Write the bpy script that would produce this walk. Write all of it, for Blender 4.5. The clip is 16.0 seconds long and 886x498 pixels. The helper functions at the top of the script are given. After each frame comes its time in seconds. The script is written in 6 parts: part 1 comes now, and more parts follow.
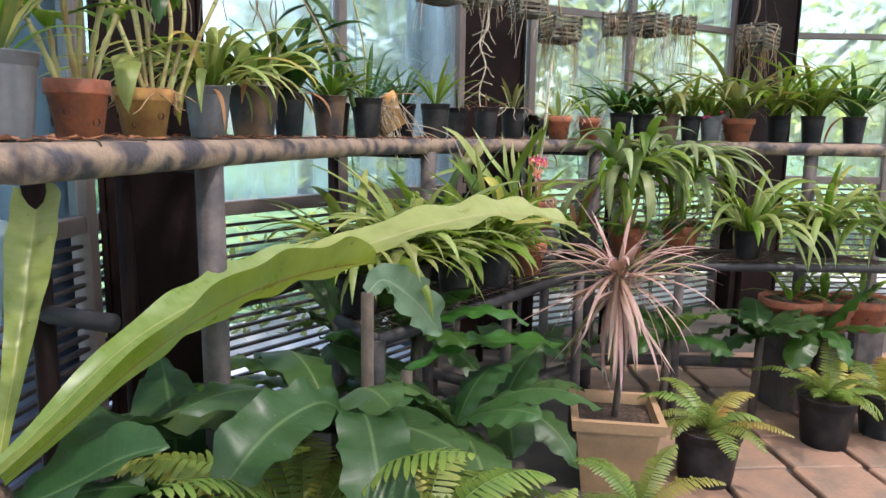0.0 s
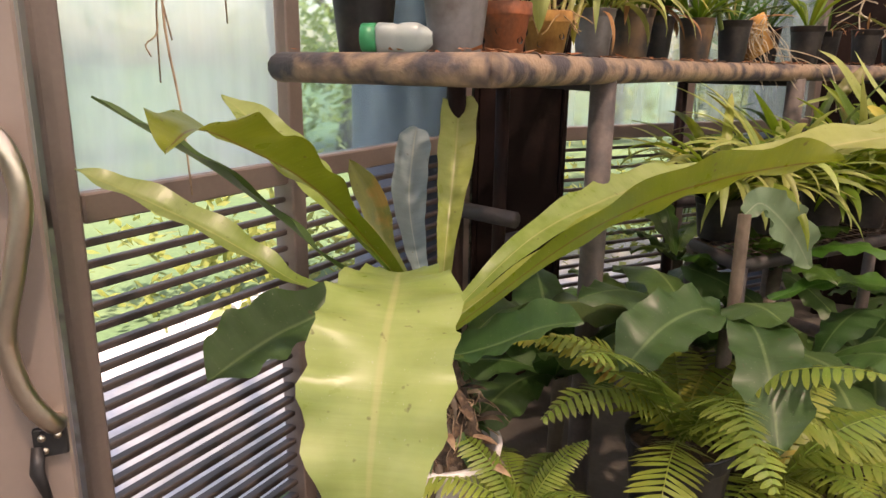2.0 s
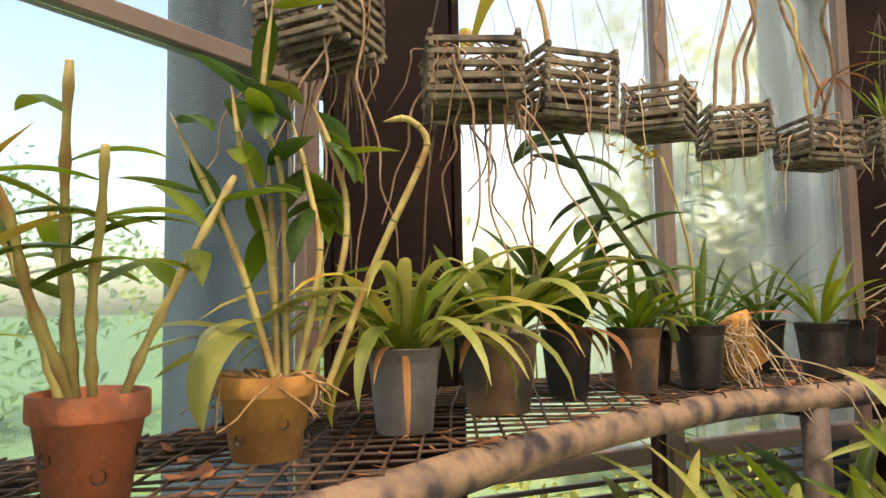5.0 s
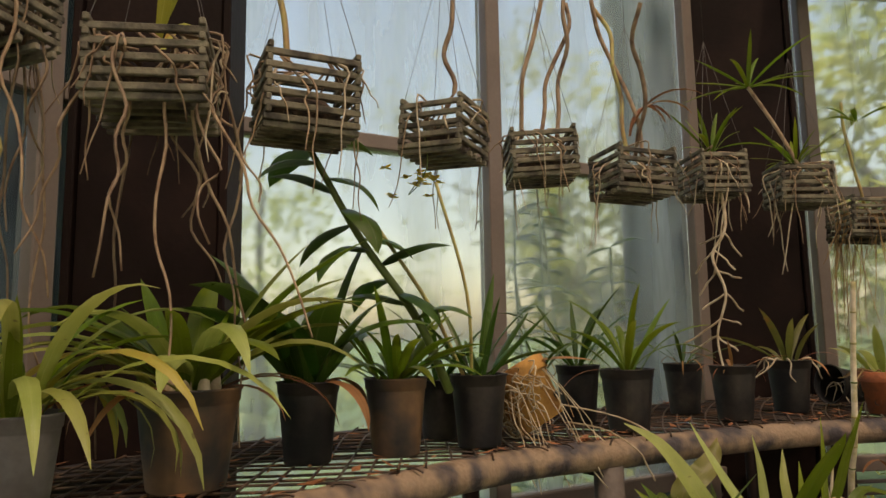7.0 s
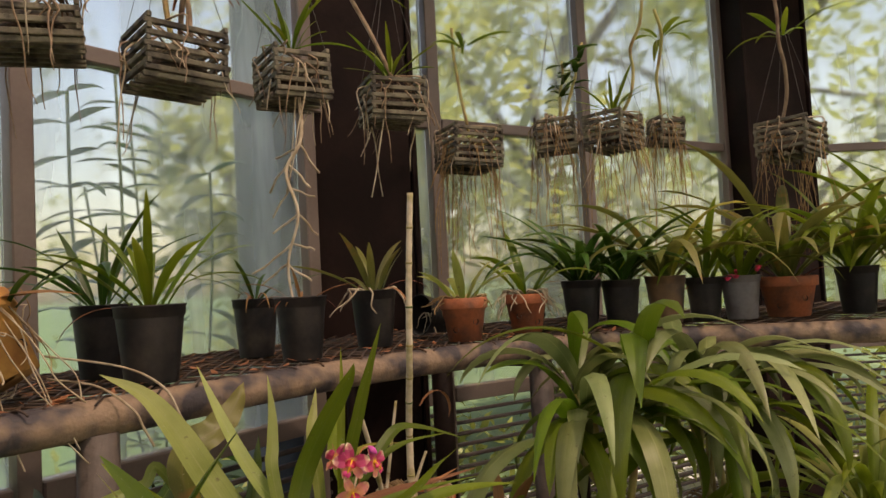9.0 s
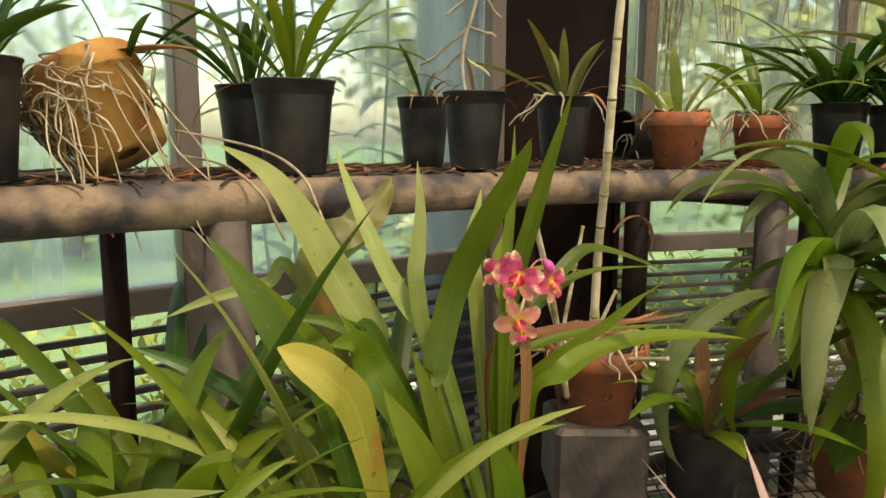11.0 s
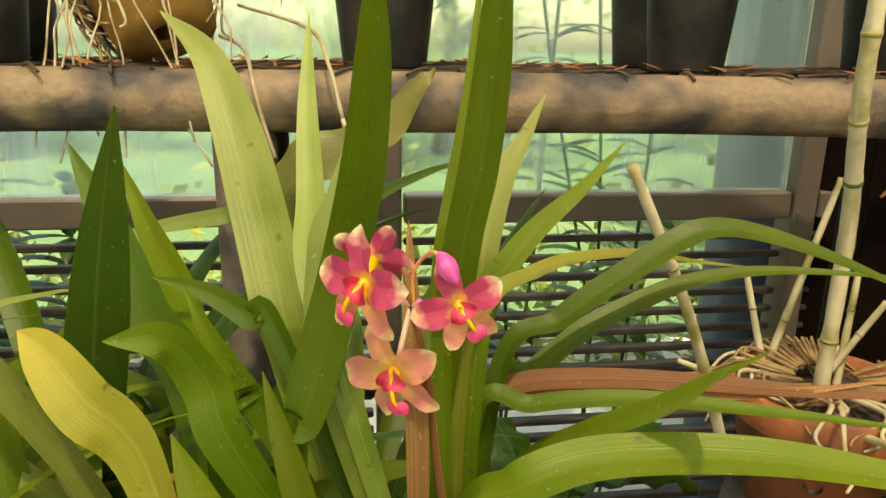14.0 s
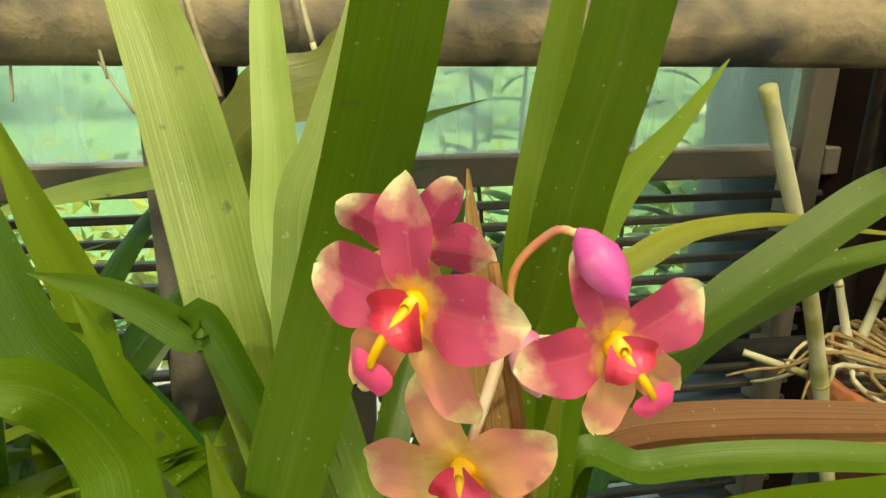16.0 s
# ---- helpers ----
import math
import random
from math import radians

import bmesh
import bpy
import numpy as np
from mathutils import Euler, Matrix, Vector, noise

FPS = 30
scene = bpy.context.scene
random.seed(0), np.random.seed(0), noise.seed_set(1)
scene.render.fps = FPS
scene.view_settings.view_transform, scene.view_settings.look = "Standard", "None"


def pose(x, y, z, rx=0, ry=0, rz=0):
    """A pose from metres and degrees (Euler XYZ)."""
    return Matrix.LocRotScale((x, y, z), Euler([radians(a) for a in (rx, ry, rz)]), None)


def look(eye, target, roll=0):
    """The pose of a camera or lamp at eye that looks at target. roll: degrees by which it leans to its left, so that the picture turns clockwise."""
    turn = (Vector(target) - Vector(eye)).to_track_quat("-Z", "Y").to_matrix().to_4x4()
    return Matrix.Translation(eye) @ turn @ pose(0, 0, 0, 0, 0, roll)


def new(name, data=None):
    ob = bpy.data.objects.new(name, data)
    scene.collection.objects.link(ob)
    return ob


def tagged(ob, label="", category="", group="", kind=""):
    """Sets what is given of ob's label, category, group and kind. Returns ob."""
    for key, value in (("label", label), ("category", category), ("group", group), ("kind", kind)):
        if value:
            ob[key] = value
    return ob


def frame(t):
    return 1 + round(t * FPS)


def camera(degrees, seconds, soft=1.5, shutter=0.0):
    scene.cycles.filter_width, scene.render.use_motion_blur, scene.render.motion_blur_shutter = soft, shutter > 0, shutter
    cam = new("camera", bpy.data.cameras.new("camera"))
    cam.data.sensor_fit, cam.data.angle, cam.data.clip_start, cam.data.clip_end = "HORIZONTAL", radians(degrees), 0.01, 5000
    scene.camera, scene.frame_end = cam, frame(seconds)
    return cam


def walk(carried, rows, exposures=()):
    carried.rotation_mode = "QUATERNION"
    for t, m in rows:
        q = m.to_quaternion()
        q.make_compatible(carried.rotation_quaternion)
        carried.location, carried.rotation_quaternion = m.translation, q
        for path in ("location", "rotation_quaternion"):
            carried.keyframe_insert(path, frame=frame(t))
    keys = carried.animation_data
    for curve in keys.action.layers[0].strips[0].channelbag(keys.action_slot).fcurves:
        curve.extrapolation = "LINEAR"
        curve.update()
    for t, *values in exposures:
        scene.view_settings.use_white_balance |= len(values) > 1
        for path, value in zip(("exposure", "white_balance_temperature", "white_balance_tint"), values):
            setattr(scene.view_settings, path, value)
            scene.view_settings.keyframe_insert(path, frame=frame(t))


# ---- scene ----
cam = camera(64.4, 16.0)
PATH = [
    (0, (0.878, -0.818, 1.330), (0.402, 0.832, 1.046), 0.9),
    (0.5, (0.753, -0.927, 1.337), (0.068, 0.661, 1.139), -0.9),
    (1, (0.726, -1.053, 1.363), (-0.186, 0.414, 1.151), 0.7),
    (1.5, (0.728, -1.057, 1.337), (-0.311, 0.316, 1.087), 0.8),
    (2, (0.748, -1.021, 1.280), (-0.329, 0.274, 0.844), 0.7),
    (2.5, (0.749, -0.850, 1.306), (-0.278, 0.511, 0.960), 1.4),
    (3, (0.724, -0.674, 1.370), (-0.318, 0.697, 1.128), 0.2),
    (3.5, (0.679, -0.489, 1.415), (-0.409, 0.866, 1.310), -0.4),
    (5.8, (0.579, 0.237, 1.522), (-0.648, 1.449, 1.745), -0.3),
    (6, (0.578, 0.258, 1.507), (-0.615, 1.499, 1.760), -0.9),
    (6.5, (0.652, 0.365, 1.509), (-0.530, 1.615, 1.772), -0.5),
    (7, (0.725, 0.485, 1.526), (-0.356, 1.830, 1.746), -0.9),
    (7.5, (0.814, 0.577, 1.522), (-0.109, 2.037, 1.740), -1.7),
    (8, (0.807, 0.691, 1.499), (0.106, 2.271, 1.702), -1.8),
    (8.5, (0.832, 0.836, 1.525), (0.284, 2.480, 1.690), -1.5),
    (9, (0.846, 0.954, 1.462), (0.418, 2.639, 1.544), -3.0),
    (9.5, (0.883, 0.990, 1.447), (0.358, 2.647, 1.372), -1.9),
    (10, (0.818, 1.021, 1.413), (0.176, 2.629, 1.241), -1.1),
    (12.5, (0.722, 1.568, 1.334), (-0.329, 2.910, 0.988), 1.6),
    (13, (0.739, 1.603, 1.343), (-0.437, 2.830, 0.968), 2.1),
    (13.5, (0.768, 1.675, 1.337), (-0.670, 2.553, 0.905), 2.3),
    (14, (0.745, 1.721, 1.328), (-0.701, 2.563, 0.853), 1.0),
    (14.5, (0.700, 1.753, 1.326), (-0.627, 2.786, 0.880), 1.2),
    (15, (0.663, 1.747, 1.299), (-0.688, 2.721, 0.795), 0.4),
    (15.5, (0.623, 1.755, 1.285), (-0.733, 2.723, 0.784), 0.5),
    (16, (0.589, 1.770, 1.284), (-0.782, 2.689, 0.734), 0.8),
]
EXPOSURE = [(0.0, 1.9, 5650, 22), (0.5, 2.12, 6700, 30), (1.0, 1.98, 7400, 36), (2.0, 1.73, 7600, 35), (3.5, 1.98, 7800, 35), (6.0, 1.13, 8400, 25), (6.5, 0.73, 8400, 25), (7.0, 0.68, 8300, 25), (8.0, 0.8, 8300, 27), (8.5, 0.73, 8200, 30), (9.0, 0.81, 8000, 31), (9.5, 1.45, 7550, 26), (10.0, 1.58, 6950, 21), (12.5, 1.34, 9200, 4), (14.0, 1.66, 9000, 2), (14.5, 1.6, 8900, 2), (15.0, 1.54, 8800, -3), (16.0, 1.7, 8500, -17)]
walk(cam, [(t, look(eye, target, roll)) for t, eye, target, roll in PATH], EXPOSURE)


# ---------- plan: 1 unit = 0.87 m, bench top at 1.0, floor at -0.5 ----------
S = 0.87


def P(x, y, z=-0.5):
    return Vector((x * S, y * S, (z + 0.5) * S))


RAIL = [(0.0, 0.0), (-0.07, 0.6), (-0.13, 1.25), (-0.08, 1.9), (0.06, 2.25), (0.24, 2.66), (0.46, 2.98), (0.72, 3.24), (1.1, 3.42), (1.8, 3.5), (2.6, 3.65)]
BACK = [(-0.56, -0.08), (-0.66, 0.6), (-0.78, 1.3), (-0.72, 1.9), (-0.52, 2.5), (-0.3, 3.1), (-0.02, 3.6), (0.3, 4.0), (0.85, 4.35), (1.6, 4.6), (2.5, 4.9)]
WALL = [(-0.62, -2.3), (-0.76, -0.55), (-1.14, 1.5), (-0.1, 4.05), (1.87, 6.05), (4.3, 6.8), (7.0, 6.3)]
SILL, TRANSOM, EAVES = 0.69, 1.926, 3.0

# ---------- world and lights ----------
world = bpy.data.worlds.new("sky")
scene.world = world
world.use_nodes = True
wn = world.node_tree
sky = wn.nodes.new("ShaderNodeTexSky")
sky.sky_type, sky.sun_disc = "NISHITA", False
SUN_EL, SUN_AZ = radians(64), radians(115)
sky.sun_elevation, sky.sun_rotation = SUN_EL, SUN_AZ
sky.air_density, sky.dust_density = 1.5, 2.5
wn.links.new(sky.outputs[0], wn.nodes["Background"].inputs[0])
wn.nodes["Background"].inputs[1].default_value = 0.15
sun = new("sun", bpy.data.lights.new("sun", "SUN"))
sun.data.energy, sun.data.angle, sun.data.color = 4.0, radians(2.0), (1.0, 0.95, 0.86)
sun.matrix_world = look((math.sin(SUN_AZ) * 20, math.cos(SUN_AZ) * 20, 20 * math.tan(SUN_EL)), (0, 0, 0))


# ---------- materials ----------
def mat(name, base, rough=0.6, var=0.25, scale=8.0, fine=60.0, metal=0.0, bump=0.2, second=None, per_object=0.0, spec=0.5, mix_lo=0.45, mix_hi=0.65):
    """Two-scale noise between a base colour and a second one, with a fine bump."""
    m = bpy.data.materials.new(name)
    m.use_nodes = True
    nt, b = m.node_tree, m.node_tree.nodes["Principled BSDF"]
    N, L = nt.nodes.new, nt.links.new
    co = N("ShaderNodeTexCoord")
    n1, n2 = N("ShaderNodeTexNoise"), N("ShaderNodeTexNoise")
    n1.inputs["Scale"].default_value, n2.inputs["Scale"].default_value = scale, fine
    n1.inputs["Detail"].default_value, n2.inputs["Detail"].default_value = 5, 3
    geo = N("ShaderNodeNewGeometry")
    L(geo.outputs["Position"], n1.inputs["Vector"])
    L(geo.outputs["Position"], n2.inputs["Vector"])
    ramp = N("ShaderNodeValToRGB")
    ramp.color_ramp.elements[0].position, ramp.color_ramp.elements[1].position = mix_lo, mix_hi
    second = second or tuple(c * (1 - var) for c in base)
    ramp.color_ramp.elements[0].color, ramp.color_ramp.elements[1].color = (*base, 1), (*second, 1)
    L(n1.outputs["Fac"], ramp.inputs["Fac"])
    hsv = N("ShaderNodeHueSaturation")
    L(ramp.outputs["Color"], hsv.inputs["Color"])
    mr = N("ShaderNodeMapRange")
    mr.inputs["To Min"].default_value, mr.inputs["To Max"].default_value = 1 - var, 1 + var
    L(n2.outputs["Fac"], mr.inputs["Value"])
    if per_object:
        oi = N("ShaderNodeObjectInfo")
        mo = N("ShaderNodeMapRange")
        mo.inputs["To Min"].default_value, mo.inputs["To Max"].default_value = 1 - per_object, 1 + per_object
        L(oi.outputs["Random"], mo.inputs["Value"])
        mu = N("ShaderNodeMath")
        mu.operation = "MULTIPLY"
        L(mr.outputs["Result"], mu.inputs[0])
        L(mo.outputs["Result"], mu.inputs[1])
        L(mu.outputs[0], hsv.inputs["Value"])
    else:
        L(mr.outputs["Result"], hsv.inputs["Value"])
    L(hsv.outputs["Color"], b.inputs["Base Color"])
    b.inputs["Roughness"].default_value, b.inputs["Metallic"].default_value = rough, metal
    b.inputs["Specular IOR Level"].default_value = spec
    bp = N("ShaderNodeBump")
    bp.inputs["Strength"].default_value, bp.inputs["Distance"].default_value = bump, 0.004
    L(n2.outputs["Fac"], bp.inputs["Height"])
    L(bp.outputs["Normal"], b.inputs["Normal"])
    return m


def leaf_mat(name, base, tip, rib, veins=14.0, glow=0.35, rough=0.38, hue=0.02, val=0.3, cross=False, blotch=None, stripe=0.025):
    """Leaf with veins, a pale midrib, drying patches and light that passes through the blade."""
    m = bpy.data.materials.new(name)
    m.use_nodes = True
    nt, b = m.node_tree, m.node_tree.nodes["Principled BSDF"]
    N, L = nt.nodes.new, nt.links.new
    uv = N("ShaderNodeUVMap")
    sep = N("ShaderNodeSeparateXYZ")
    L(uv.outputs["UV"], sep.inputs[0])
    along = N("ShaderNodeValToRGB")
    along.color_ramp.elements[0].position, along.color_ramp.elements[1].position = 0.0, 1.0
    along.color_ramp.elements[0].color, along.color_ramp.elements[1].color = (*base, 1), (*tip, 1)
    geo = N("ShaderNodeNewGeometry")
    n1 = N("ShaderNodeTexNoise")
    n1.inputs["Scale"].default_value, n1.inputs["Detail"].default_value = 22.0, 4
    L(geo.outputs["Position"], n1.inputs["Vector"])
    ad = N("ShaderNodeMath")
    ad.operation = "MULTIPLY_ADD"
    L(n1.outputs["Fac"], ad.inputs[0])
    ad.inputs[1].default_value = 0.9
    pw = N("ShaderNodeMath")
    pw.operation = "MULTIPLY_ADD"
    L(sep.outputs["Y"], pw.inputs[0])
    pw.inputs[1].default_value, pw.inputs[2].default_value = 0.75, -0.5
    L(pw.outputs[0], ad.inputs[2])
    L(ad.outputs[0], along.inputs["Fac"])
    # vein stripes
    oi = N("ShaderNodeObjectInfo")
    wv = N("ShaderNodeCombineXYZ")
    L(sep.outputs["Y" if cross else "X"], wv.inputs[0])
    L(sep.outputs["X" if cross else "Y"], wv.inputs[1])
    L(oi.outputs["Random"], wv.inputs[2])
    ws = N("ShaderNodeMapping")
    ws.inputs["Scale"].default_value = (veins * 2.2, 1.3, 40.0)
    L(wv.outputs[0], ws.inputs["Vector"])
    wt = N("ShaderNodeTexNoise")
    wt.inputs["Scale"].default_value, wt.inputs["Detail"].default_value = 1.0, 3
    L(ws.outputs[0], wt.inputs["Vector"])
    sn = N("ShaderNodeMath")
    sn.operation = "MULTIPLY_ADD"
    L(wt.outputs["Fac"], sn.inputs[0])
    sn.inputs[1].default_value, sn.inputs[2].default_value = 5.0, -2.5
    # midrib
    c0 = N("ShaderNodeMath")
    c0.operation = "SUBTRACT"
    L(sep.outputs["X"], c0.inputs[0])
    c0.inputs[1].default_value = 0.5
    c1 = N("ShaderNodeMath")
    c1.operation = "ABSOLUTE"
    L(c0.outputs[0], c1.inputs[0])
    c2 = N("ShaderNodeMapRange")
    c2.inputs["From Min"].default_value, c2.inputs["From Max"].default_value = 0.012, 0.035
    c2.inputs["To Min"].default_value, c2.inputs["To Max"].default_value = 0.75, 0.0
    L(c1.outputs[0], c2.inputs["Value"])
    mx = N("ShaderNodeMix")
    mx.data_type = "RGBA"
    L(c2.outputs["Result"], mx.inputs["Factor"])
    L(along.outputs["Color"], mx.inputs["A"])
    mx.inputs["B"].default_value = (*rib, 1)
    col = mx.outputs["Result"]
    if blotch:
        n3 = N("ShaderNodeTexNoise")
        n3.inputs["Scale"].default_value, n3.inputs["Detail"].default_value = 9.0, 6
        L(geo.outputs["Position"], n3.inputs["Vector"])
        r3 = N("ShaderNodeMapRange")
        r3.inputs["From Min"].default_value, r3.inputs["From Max"].default_value = 0.6, 0.68
        L(n3.outputs["Fac"], r3.inputs["Value"])
        m3 = N("ShaderNodeMix")
        m3.data_type = "RGBA"
        L(r3.outputs["Result"], m3.inputs["Factor"])
        L(col, m3.inputs["A"])
        m3.inputs["B"].default_value = (*blotch, 1)
        col = m3.outputs["Result"]
    hv = N("ShaderNodeHueSaturation")
    a = N("ShaderNodeMapRange")
    a.inputs["To Min"].default_value, a.inputs["To Max"].default_value = 0.5 - hue, 0.5 + hue
    v = N("ShaderNodeMapRange")
    v.inputs["To Min"].default_value, v.inputs["To Max"].default_value = 1 - val, 1 + val
    L(oi.outputs["Random"], a.inputs["Value"])
    mm = N("ShaderNodeMath")
    mm.operation = "FRACT"
    m7 = N("ShaderNodeMath")
    m7.operation = "MULTIPLY"
    m7.inputs[1].default_value = 7.31
    L(oi.outputs["Random"], m7.inputs[0])
    L(m7.outputs[0], mm.inputs[0])
    L(mm.outputs[0], v.inputs["Value"])
    L(a.outputs["Result"], hv.inputs["Hue"])
    st = N("ShaderNodeMath")
    st.operation = "MULTIPLY_ADD"
    L(sn.outputs[0], st.inputs[0])
    st.inputs[1].default_value = 0.05 if cross else stripe * 3.0
    L(v.outputs["Result"], st.inputs[2])
    L(st.outputs[0], hv.inputs["Value"])
    # pale dust specks and dark scars
    for sc, lo, hi, tone, amount in ((330.0, 0.7, 0.74, (0.45, 0.45, 0.3), 0.45), (75.0, 0.7, 0.76, (0.1, 0.07, 0.03), 0.6)):
        nd = N("ShaderNodeTexNoise")
        nd.inputs["Scale"].default_value, nd.inputs["Detail"].default_value = sc, 2
        L(geo.outputs["Position"], nd.inputs["Vector"])
        rd2 = N("ShaderNodeMapRange")
        rd2.inputs["From Min"].default_value, rd2.inputs["From Max"].default_value = lo, hi
        rd2.inputs["To Max"].default_value = amount
        L(nd.outputs["Fac"], rd2.inputs["Value"])
        md = N("ShaderNodeMix")
        md.data_type = "RGBA"
        L(rd2.outputs["Result"], md.inputs["Factor"])
        L(col, md.inputs["A"])
        md.inputs["B"].default_value = (*tone, 1)
        col = md.outputs["Result"]
    L(col, hv.inputs["Color"])
    L(hv.outputs["Color"], b.inputs["Base Color"])
    rg = N("ShaderNodeMapRange")
    rg.inputs["To Min"].default_value, rg.inputs["To Max"].default_value = rough - 0.12, rough + 0.16
    L(n1.outputs["Fac"], rg.inputs["Value"])
    L(rg.outputs["Result"], b.inputs["Roughness"])
    b.inputs["Specular IOR Level"].default_value = 0.45
    bp = N("ShaderNodeBump")
    bp.inputs["Strength"].default_value, bp.inputs["Distance"].default_value = (0.06 if cross else 0.12), 0.002
    L(sn.outputs[0], bp.inputs["Height"])
    L(bp.outputs["Normal"], b.inputs["Normal"])
    tr = N("ShaderNodeBsdfTranslucent")
    L(hv.outputs["Color"], tr.inputs["Color"])
    ms = N("ShaderNodeMixShader")
    ms.inputs[0].default_value = glow
    L(b.outputs[0], ms.inputs[1])
    L(tr.outputs[0], ms.inputs[2])
    L(ms.outputs[0], nt.nodes["Material Output"].inputs["Surface"])
    return m


def pane_mat(name, haze, tint, white=(0.86, 0.93, 0.95), streak=0.35, blur=0.0):
    """Dusty, weathered sheet: partly see-through, partly milky, with streaks that run down it."""
    m = bpy.data.materials.new(name)
    m.use_nodes = True
    nt = m.node_tree
    N, L = nt.nodes.new, nt.links.new
    geo, mp, n = N("ShaderNodeNewGeometry"), N("ShaderNodeMapping"), N("ShaderNodeTexNoise")
    mp.inputs["Scale"].default_value = (5, 5, 0.9)
    L(geo.outputs["Position"], mp.inputs["Vector"])
    L(mp.outputs[0], n.inputs["Vector"])
    n.inputs["Scale"].default_value, n.inputs["Detail"].default_value = 1.6, 6
    r = N("ShaderNodeMapRange")
    r.inputs["From Min"].default_value, r.inputs["From Max"].default_value = 0.3, 0.7
    r.inputs["To Min"].default_value, r.inputs["To Max"].default_value = max(0, haze - streak), min(1, haze + streak)
    L(n.outputs["Fac"], r.inputs["Value"])
    tp, tl, gl = N("ShaderNodeBsdfRefraction") if blur else N("ShaderNodeBsdfTransparent"), N("ShaderNodeBsdfTranslucent"), N("ShaderNodeBsdfGlossy")
    if blur:
        tp.inputs["Roughness"].default_value, tp.inputs["IOR"].default_value = blur, 1.2
    tp.inputs["Color"].default_value = (*tint, 1)
    tl.inputs["Color"].default_value = (*white, 1)
    gl.inputs["Roughness"].default_value = 0.12
    a, c = N("ShaderNodeMixShader"), N("ShaderNodeMixShader")
    L(r.outputs["Result"], a.inputs[0])
    L(tp.outputs[0], a.inputs[1])
    L(tl.outputs[0], a.inputs[2])
    fr = N("ShaderNodeFresnel")
    fr.inputs["IOR"].default_value = 1.3
    L(fr.outputs[0], c.inputs[0])
    L(a.outputs[0], c.inputs[1])
    L(gl.outputs[0], c.inputs[2])
    L(c.outputs[0], nt.nodes["Material Output"].inputs["Surface"])
    return m


M_FRAME = mat("taupe_aluminium", (0.17, 0.135, 0.115), 0.45, 0.12, 6, 90, bump=0.05)
M_DOOR = mat("taupe_door_paint", (0.22, 0.175, 0.15), 0.42, 0.06, 4, 80, bump=0.04)
M_COLUMN = mat("dark_brown_steel_paint", (0.010, 0.005, 0.004), 0.6, spec=0.12, var=0.3, scale=4, fine=50, second=(0.02, 0.01, 0.008))
M_SLAT = mat("weathered_dark_louvre", (0.05, 0.04, 0.036), 0.6, 0.25, 10, 80, per_object=0.2)
M_PIPE = mat("rusty_stained_pipe", (0.25, 0.175, 0.115), 0.68, 0.35, 15, 120, second=(0.045, 0.038, 0.042), bump=0.6, mix_lo=0.42, mix_hi=0.6)
M_POST = mat("grey_painted_post", (0.095, 0.075, 0.064), 0.65, 0.3, 14, 90, second=(0.045, 0.038, 0.036), bump=0.35)
M_DARKPIPE = mat("dark_pipe", (0.018, 0.016, 0.018), 0.6, 0.3, 12, 90, second=(0.036, 0.03, 0.028))
M_MESH = mat("rusted_wire", (0.05, 0.035, 0.028), 0.7, 0.3, 20, 120, second=(0.1, 0.055, 0.03))
M_FLOOR = mat("damp_concrete", (0.1, 0.085, 0.068), 0.75, 0.25, 2.5, 40, second=(0.045, 0.04, 0.034), bump=0.5)
M_APRON = mat("pale_concrete_path", (0.56, 0.55, 0.52), 0.85, 0.15, 3, 40, second=(0.44, 0.43, 0.4), bump=0.4)
M_PAVER = mat("terracotta_paver", (0.32, 0.19, 0.12), 0.7, 0.2, 6, 60, second=(0.22, 0.15, 0.1), per_object=0.15, bump=0.4)
M_SOIL = mat("bark_soil", (0.045, 0.03, 0.02), 0.9, 0.5, 60, 200, second=(0.12, 0.075, 0.045), bump=1.0)
M_BLACK = mat("black_plastic_pot", (0.012, 0.012, 0.013), 0.5, 0.35, 13, 90, second=(0.05, 0.042, 0.036), mix_lo=0.45, mix_hi=0.75, per_object=0.3, bump=0.12, spec=0.3)
M_GREY = mat("grey_plastic_pot", (0.15, 0.145, 0.145), 0.5, 0.22, 14, 90, second=(0.085, 0.068, 0.058), mix_lo=0.45, mix_hi=0.72, per_object=0.15, bump=0.12)
M_MUDDY = mat("mud_stained_black_pot", (0.03, 0.028, 0.027), 0.6, 0.25, 7, 60, second=(0.16, 0.09, 0.045), bump=0.25, mix_lo=0.42, mix_hi=0.6)
M_TERRA = mat("terracotta", (0.36, 0.105, 0.042), 0.75, 0.28, 20, 110, second=(0.17, 0.07, 0.042), mix_lo=0.42, mix_hi=0.68, per_object=0.15, bump=0.3)
M_OCHRE = mat("weathered_ochre_clay", (0.46, 0.24, 0.06), 0.8, 0.25, 12, 80, second=(0.3, 0.13, 0.035), per_object=0.1, bump=0.4)
M_BUFF = mat("buff_clay_planter", (0.38, 0.24, 0.12), 0.75, 0.15, 6, 60, second=(0.28, 0.17, 0.085), bump=0.3)
M_WHITEPOT = mat("white_plastic", (0.62, 0.6, 0.57), 0.45, 0.08, 6, 60, bump=0.05)
M_BASKET = mat("weathered_teak", (0.16, 0.145, 0.1), 0.8, 0.3, 25, 140, second=(0.045, 0.04, 0.032), per_object=0.25, bump=0.5)
M_ROOT = mat("aerial_root", (0.30, 0.21, 0.13), 0.7, 0.25, 30, 150, second=(0.16, 0.095, 0.055), per_object=0.25)
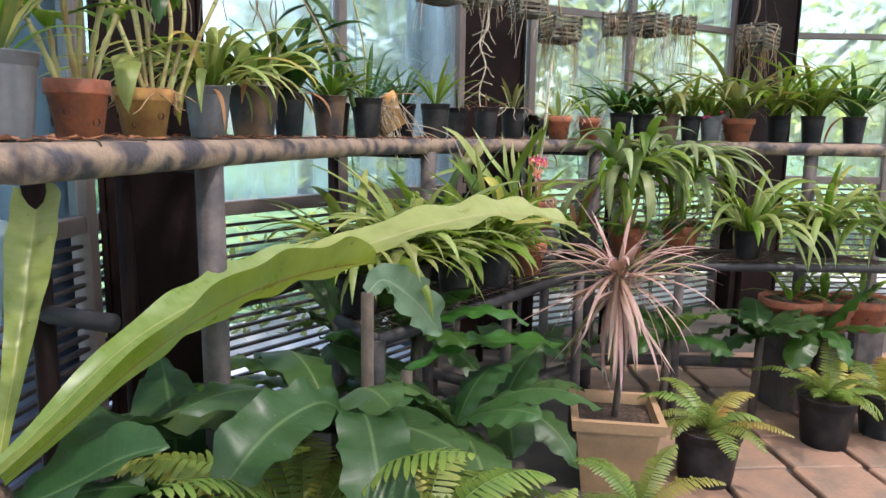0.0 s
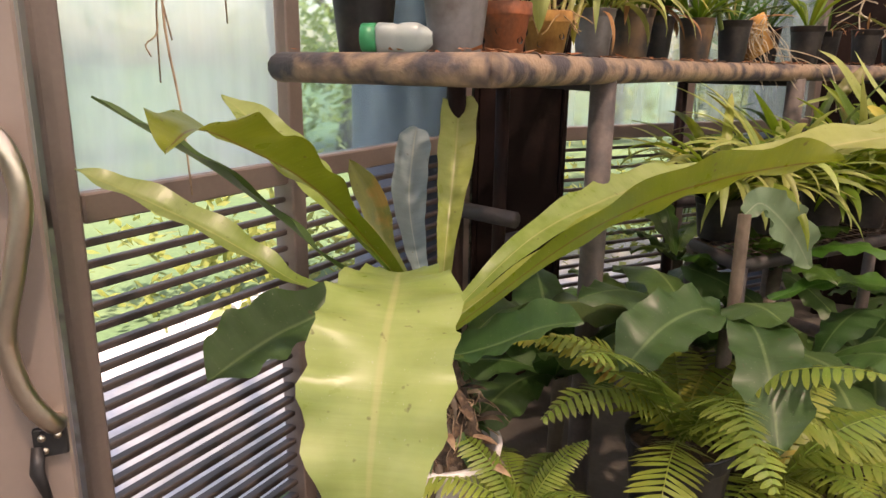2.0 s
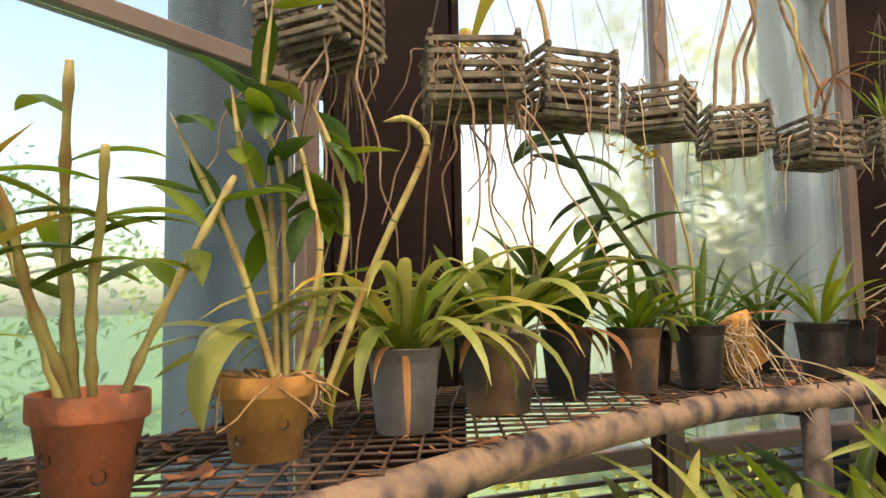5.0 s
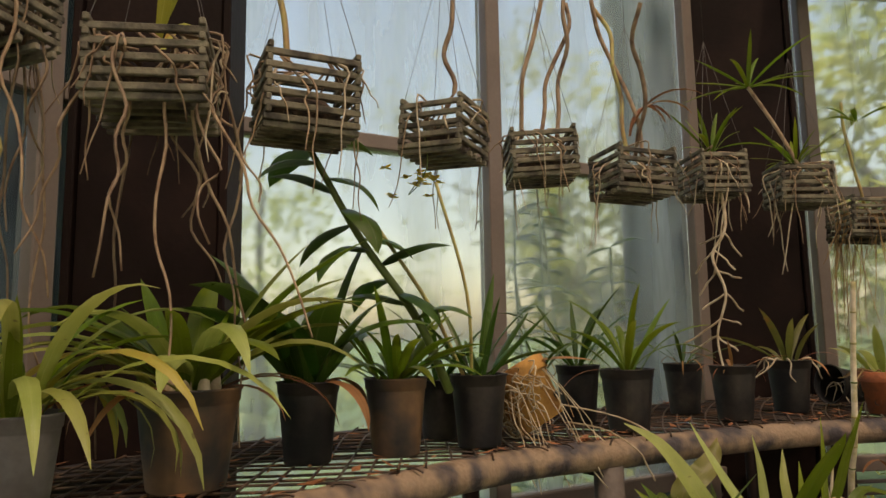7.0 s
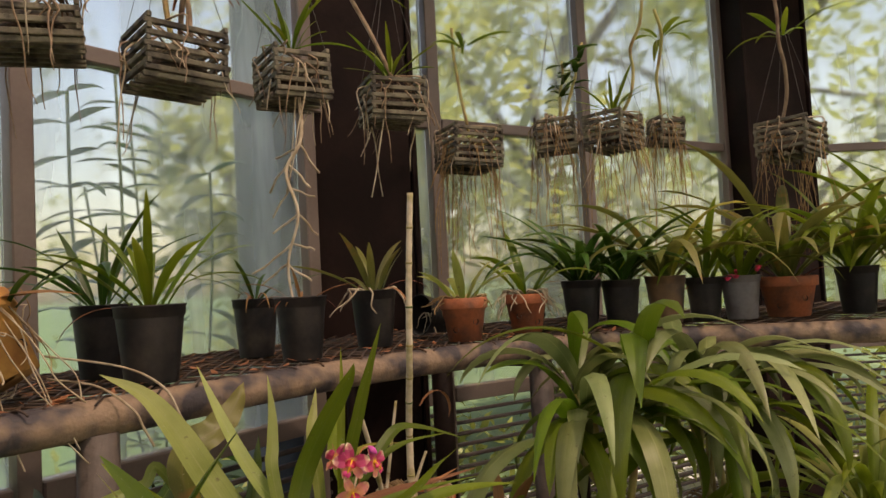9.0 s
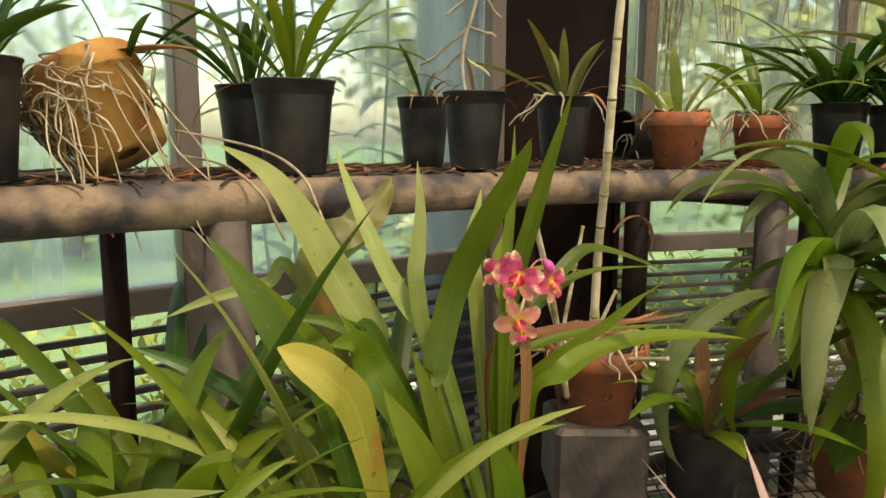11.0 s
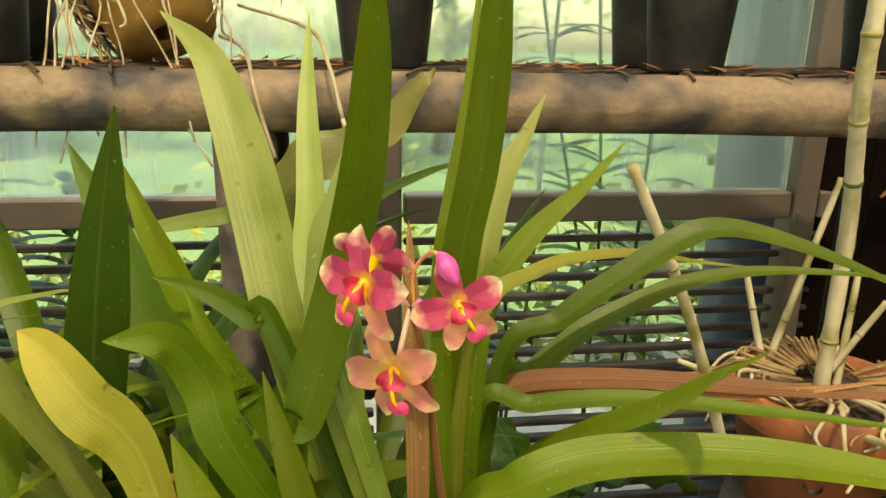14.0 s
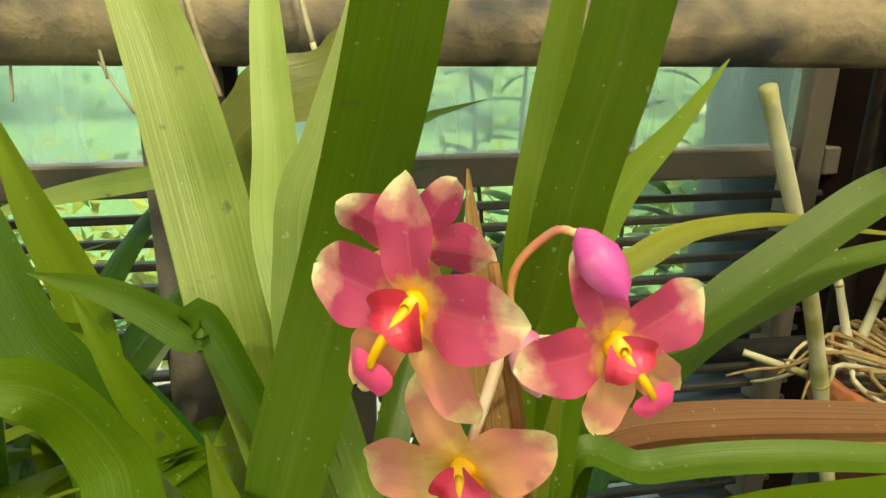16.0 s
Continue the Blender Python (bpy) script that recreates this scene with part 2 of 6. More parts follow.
M_PALEROOT = mat("pale_root", (0.5, 0.42, 0.3), 0.7, 0.2, 30, 150, second=(0.34, 0.25, 0.15), per_object=0.2)
M_CANE = mat("orchid_cane", (0.33, 0.3, 0.1), 0.5, 0.2, 18, 90, second=(0.24, 0.15, 0.05), per_object=0.25)
M_CANEPALE = mat("dry_pale_cane", (0.58, 0.5, 0.36), 0.6, 0.2, 25, 90, second=(0.3, 0.26, 0.1), per_object=0.15)
M_FIBRE = mat("moss_fibre", (0.34, 0.22, 0.1), 0.9, 0.3, 60, 200, second=(0.2, 0.11, 0.05))
M_STEM = mat("green_stem", (0.1, 0.15, 0.03), 0.5, 0.2, 20, 90)
M_CHROME = mat("worn_steel", (0.62, 0.55, 0.46), 0.28, 0.1, 8, 90, metal=1.0, bump=0.03)
M_BLACKIRON = mat("black_iron", (0.015, 0.015, 0.016), 0.5, 0.2, 12, 90)
M_WIRE = mat("thin_wire", (0.09, 0.085, 0.08), 0.5, 0.2, 12, 90, metal=0.6)
M_PILLAR = mat("blue_grey_pillar_paint", (0.03, 0.046, 0.064), 0.5, 0.15, 3, 40, second=(0.022, 0.035, 0.05))
M_BOTTLE = mat("cloudy_plastic_bottle", (0.34, 0.39, 0.37), 0.3, 0.12, 9, 60, bump=0.05)
M_CAP = mat("green_plastic", (0.01, 0.22, 0.09), 0.4, 0.1, 9, 60, bump=0.05)
M_GRASS = mat("lawn", (0.06, 0.12, 0.045), 0.9, 0.35, 1.2, 30, second=(0.1, 0.16, 0.06), bump=0.6)
M_BARK = mat("tree_bark", (0.09, 0.07, 0.05), 0.9, 0.3, 8, 60, bump=0.8)
M_WALLPLAIN = mat("pale_wall", (0.14, 0.13, 0.11), 0.8, 0.1, 3, 50)
M_ROOF = pane_mat("milky_roof_sheet", 0.5, (0.42, 0.395, 0.35), (0.44, 0.41, 0.355), 0.1)
M_PANE = pane_mat("dusty_glass", 0.22, (0.95, 1.0, 0.98), (0.86, 0.94, 0.97), 0.17, 0.12)
M_PANECLEAR = pane_mat("clean_glass", 0.07, (0.74, 0.86, 0.88), (0.7, 0.8, 0.84), 0.06, 0.06)
M_PANEMILKY = pane_mat("milky_weathered_glass", 0.45, (0.86, 0.92, 0.9), (0.74, 0.8, 0.79), 0.14, 0.14)
M_GREEN = leaf_mat("strap_leaf", (0.09, 0.17, 0.01), (0.19, 0.26, 0.018), (0.15, 0.22, 0.03), glow=0.45)
M_DEEP = leaf_mat("deep_green_leaf", (0.03, 0.085, 0.01), (0.06, 0.125, 0.016), (0.1, 0.16, 0.05), rough=0.3)
M_OLIVE = leaf_mat("olive_leaf", (0.12, 0.15, 0.035), (0.27, 0.25, 0.06), (0.2, 0.2, 0.06), blotch=(0.35, 0.2, 0.05))
# tip colour paled to carry the sky's sheen on the upper side
M_FERN = leaf_mat("nest_fern_leaf", (0.2, 0.27, 0.045), (0.42, 0.46, 0.18), (0.42, 0.42, 0.16), veins=38, cross=True, glow=0.4, rough=0.3, val=0.12)
M_FERNGREEN = leaf_mat("nest_fern_fresh_leaf", (0.1, 0.17, 0.008), (0.2, 0.25, 0.02), (0.13, 0.06, 0.012), veins=38, cross=True, glow=0.45, rough=0.3, val=0.1)
# bluish sheen of the upright leaf, painted into its base colours
M_FERNBACK = leaf_mat("nest_fern_blue_sheen", (0.21, 0.28, 0.27), (0.33, 0.41, 0.42), (0.42, 0.48, 0.42), veins=38, cross=True, val=0.1)
# darker copy of the fern leaf: the shade under the bench is in its colour
M_FERNSHADE = leaf_mat("nest_fern_shade_tone", (0.032, 0.08, 0.017), (0.075, 0.138, 0.042), (0.15, 0.22, 0.08), veins=30, cross=True, val=0.2)
M_GREYFERN = leaf_mat("grey_fern_leaf", (0.1, 0.16, 0.08), (0.2, 0.27, 0.16), (0.26, 0.31, 0.2), veins=26, cross=True, val=0.15)
# pale grey-green stands in for the glossy highlights on the drooping orchid leaves
M_GREYLEAF = leaf_mat("grey_sheen_leaf", (0.15, 0.2, 0.06), (0.34, 0.39, 0.17), (0.28, 0.32, 0.14), val=0.25, glow=0.3, rough=0.32)
M_PALE = leaf_mat("pale_strap_leaf", (0.19, 0.25, 0.04), (0.42, 0.46, 0.15), (0.3, 0.34, 0.1), val=0.22, glow=0.42)
M_YELLOW = leaf_mat("yellowing_leaf", (0.3, 0.29, 0.045), (0.5, 0.4, 0.07), (0.4, 0.36, 0.1), blotch=(0.35, 0.16, 0.04))
M_DEAD = leaf_mat("dry_brown_leaf", (0.22, 0.085, 0.032), (0.34, 0.16, 0.07), (0.16, 0.06, 0.025), glow=0.2, rough=0.7, stripe=0.09)
M_PINKLEAF = leaf_mat("pink_dracaena_leaf", (0.4, 0.24, 0.15), (0.6, 0.42, 0.38), (0.62, 0.48, 0.42), val=0.2)
M_BOSTON = leaf_mat("sword_fern_leaflet", (0.14, 0.22, 0.03), (0.28, 0.31, 0.06), (0.22, 0.25, 0.07), veins=3, val=0.25)


def petal_mat(name, stops):
    m = leaf_mat(name, (0.8, 0.5, 0.1), (0.6, 0.1, 0.2), (0.75, 0.3, 0.3), veins=9, glow=0.4, rough=0.5, hue=0.006, val=0.06, stripe=0.012)
    nt = m.node_tree
    [n for n in nt.nodes if n.type == "BUMP"][0].inputs["Strength"].default_value = 0.03
    for n in nt.nodes:
        if n.type == "MAP_RANGE" and abs(n.inputs["From Max"].default_value - 0.035) < 1e-4:
            n.inputs["To Min"].default_value = 0.15
    ramps = [n for n in nt.nodes if n.type == "VALTORGB"]
    el = ramps[0].color_ramp.elements
    el[0].position, el[0].color = 0.0, (*stops[0][1], 1)
    el[1].position, el[1].color = 1.0, (*stops[-1][1], 1)
    for pos, c in stops[1:-1]:
        e = el.new(pos)
        e.color = (*c, 1)
    sep = [n for n in nt.nodes if n.type == "SEPXYZ"][0]
    nz = nt.nodes.new("ShaderNodeTexNoise")
    nz.inputs["Scale"].default_value, nz.inputs["Detail"].default_value = 160.0, 3
    gp = [n for n in nt.nodes if n.type == "NEW_GEOMETRY"][0]
    nt.links.new(gp.outputs["Position"], nz.inputs["Vector"])
    sh = nt.nodes.new("ShaderNodeMath")
    sh.operation = "MULTIPLY_ADD"
    nt.links.new(nz.outputs["Fac"], sh.inputs[0])
    sh.inputs[1].default_value, sh.inputs[2].default_value = 0.5, -0.25
    su = nt.nodes.new("ShaderNodeMath")
    su.operation = "ADD"
    nt.links.new(sh.outputs[0], su.inputs[0])
    nt.links.new(sep.outputs["Y"], su.inputs[1])
    ramps[0].color_ramp.interpolation = "EASE"
    nt.links.new(su.outputs[0], ramps[0].inputs["Fac"])
    return m


M_PETAL = petal_mat("pink_orchid_petal", ((0, (0.9, 0.55, 0.04)), (0.16, (0.82, 0.42, 0.16)), (0.32, (0.62, 0.07, 0.18)), (0.66, (0.6, 0.06, 0.18)), (0.82, (0.78, 0.3, 0.3)), (0.95, (0.95, 0.78, 0.5)), (1, (0.95, 0.82, 0.58))))
M_PETALOR = petal_mat("orange_orchid_petal", ((0, (0.9, 0.55, 0.08)), (0.25, (0.85, 0.5, 0.2)), (0.45, (0.78, 0.33, 0.2)), (0.75, (0.76, 0.27, 0.24)), (0.9, (0.85, 0.5, 0.3)), (1, (0.9, 0.72, 0.42))))
M_PETALTIP = mat("pale_petal_tip", (0.85, 0.62, 0.5), 0.5, 0.08, 30, 120)
M_LIP = mat("crimson_lip", (0.55, 0.02, 0.06), 0.45, 0.2, 30, 120, second=(0.75, 0.08, 0.22))
M_LIPPINK = mat("magenta_lip", (0.75, 0.06, 0.22), 0.45, 0.2, 30, 120, second=(0.85, 0.2, 0.35))
M_LIPYELLOW = mat("yellow_lip", (0.85, 0.45, 0.02), 0.45, 0.1, 30, 120)
M_SOFFIT = mat("dark_green_board", (0.035, 0.05, 0.015), 0.7, 0.25, 3, 40, second=(0.02, 0.028, 0.01))
M_MAGENTA = mat("magenta_bud", (0.6, 0.07, 0.35), 0.45, 0.2, 30, 120, second=(0.75, 0.45, 0.5))
M_YFLOWER = mat("yellow_flower", (0.75, 0.55, 0.02), 0.5, 0.15, 30, 120)


# ---------- builders ----------
def thing(name, label, category, group="", at=(0, 0, 0), kind=""):
    ob = new(name)
    ob.empty_display_size = 0.05
    ob.location = at
    return tagged(ob, label, category, group, kind)


def mesh_of(name, verts, faces, uvs=None, smooth=True):
    me = bpy.data.meshes.new(name)
    me.from_pydata([tuple(v) for v in verts], [], faces)
    if uvs is not None:
        lay = me.uv_layers.new(name="UVMap")
        idx = np.empty(len(me.loops), dtype=np.int32)
        me.loops.foreach_get("vertex_index", idx)
        lay.data.foreach_set("uv", np.asarray(uvs, dtype=np.float32)[idx].ravel())
    if smooth:
        me.polygons.foreach_set("use_smooth", [True] * len(me.polygons))
    me.update()
    return me


def put(name, me, material, parent=None, label="", m=None):
    """One mesh object, under a thing or a part (or top-level when it is a piece of the setting)."""
    if not me.materials:
        me.materials.append(material)
    ob = new(name, me)
    if parent:
        ob.parent = parent
    if m is not None:
        ob.matrix_local = m
    return tagged(ob, label)


class Geo:
    """Collects vertices and faces of one mesh."""

    def __init__(self):
        self.v, self.f, self.uv = [], [], []

    def box(self, size, m=Matrix.Identity(4), bevel=0.0):
        x, y, z = (s / 2 for s in size)
        n = len(self.v)
        b = min(bevel, x * 0.9, y * 0.9, z * 0.9)
        if b <= 0:
            for sx, sy, sz in ((-1, -1, -1), (1, -1, -1), (1, 1, -1), (-1, 1, -1), (-1, -1, 1), (1, -1, 1), (1, 1, 1), (-1, 1, 1)):
                self.v.append(m @ Vector((sx * x, sy * y, sz * z)))
            self.f += [tuple(n + i for i in q) for q in ((0, 3, 2, 1), (4, 5, 6, 7), (0, 1, 5, 4), (1, 2, 6, 5), (2, 3, 7, 6), (3, 0, 4, 7))]
        else:
            rings = [(-z, b), (-z + b, 0), (z - b, 0), (z, b)]
            for h, i in rings:
                for px, py in ((-x + i, -y + i + b), (-x + i + b, -y + i), (x - i - b, -y + i), (x - i, -y + i + b), (x - i, y - i - b), (x - i - b, y - i), (-x + i + b, y - i), (-x + i, y - i - b)):
                    self.v.append(m @ Vector((px, py, h)))
            for r in range(3):
                for k in range(8):
                    a, c = n + r * 8 + k, n + r * 8 + (k + 1) % 8
                    self.f.append((a, c, c + 8, a + 8))
            self.f.append(tuple(n + 7 - k for k in range(8)))
            self.f.append(tuple(n + 24 + k for k in range(8)))
        self.uv += [(0, 0)] * (len(self.v) - n)
        return self

    def lathe(self, prof, seg=28, m=Matrix.Identity(4), wob=0.0, ph=0.0):
        n = len(self.v)
        for j, (r, z) in enumerate(prof):
            for k in range(seg):
                a = 2 * math.pi * k / seg
                rr = r * (1 + wob * math.sin(2 * a + ph) + wob * 0.6 * math.sin(3 * a + ph * 2))
                self.v.append(m @ Vector((rr * math.cos(a), rr * math.sin(a), z)))
                self.uv.append((k / seg, j / len(prof)))
        for j in range(len(prof) - 1):
            for k in range(seg):
                a, c = n + j * seg + k, n + j * seg + (k + 1) % seg
                self.f.append((a, c, c + seg, a + seg))
        return self

    def tube(self, pts, r, seg=8, cap=True):
        pts = [Vector(p) for p in pts]
        rs = r if isinstance(r, (list, tuple)) else [r] * len(pts)
        n = len(self.v)
        up = Vector((0.13, 0.21, 0.97)).normalized()
        for i, p in enumerate(pts):
            d = (pts[min(i + 1, len(pts) - 1)] - pts[max(i - 1, 0)]).normalized()
            if abs(d.dot(up)) > 0.98:
                up = Vector((0.97, 0.2, 0.1)).normalized()
            s = d.cross(up).normalized()
            u = s.cross(d).normalized()
            for k in range(seg):
                a = 2 * math.pi * k / seg
                self.v.append(p + (s * math.cos(a) + u * math.sin(a)) * rs[i])
                self.uv.append((k / seg, i / max(1, len(pts) - 1)))
        for i in range(len(pts) - 1):
            for k in range(seg):
                a, c = n + i * seg + k, n + i * seg + (k + 1) % seg
                self.f.append((a, a + seg, c + seg, c))
        if cap:
            self.f.append(tuple(n + k for k in range(seg)))
            e = n + (len(pts) - 1) * seg
            self.f.append(tuple(e + seg - 1 - k for k in range(seg)))
        return self

    def sheet(self, rows):
        """A grid of points, row by row, with UVs across and along."""
        n, w = len(self.v), len(rows[0])
        for j, row in enumerate(rows):
            for i, p in enumerate(row):
                self.v.append(Vector(p))
                self.uv.append((i / (w - 1), j / (len(rows) - 1)))
        for j in range(len(rows) - 1):
            for i in range(w - 1):
                a = n + j * w + i
                self.f.append((a, a + 1, a + w + 1, a + w))
        return self

    def mesh(self, name, smooth=True):
        return mesh_of(name, self.v, self.f, self.uv, smooth)


def smooth_path(pts, k=6):
    """Catmull-Rom through the points."""
    pts = [Vector(p) for p in pts]
    ext = [pts[0] * 2 - pts[1]] + pts + [pts[-1] * 2 - pts[-2]]
    out = []
    for i in range(1, len(ext) - 2):
        a, b, c, d = ext[i - 1:i + 3]
        for j in range(k):
            t = j / k
            out.append(0.5 * ((2 * b) + (c - a) * t + (2 * a - 5 * b + 4 * c - d) * t * t + (3 * b - a - 3 * c + d) * t ** 3))
    return out + [pts[-1]]


def blade_rows(length, width, az, elev, droop, fold=0.25, n=9, shape="strap", ripple=0.0, base=0.35, twist=0.0, rnd=None, cols=5, origin=(0, 0, 0), waves=6, blunt=0.85):
    """Rows of points of a leaf that leaves the origin towards az (degrees) at elev and bends down by droop degrees on its way."""
    rnd = rnd or random
    o, az = Vector(origin), radians(az)
    ph = rnd.random() * 6.28
    rows, p = [], Vector((0, 0, 0))
    h = Vector((math.cos(az), math.sin(az), 0))
    side0 = Vector((-math.sin(az), math.cos(az), 0))
    for j in range(n + 1):
        s = j / n
        e = radians(elev - droop * s ** 1.25)
        d = h * math.cos(e) + Vector((0, 0, math.sin(e)))
        if j:
            p = p + d * (length / n)
        if shape == "strap":
            w = width * min(1, base + (1 - base) * min(1, s * 3.2)) * (1 - max(0, (s - 0.45) / 0.55) ** 2.2) + 0.0006
        elif shape == "oval":
            w = width * (base * (1 - s) ** 3 + math.sin(math.pi * min(1, s ** blunt)) ** (0.8 if blunt < 1 else 0.68)) + 0.0006
        else:
            w = width * (base + (1 - base) * min(1, s * 2.0) ** 1.3) * (1 - max(0, (s - 0.72) / 0.28) ** 2.4) + 0.0006
        tw = radians(twist * s)
        nrm = d.cross(side0).normalized() * -1
        side = side0 * math.cos(tw) + nrm * math.sin(tw)
        up = nrm * math.cos(tw) - side0 * math.sin(tw)
        row = []
        for i in range(cols):
            u = i / (cols - 1) * 2 - 1
            rp = ripple * abs(u) ** 2 * math.sin(ph + s * 6.28 * waves + (1.3 if u > 0 else 0)) * min(1, s * 4)
            we = 1 + (ripple * 3.0 * math.sin(ph * 2 + s * 6.28 * waves * 1.37 + u) if abs(u) > 0.9 else 0)
            row.append(o + p + side * (u * w / 2 * we) + up * (abs(u) * w / 2 * fold + rp))
        rows.append(row)
    return rows


def leaf(parent, material, length, width, az, elev, droop, name="leaf", label="", m=None, **k):
    ob = put(name, Geo().sheet(blade_rows(length, width, az, elev, droop, **k)).mesh(name), material, parent, label)
    if m is not None:
        ob.matrix_local = m
    return ob


def wander(p, q, n, amp, rnd, sag=0.0):
    """A crooked path from p to q."""
    p, q = Vector(p), Vector(q)
    out = []
    off = Vector((0, 0, 0))
    for i in range(n + 1):
        s = i / n
        if 0 < i:
            off = off * 0.75 + Vector((rnd.uniform(-1, 1), rnd.uniform(-1, 1), rnd.uniform(-0.5, 0.5))) * amp
        out.append(p.lerp(q, s) + off * (1 if i else 0) - Vector((0, 0, sag * 4 * s * (1 - s))))
    return out


def curve_leaf(parent, pts, width, material, face=(0, 0, 1), off=None, name="leaf", label="", shape="strap", fold=0.22, ripple=0.0, waves=6, base=0.35, cols=7, twist=0.0, seed=1):
    """A leaf laid along a line through a few points, its upper side turned towards face."""
    rnd = random.Random(seed)
    off = off or Vector((0, 0, 0))
    path = smooth_path([Vector(p) - off for p in pts], 9)
    n, fc, ph, rows = len(path) - 1, Vector(face).normalized(), rnd.random() * 6.28, []
    for j, p in enumerate(path):
        s = j / n
        d = (path[min(j + 1, n)] - path[max(j - 1, 0)]).normalized()
        side = d.cross(fc).normalized()
        up = side.cross(d).normalized()
        tw = radians(twist * s)
        side, up = side * math.cos(tw) + up * math.sin(tw), up * math.cos(tw) - side * math.sin(tw)
        if shape == "strap":
            w = width * min(1, base + (1 - base) * min(1, s * 3.2)) * (1 - max(0, (s - 0.45) / 0.55) ** 2.2) + 0.0006
        else:
            w = width * (base + (1 - base) * min(1, s * 2.0) ** 1.3) * (1 - max(0, (s - 0.72) / 0.28) ** 2.4) + 0.0006
        row = []
        for i in range(cols):
            u = i / (cols - 1) * 2 - 1
            rp = ripple * abs(u) ** 2 * math.sin(ph + s * 6.28 * waves + (1.3 if u > 0 else 0)) * min(1, s * 4)
            we = 1 + (ripple * 6 * math.sin(ph * 2 + s * 6.28 * waves * 1.37 + u * 2) if abs(u) > 0.9 else 0)
            row.append(p + side * (u * w / 2 * we) + up * (abs(u) * w / 2 * fold + rp))
        rows.append(row)
    return put(name, Geo().sheet(rows).mesh(name), material, parent, label)


# ---------- structure ----------
def ring(pts, z):
    return [P(x, y, z) for x, y in pts]


def bar(name, a, b, w, h, material, parent=None, label="", bevel=0.004, tilt=0.0):
    """A straight member from a to b, w wide and h high."""
    a, b = Vector(a), Vector(b)
    d = b - a
    m = Matrix.Translation((a + b) / 2) @ Matrix.Rotation(math.atan2(d.y, d.x), 4, "Z") @ Matrix.Rotation(-math.atan2(d.z, d.xy.length), 4, "Y") @ Matrix.Rotation(tilt, 4, "X")
    return put(name, Geo().box((d.length, w, h), bevel=bevel).mesh(name, False), material, parent, label, m)


ground_me = Geo().sheet([[(x, y, -0.02) for x in (-400, -40, -8, 0, 8, 40, 400)] for y in (-400, -40, -8, 0, 8, 40, 400)]).mesh("ground")
tagged(put("ground", ground_me, M_GRASS), "mown lawn round the greenhouse", "lawn", kind="structure")
CLOSE = WALL + [(8.6, 4.0), (8.6, 0.5), (7.0, -2.4), (4.0, -4.0), (1.2, -4.2), (-0.4, -3.4)]
fl = mesh_of("floor", [P(x, y, -0.5) for x, y in CLOSE], [tuple(range(len(CLOSE)))[::-1]], smooth=False)
tagged(put("floor", fl, M_FLOOR), "damp grey concrete floor of the greenhouse", "floor", kind="structure")
roof = Geo()
mid = P(3.2, 1.2, 4.6)
rp = ring(CLOSE, EAVES)
roof.v, roof.uv = rp + [mid], [(0, 0)] * (len(rp) + 1)
roof.f = [(i, (i + 1) % len(rp), len(rp)) for i in range(len(rp))]
tagged(put("ceiling", roof.mesh("ceiling", False), M_ROOF), "milky translucent greenhouse roof sheeting", "ceiling", kind="structure")


def bay(k, a, b, splits, louvre=True, milky=0, clear=9):
    """One bay of the glazed wall between two plan points, with mullions at the given fractions."""
    a, b = Vector(a), Vector(b)
    w = thing("wall_%d" % k, "glazed greenhouse wall with taupe metal frames above dark louvres", "wall", kind="structure")
    cuts = [0.0] + list(splits) + [1.0]
    pt = lambda s, z: P(*(a.lerp(b, s)), z)
    ang = math.atan2(b.y - a.y, b.x - a.x)
    for s in cuts:
        p0, p1 = pt(s, -0.5), pt(s, EAVES)
        put("mullion", Geo().box((0.055, 0.07, p1.z), bevel=0.004).mesh("mullion", False), M_FRAME, w, "", Matrix.Translation((p0.x, p0.y, p1.z / 2)) @ Matrix.Rotation(ang, 4, "Z"))
    for i in range(len(cuts) - 1):
        s0, s1 = cuts[i], cuts[i + 1]
        g = 0.034 / ((b - a).length * S)
        q0, q1 = s0 + g, s1 - g
        for z, h in ((SILL - 0.035, 0.06), (TRANSOM, 0.045), (EAVES - 0.03, 0.06)):
            bar("rail", pt(q0, z), pt(q1, z), 0.06, h, M_FRAME, w)
        for z0, z1 in ((SILL, TRANSOM - 0.026), (TRANSOM + 0.026, EAVES - 0.07)):
            pane = bar("pane", pt(q0, (z0 + z1) / 2), pt(q1, (z0 + z1) / 2), 0.004, (z1 - z0) * S, M_PANEMILKY if i < milky else M_PANECLEAR if i >= clear else M_PANE, w, "dusty streaked glass pane", 0)
            pane.visible_shadow = False
        if louvre:
            n = 21
            for j in range(n):
                z = -0.46 + (SILL - 0.12 + 0.46) * j / (n - 1)
                bar("slat", pt(q0, z), pt(q1, z), 0.033, 0.0145, M_SLAT, w, bevel=0.003, tilt=radians(-8))
    return w


bay(1, WALL[0], WALL[1], (0.5,), milky=2)
bay(2, WALL[1], WALL[2], (0.36, 0.9), milky=1, clear=1)
bay(3, WALL[2], WALL[3], (0.1, 0.47, 0.86))
bay(4, WALL[3], WALL[4], (0.12, 0.46, 0.88))
bay(5, WALL[4], WALL[5], (0.12, 0.5,))
for i in range(5, len(CLOSE)):
    bay(i + 1, CLOSE[i], CLOSE[(i + 1) % len(CLOSE)], (0.5,), louvre=False)
    c0, c1 = P(*CLOSE[i], -0.5), P(*CLOSE[(i + 1) % len(CLOSE)], -0.5)
    tagged(bar("low_wall", c0 + Vector((0, 0, 0.5)), c1 + Vector((0, 0, 0.5)), 0.1, 1.0, M_WALLPLAIN), "plain low wall", "wall", kind="structure")


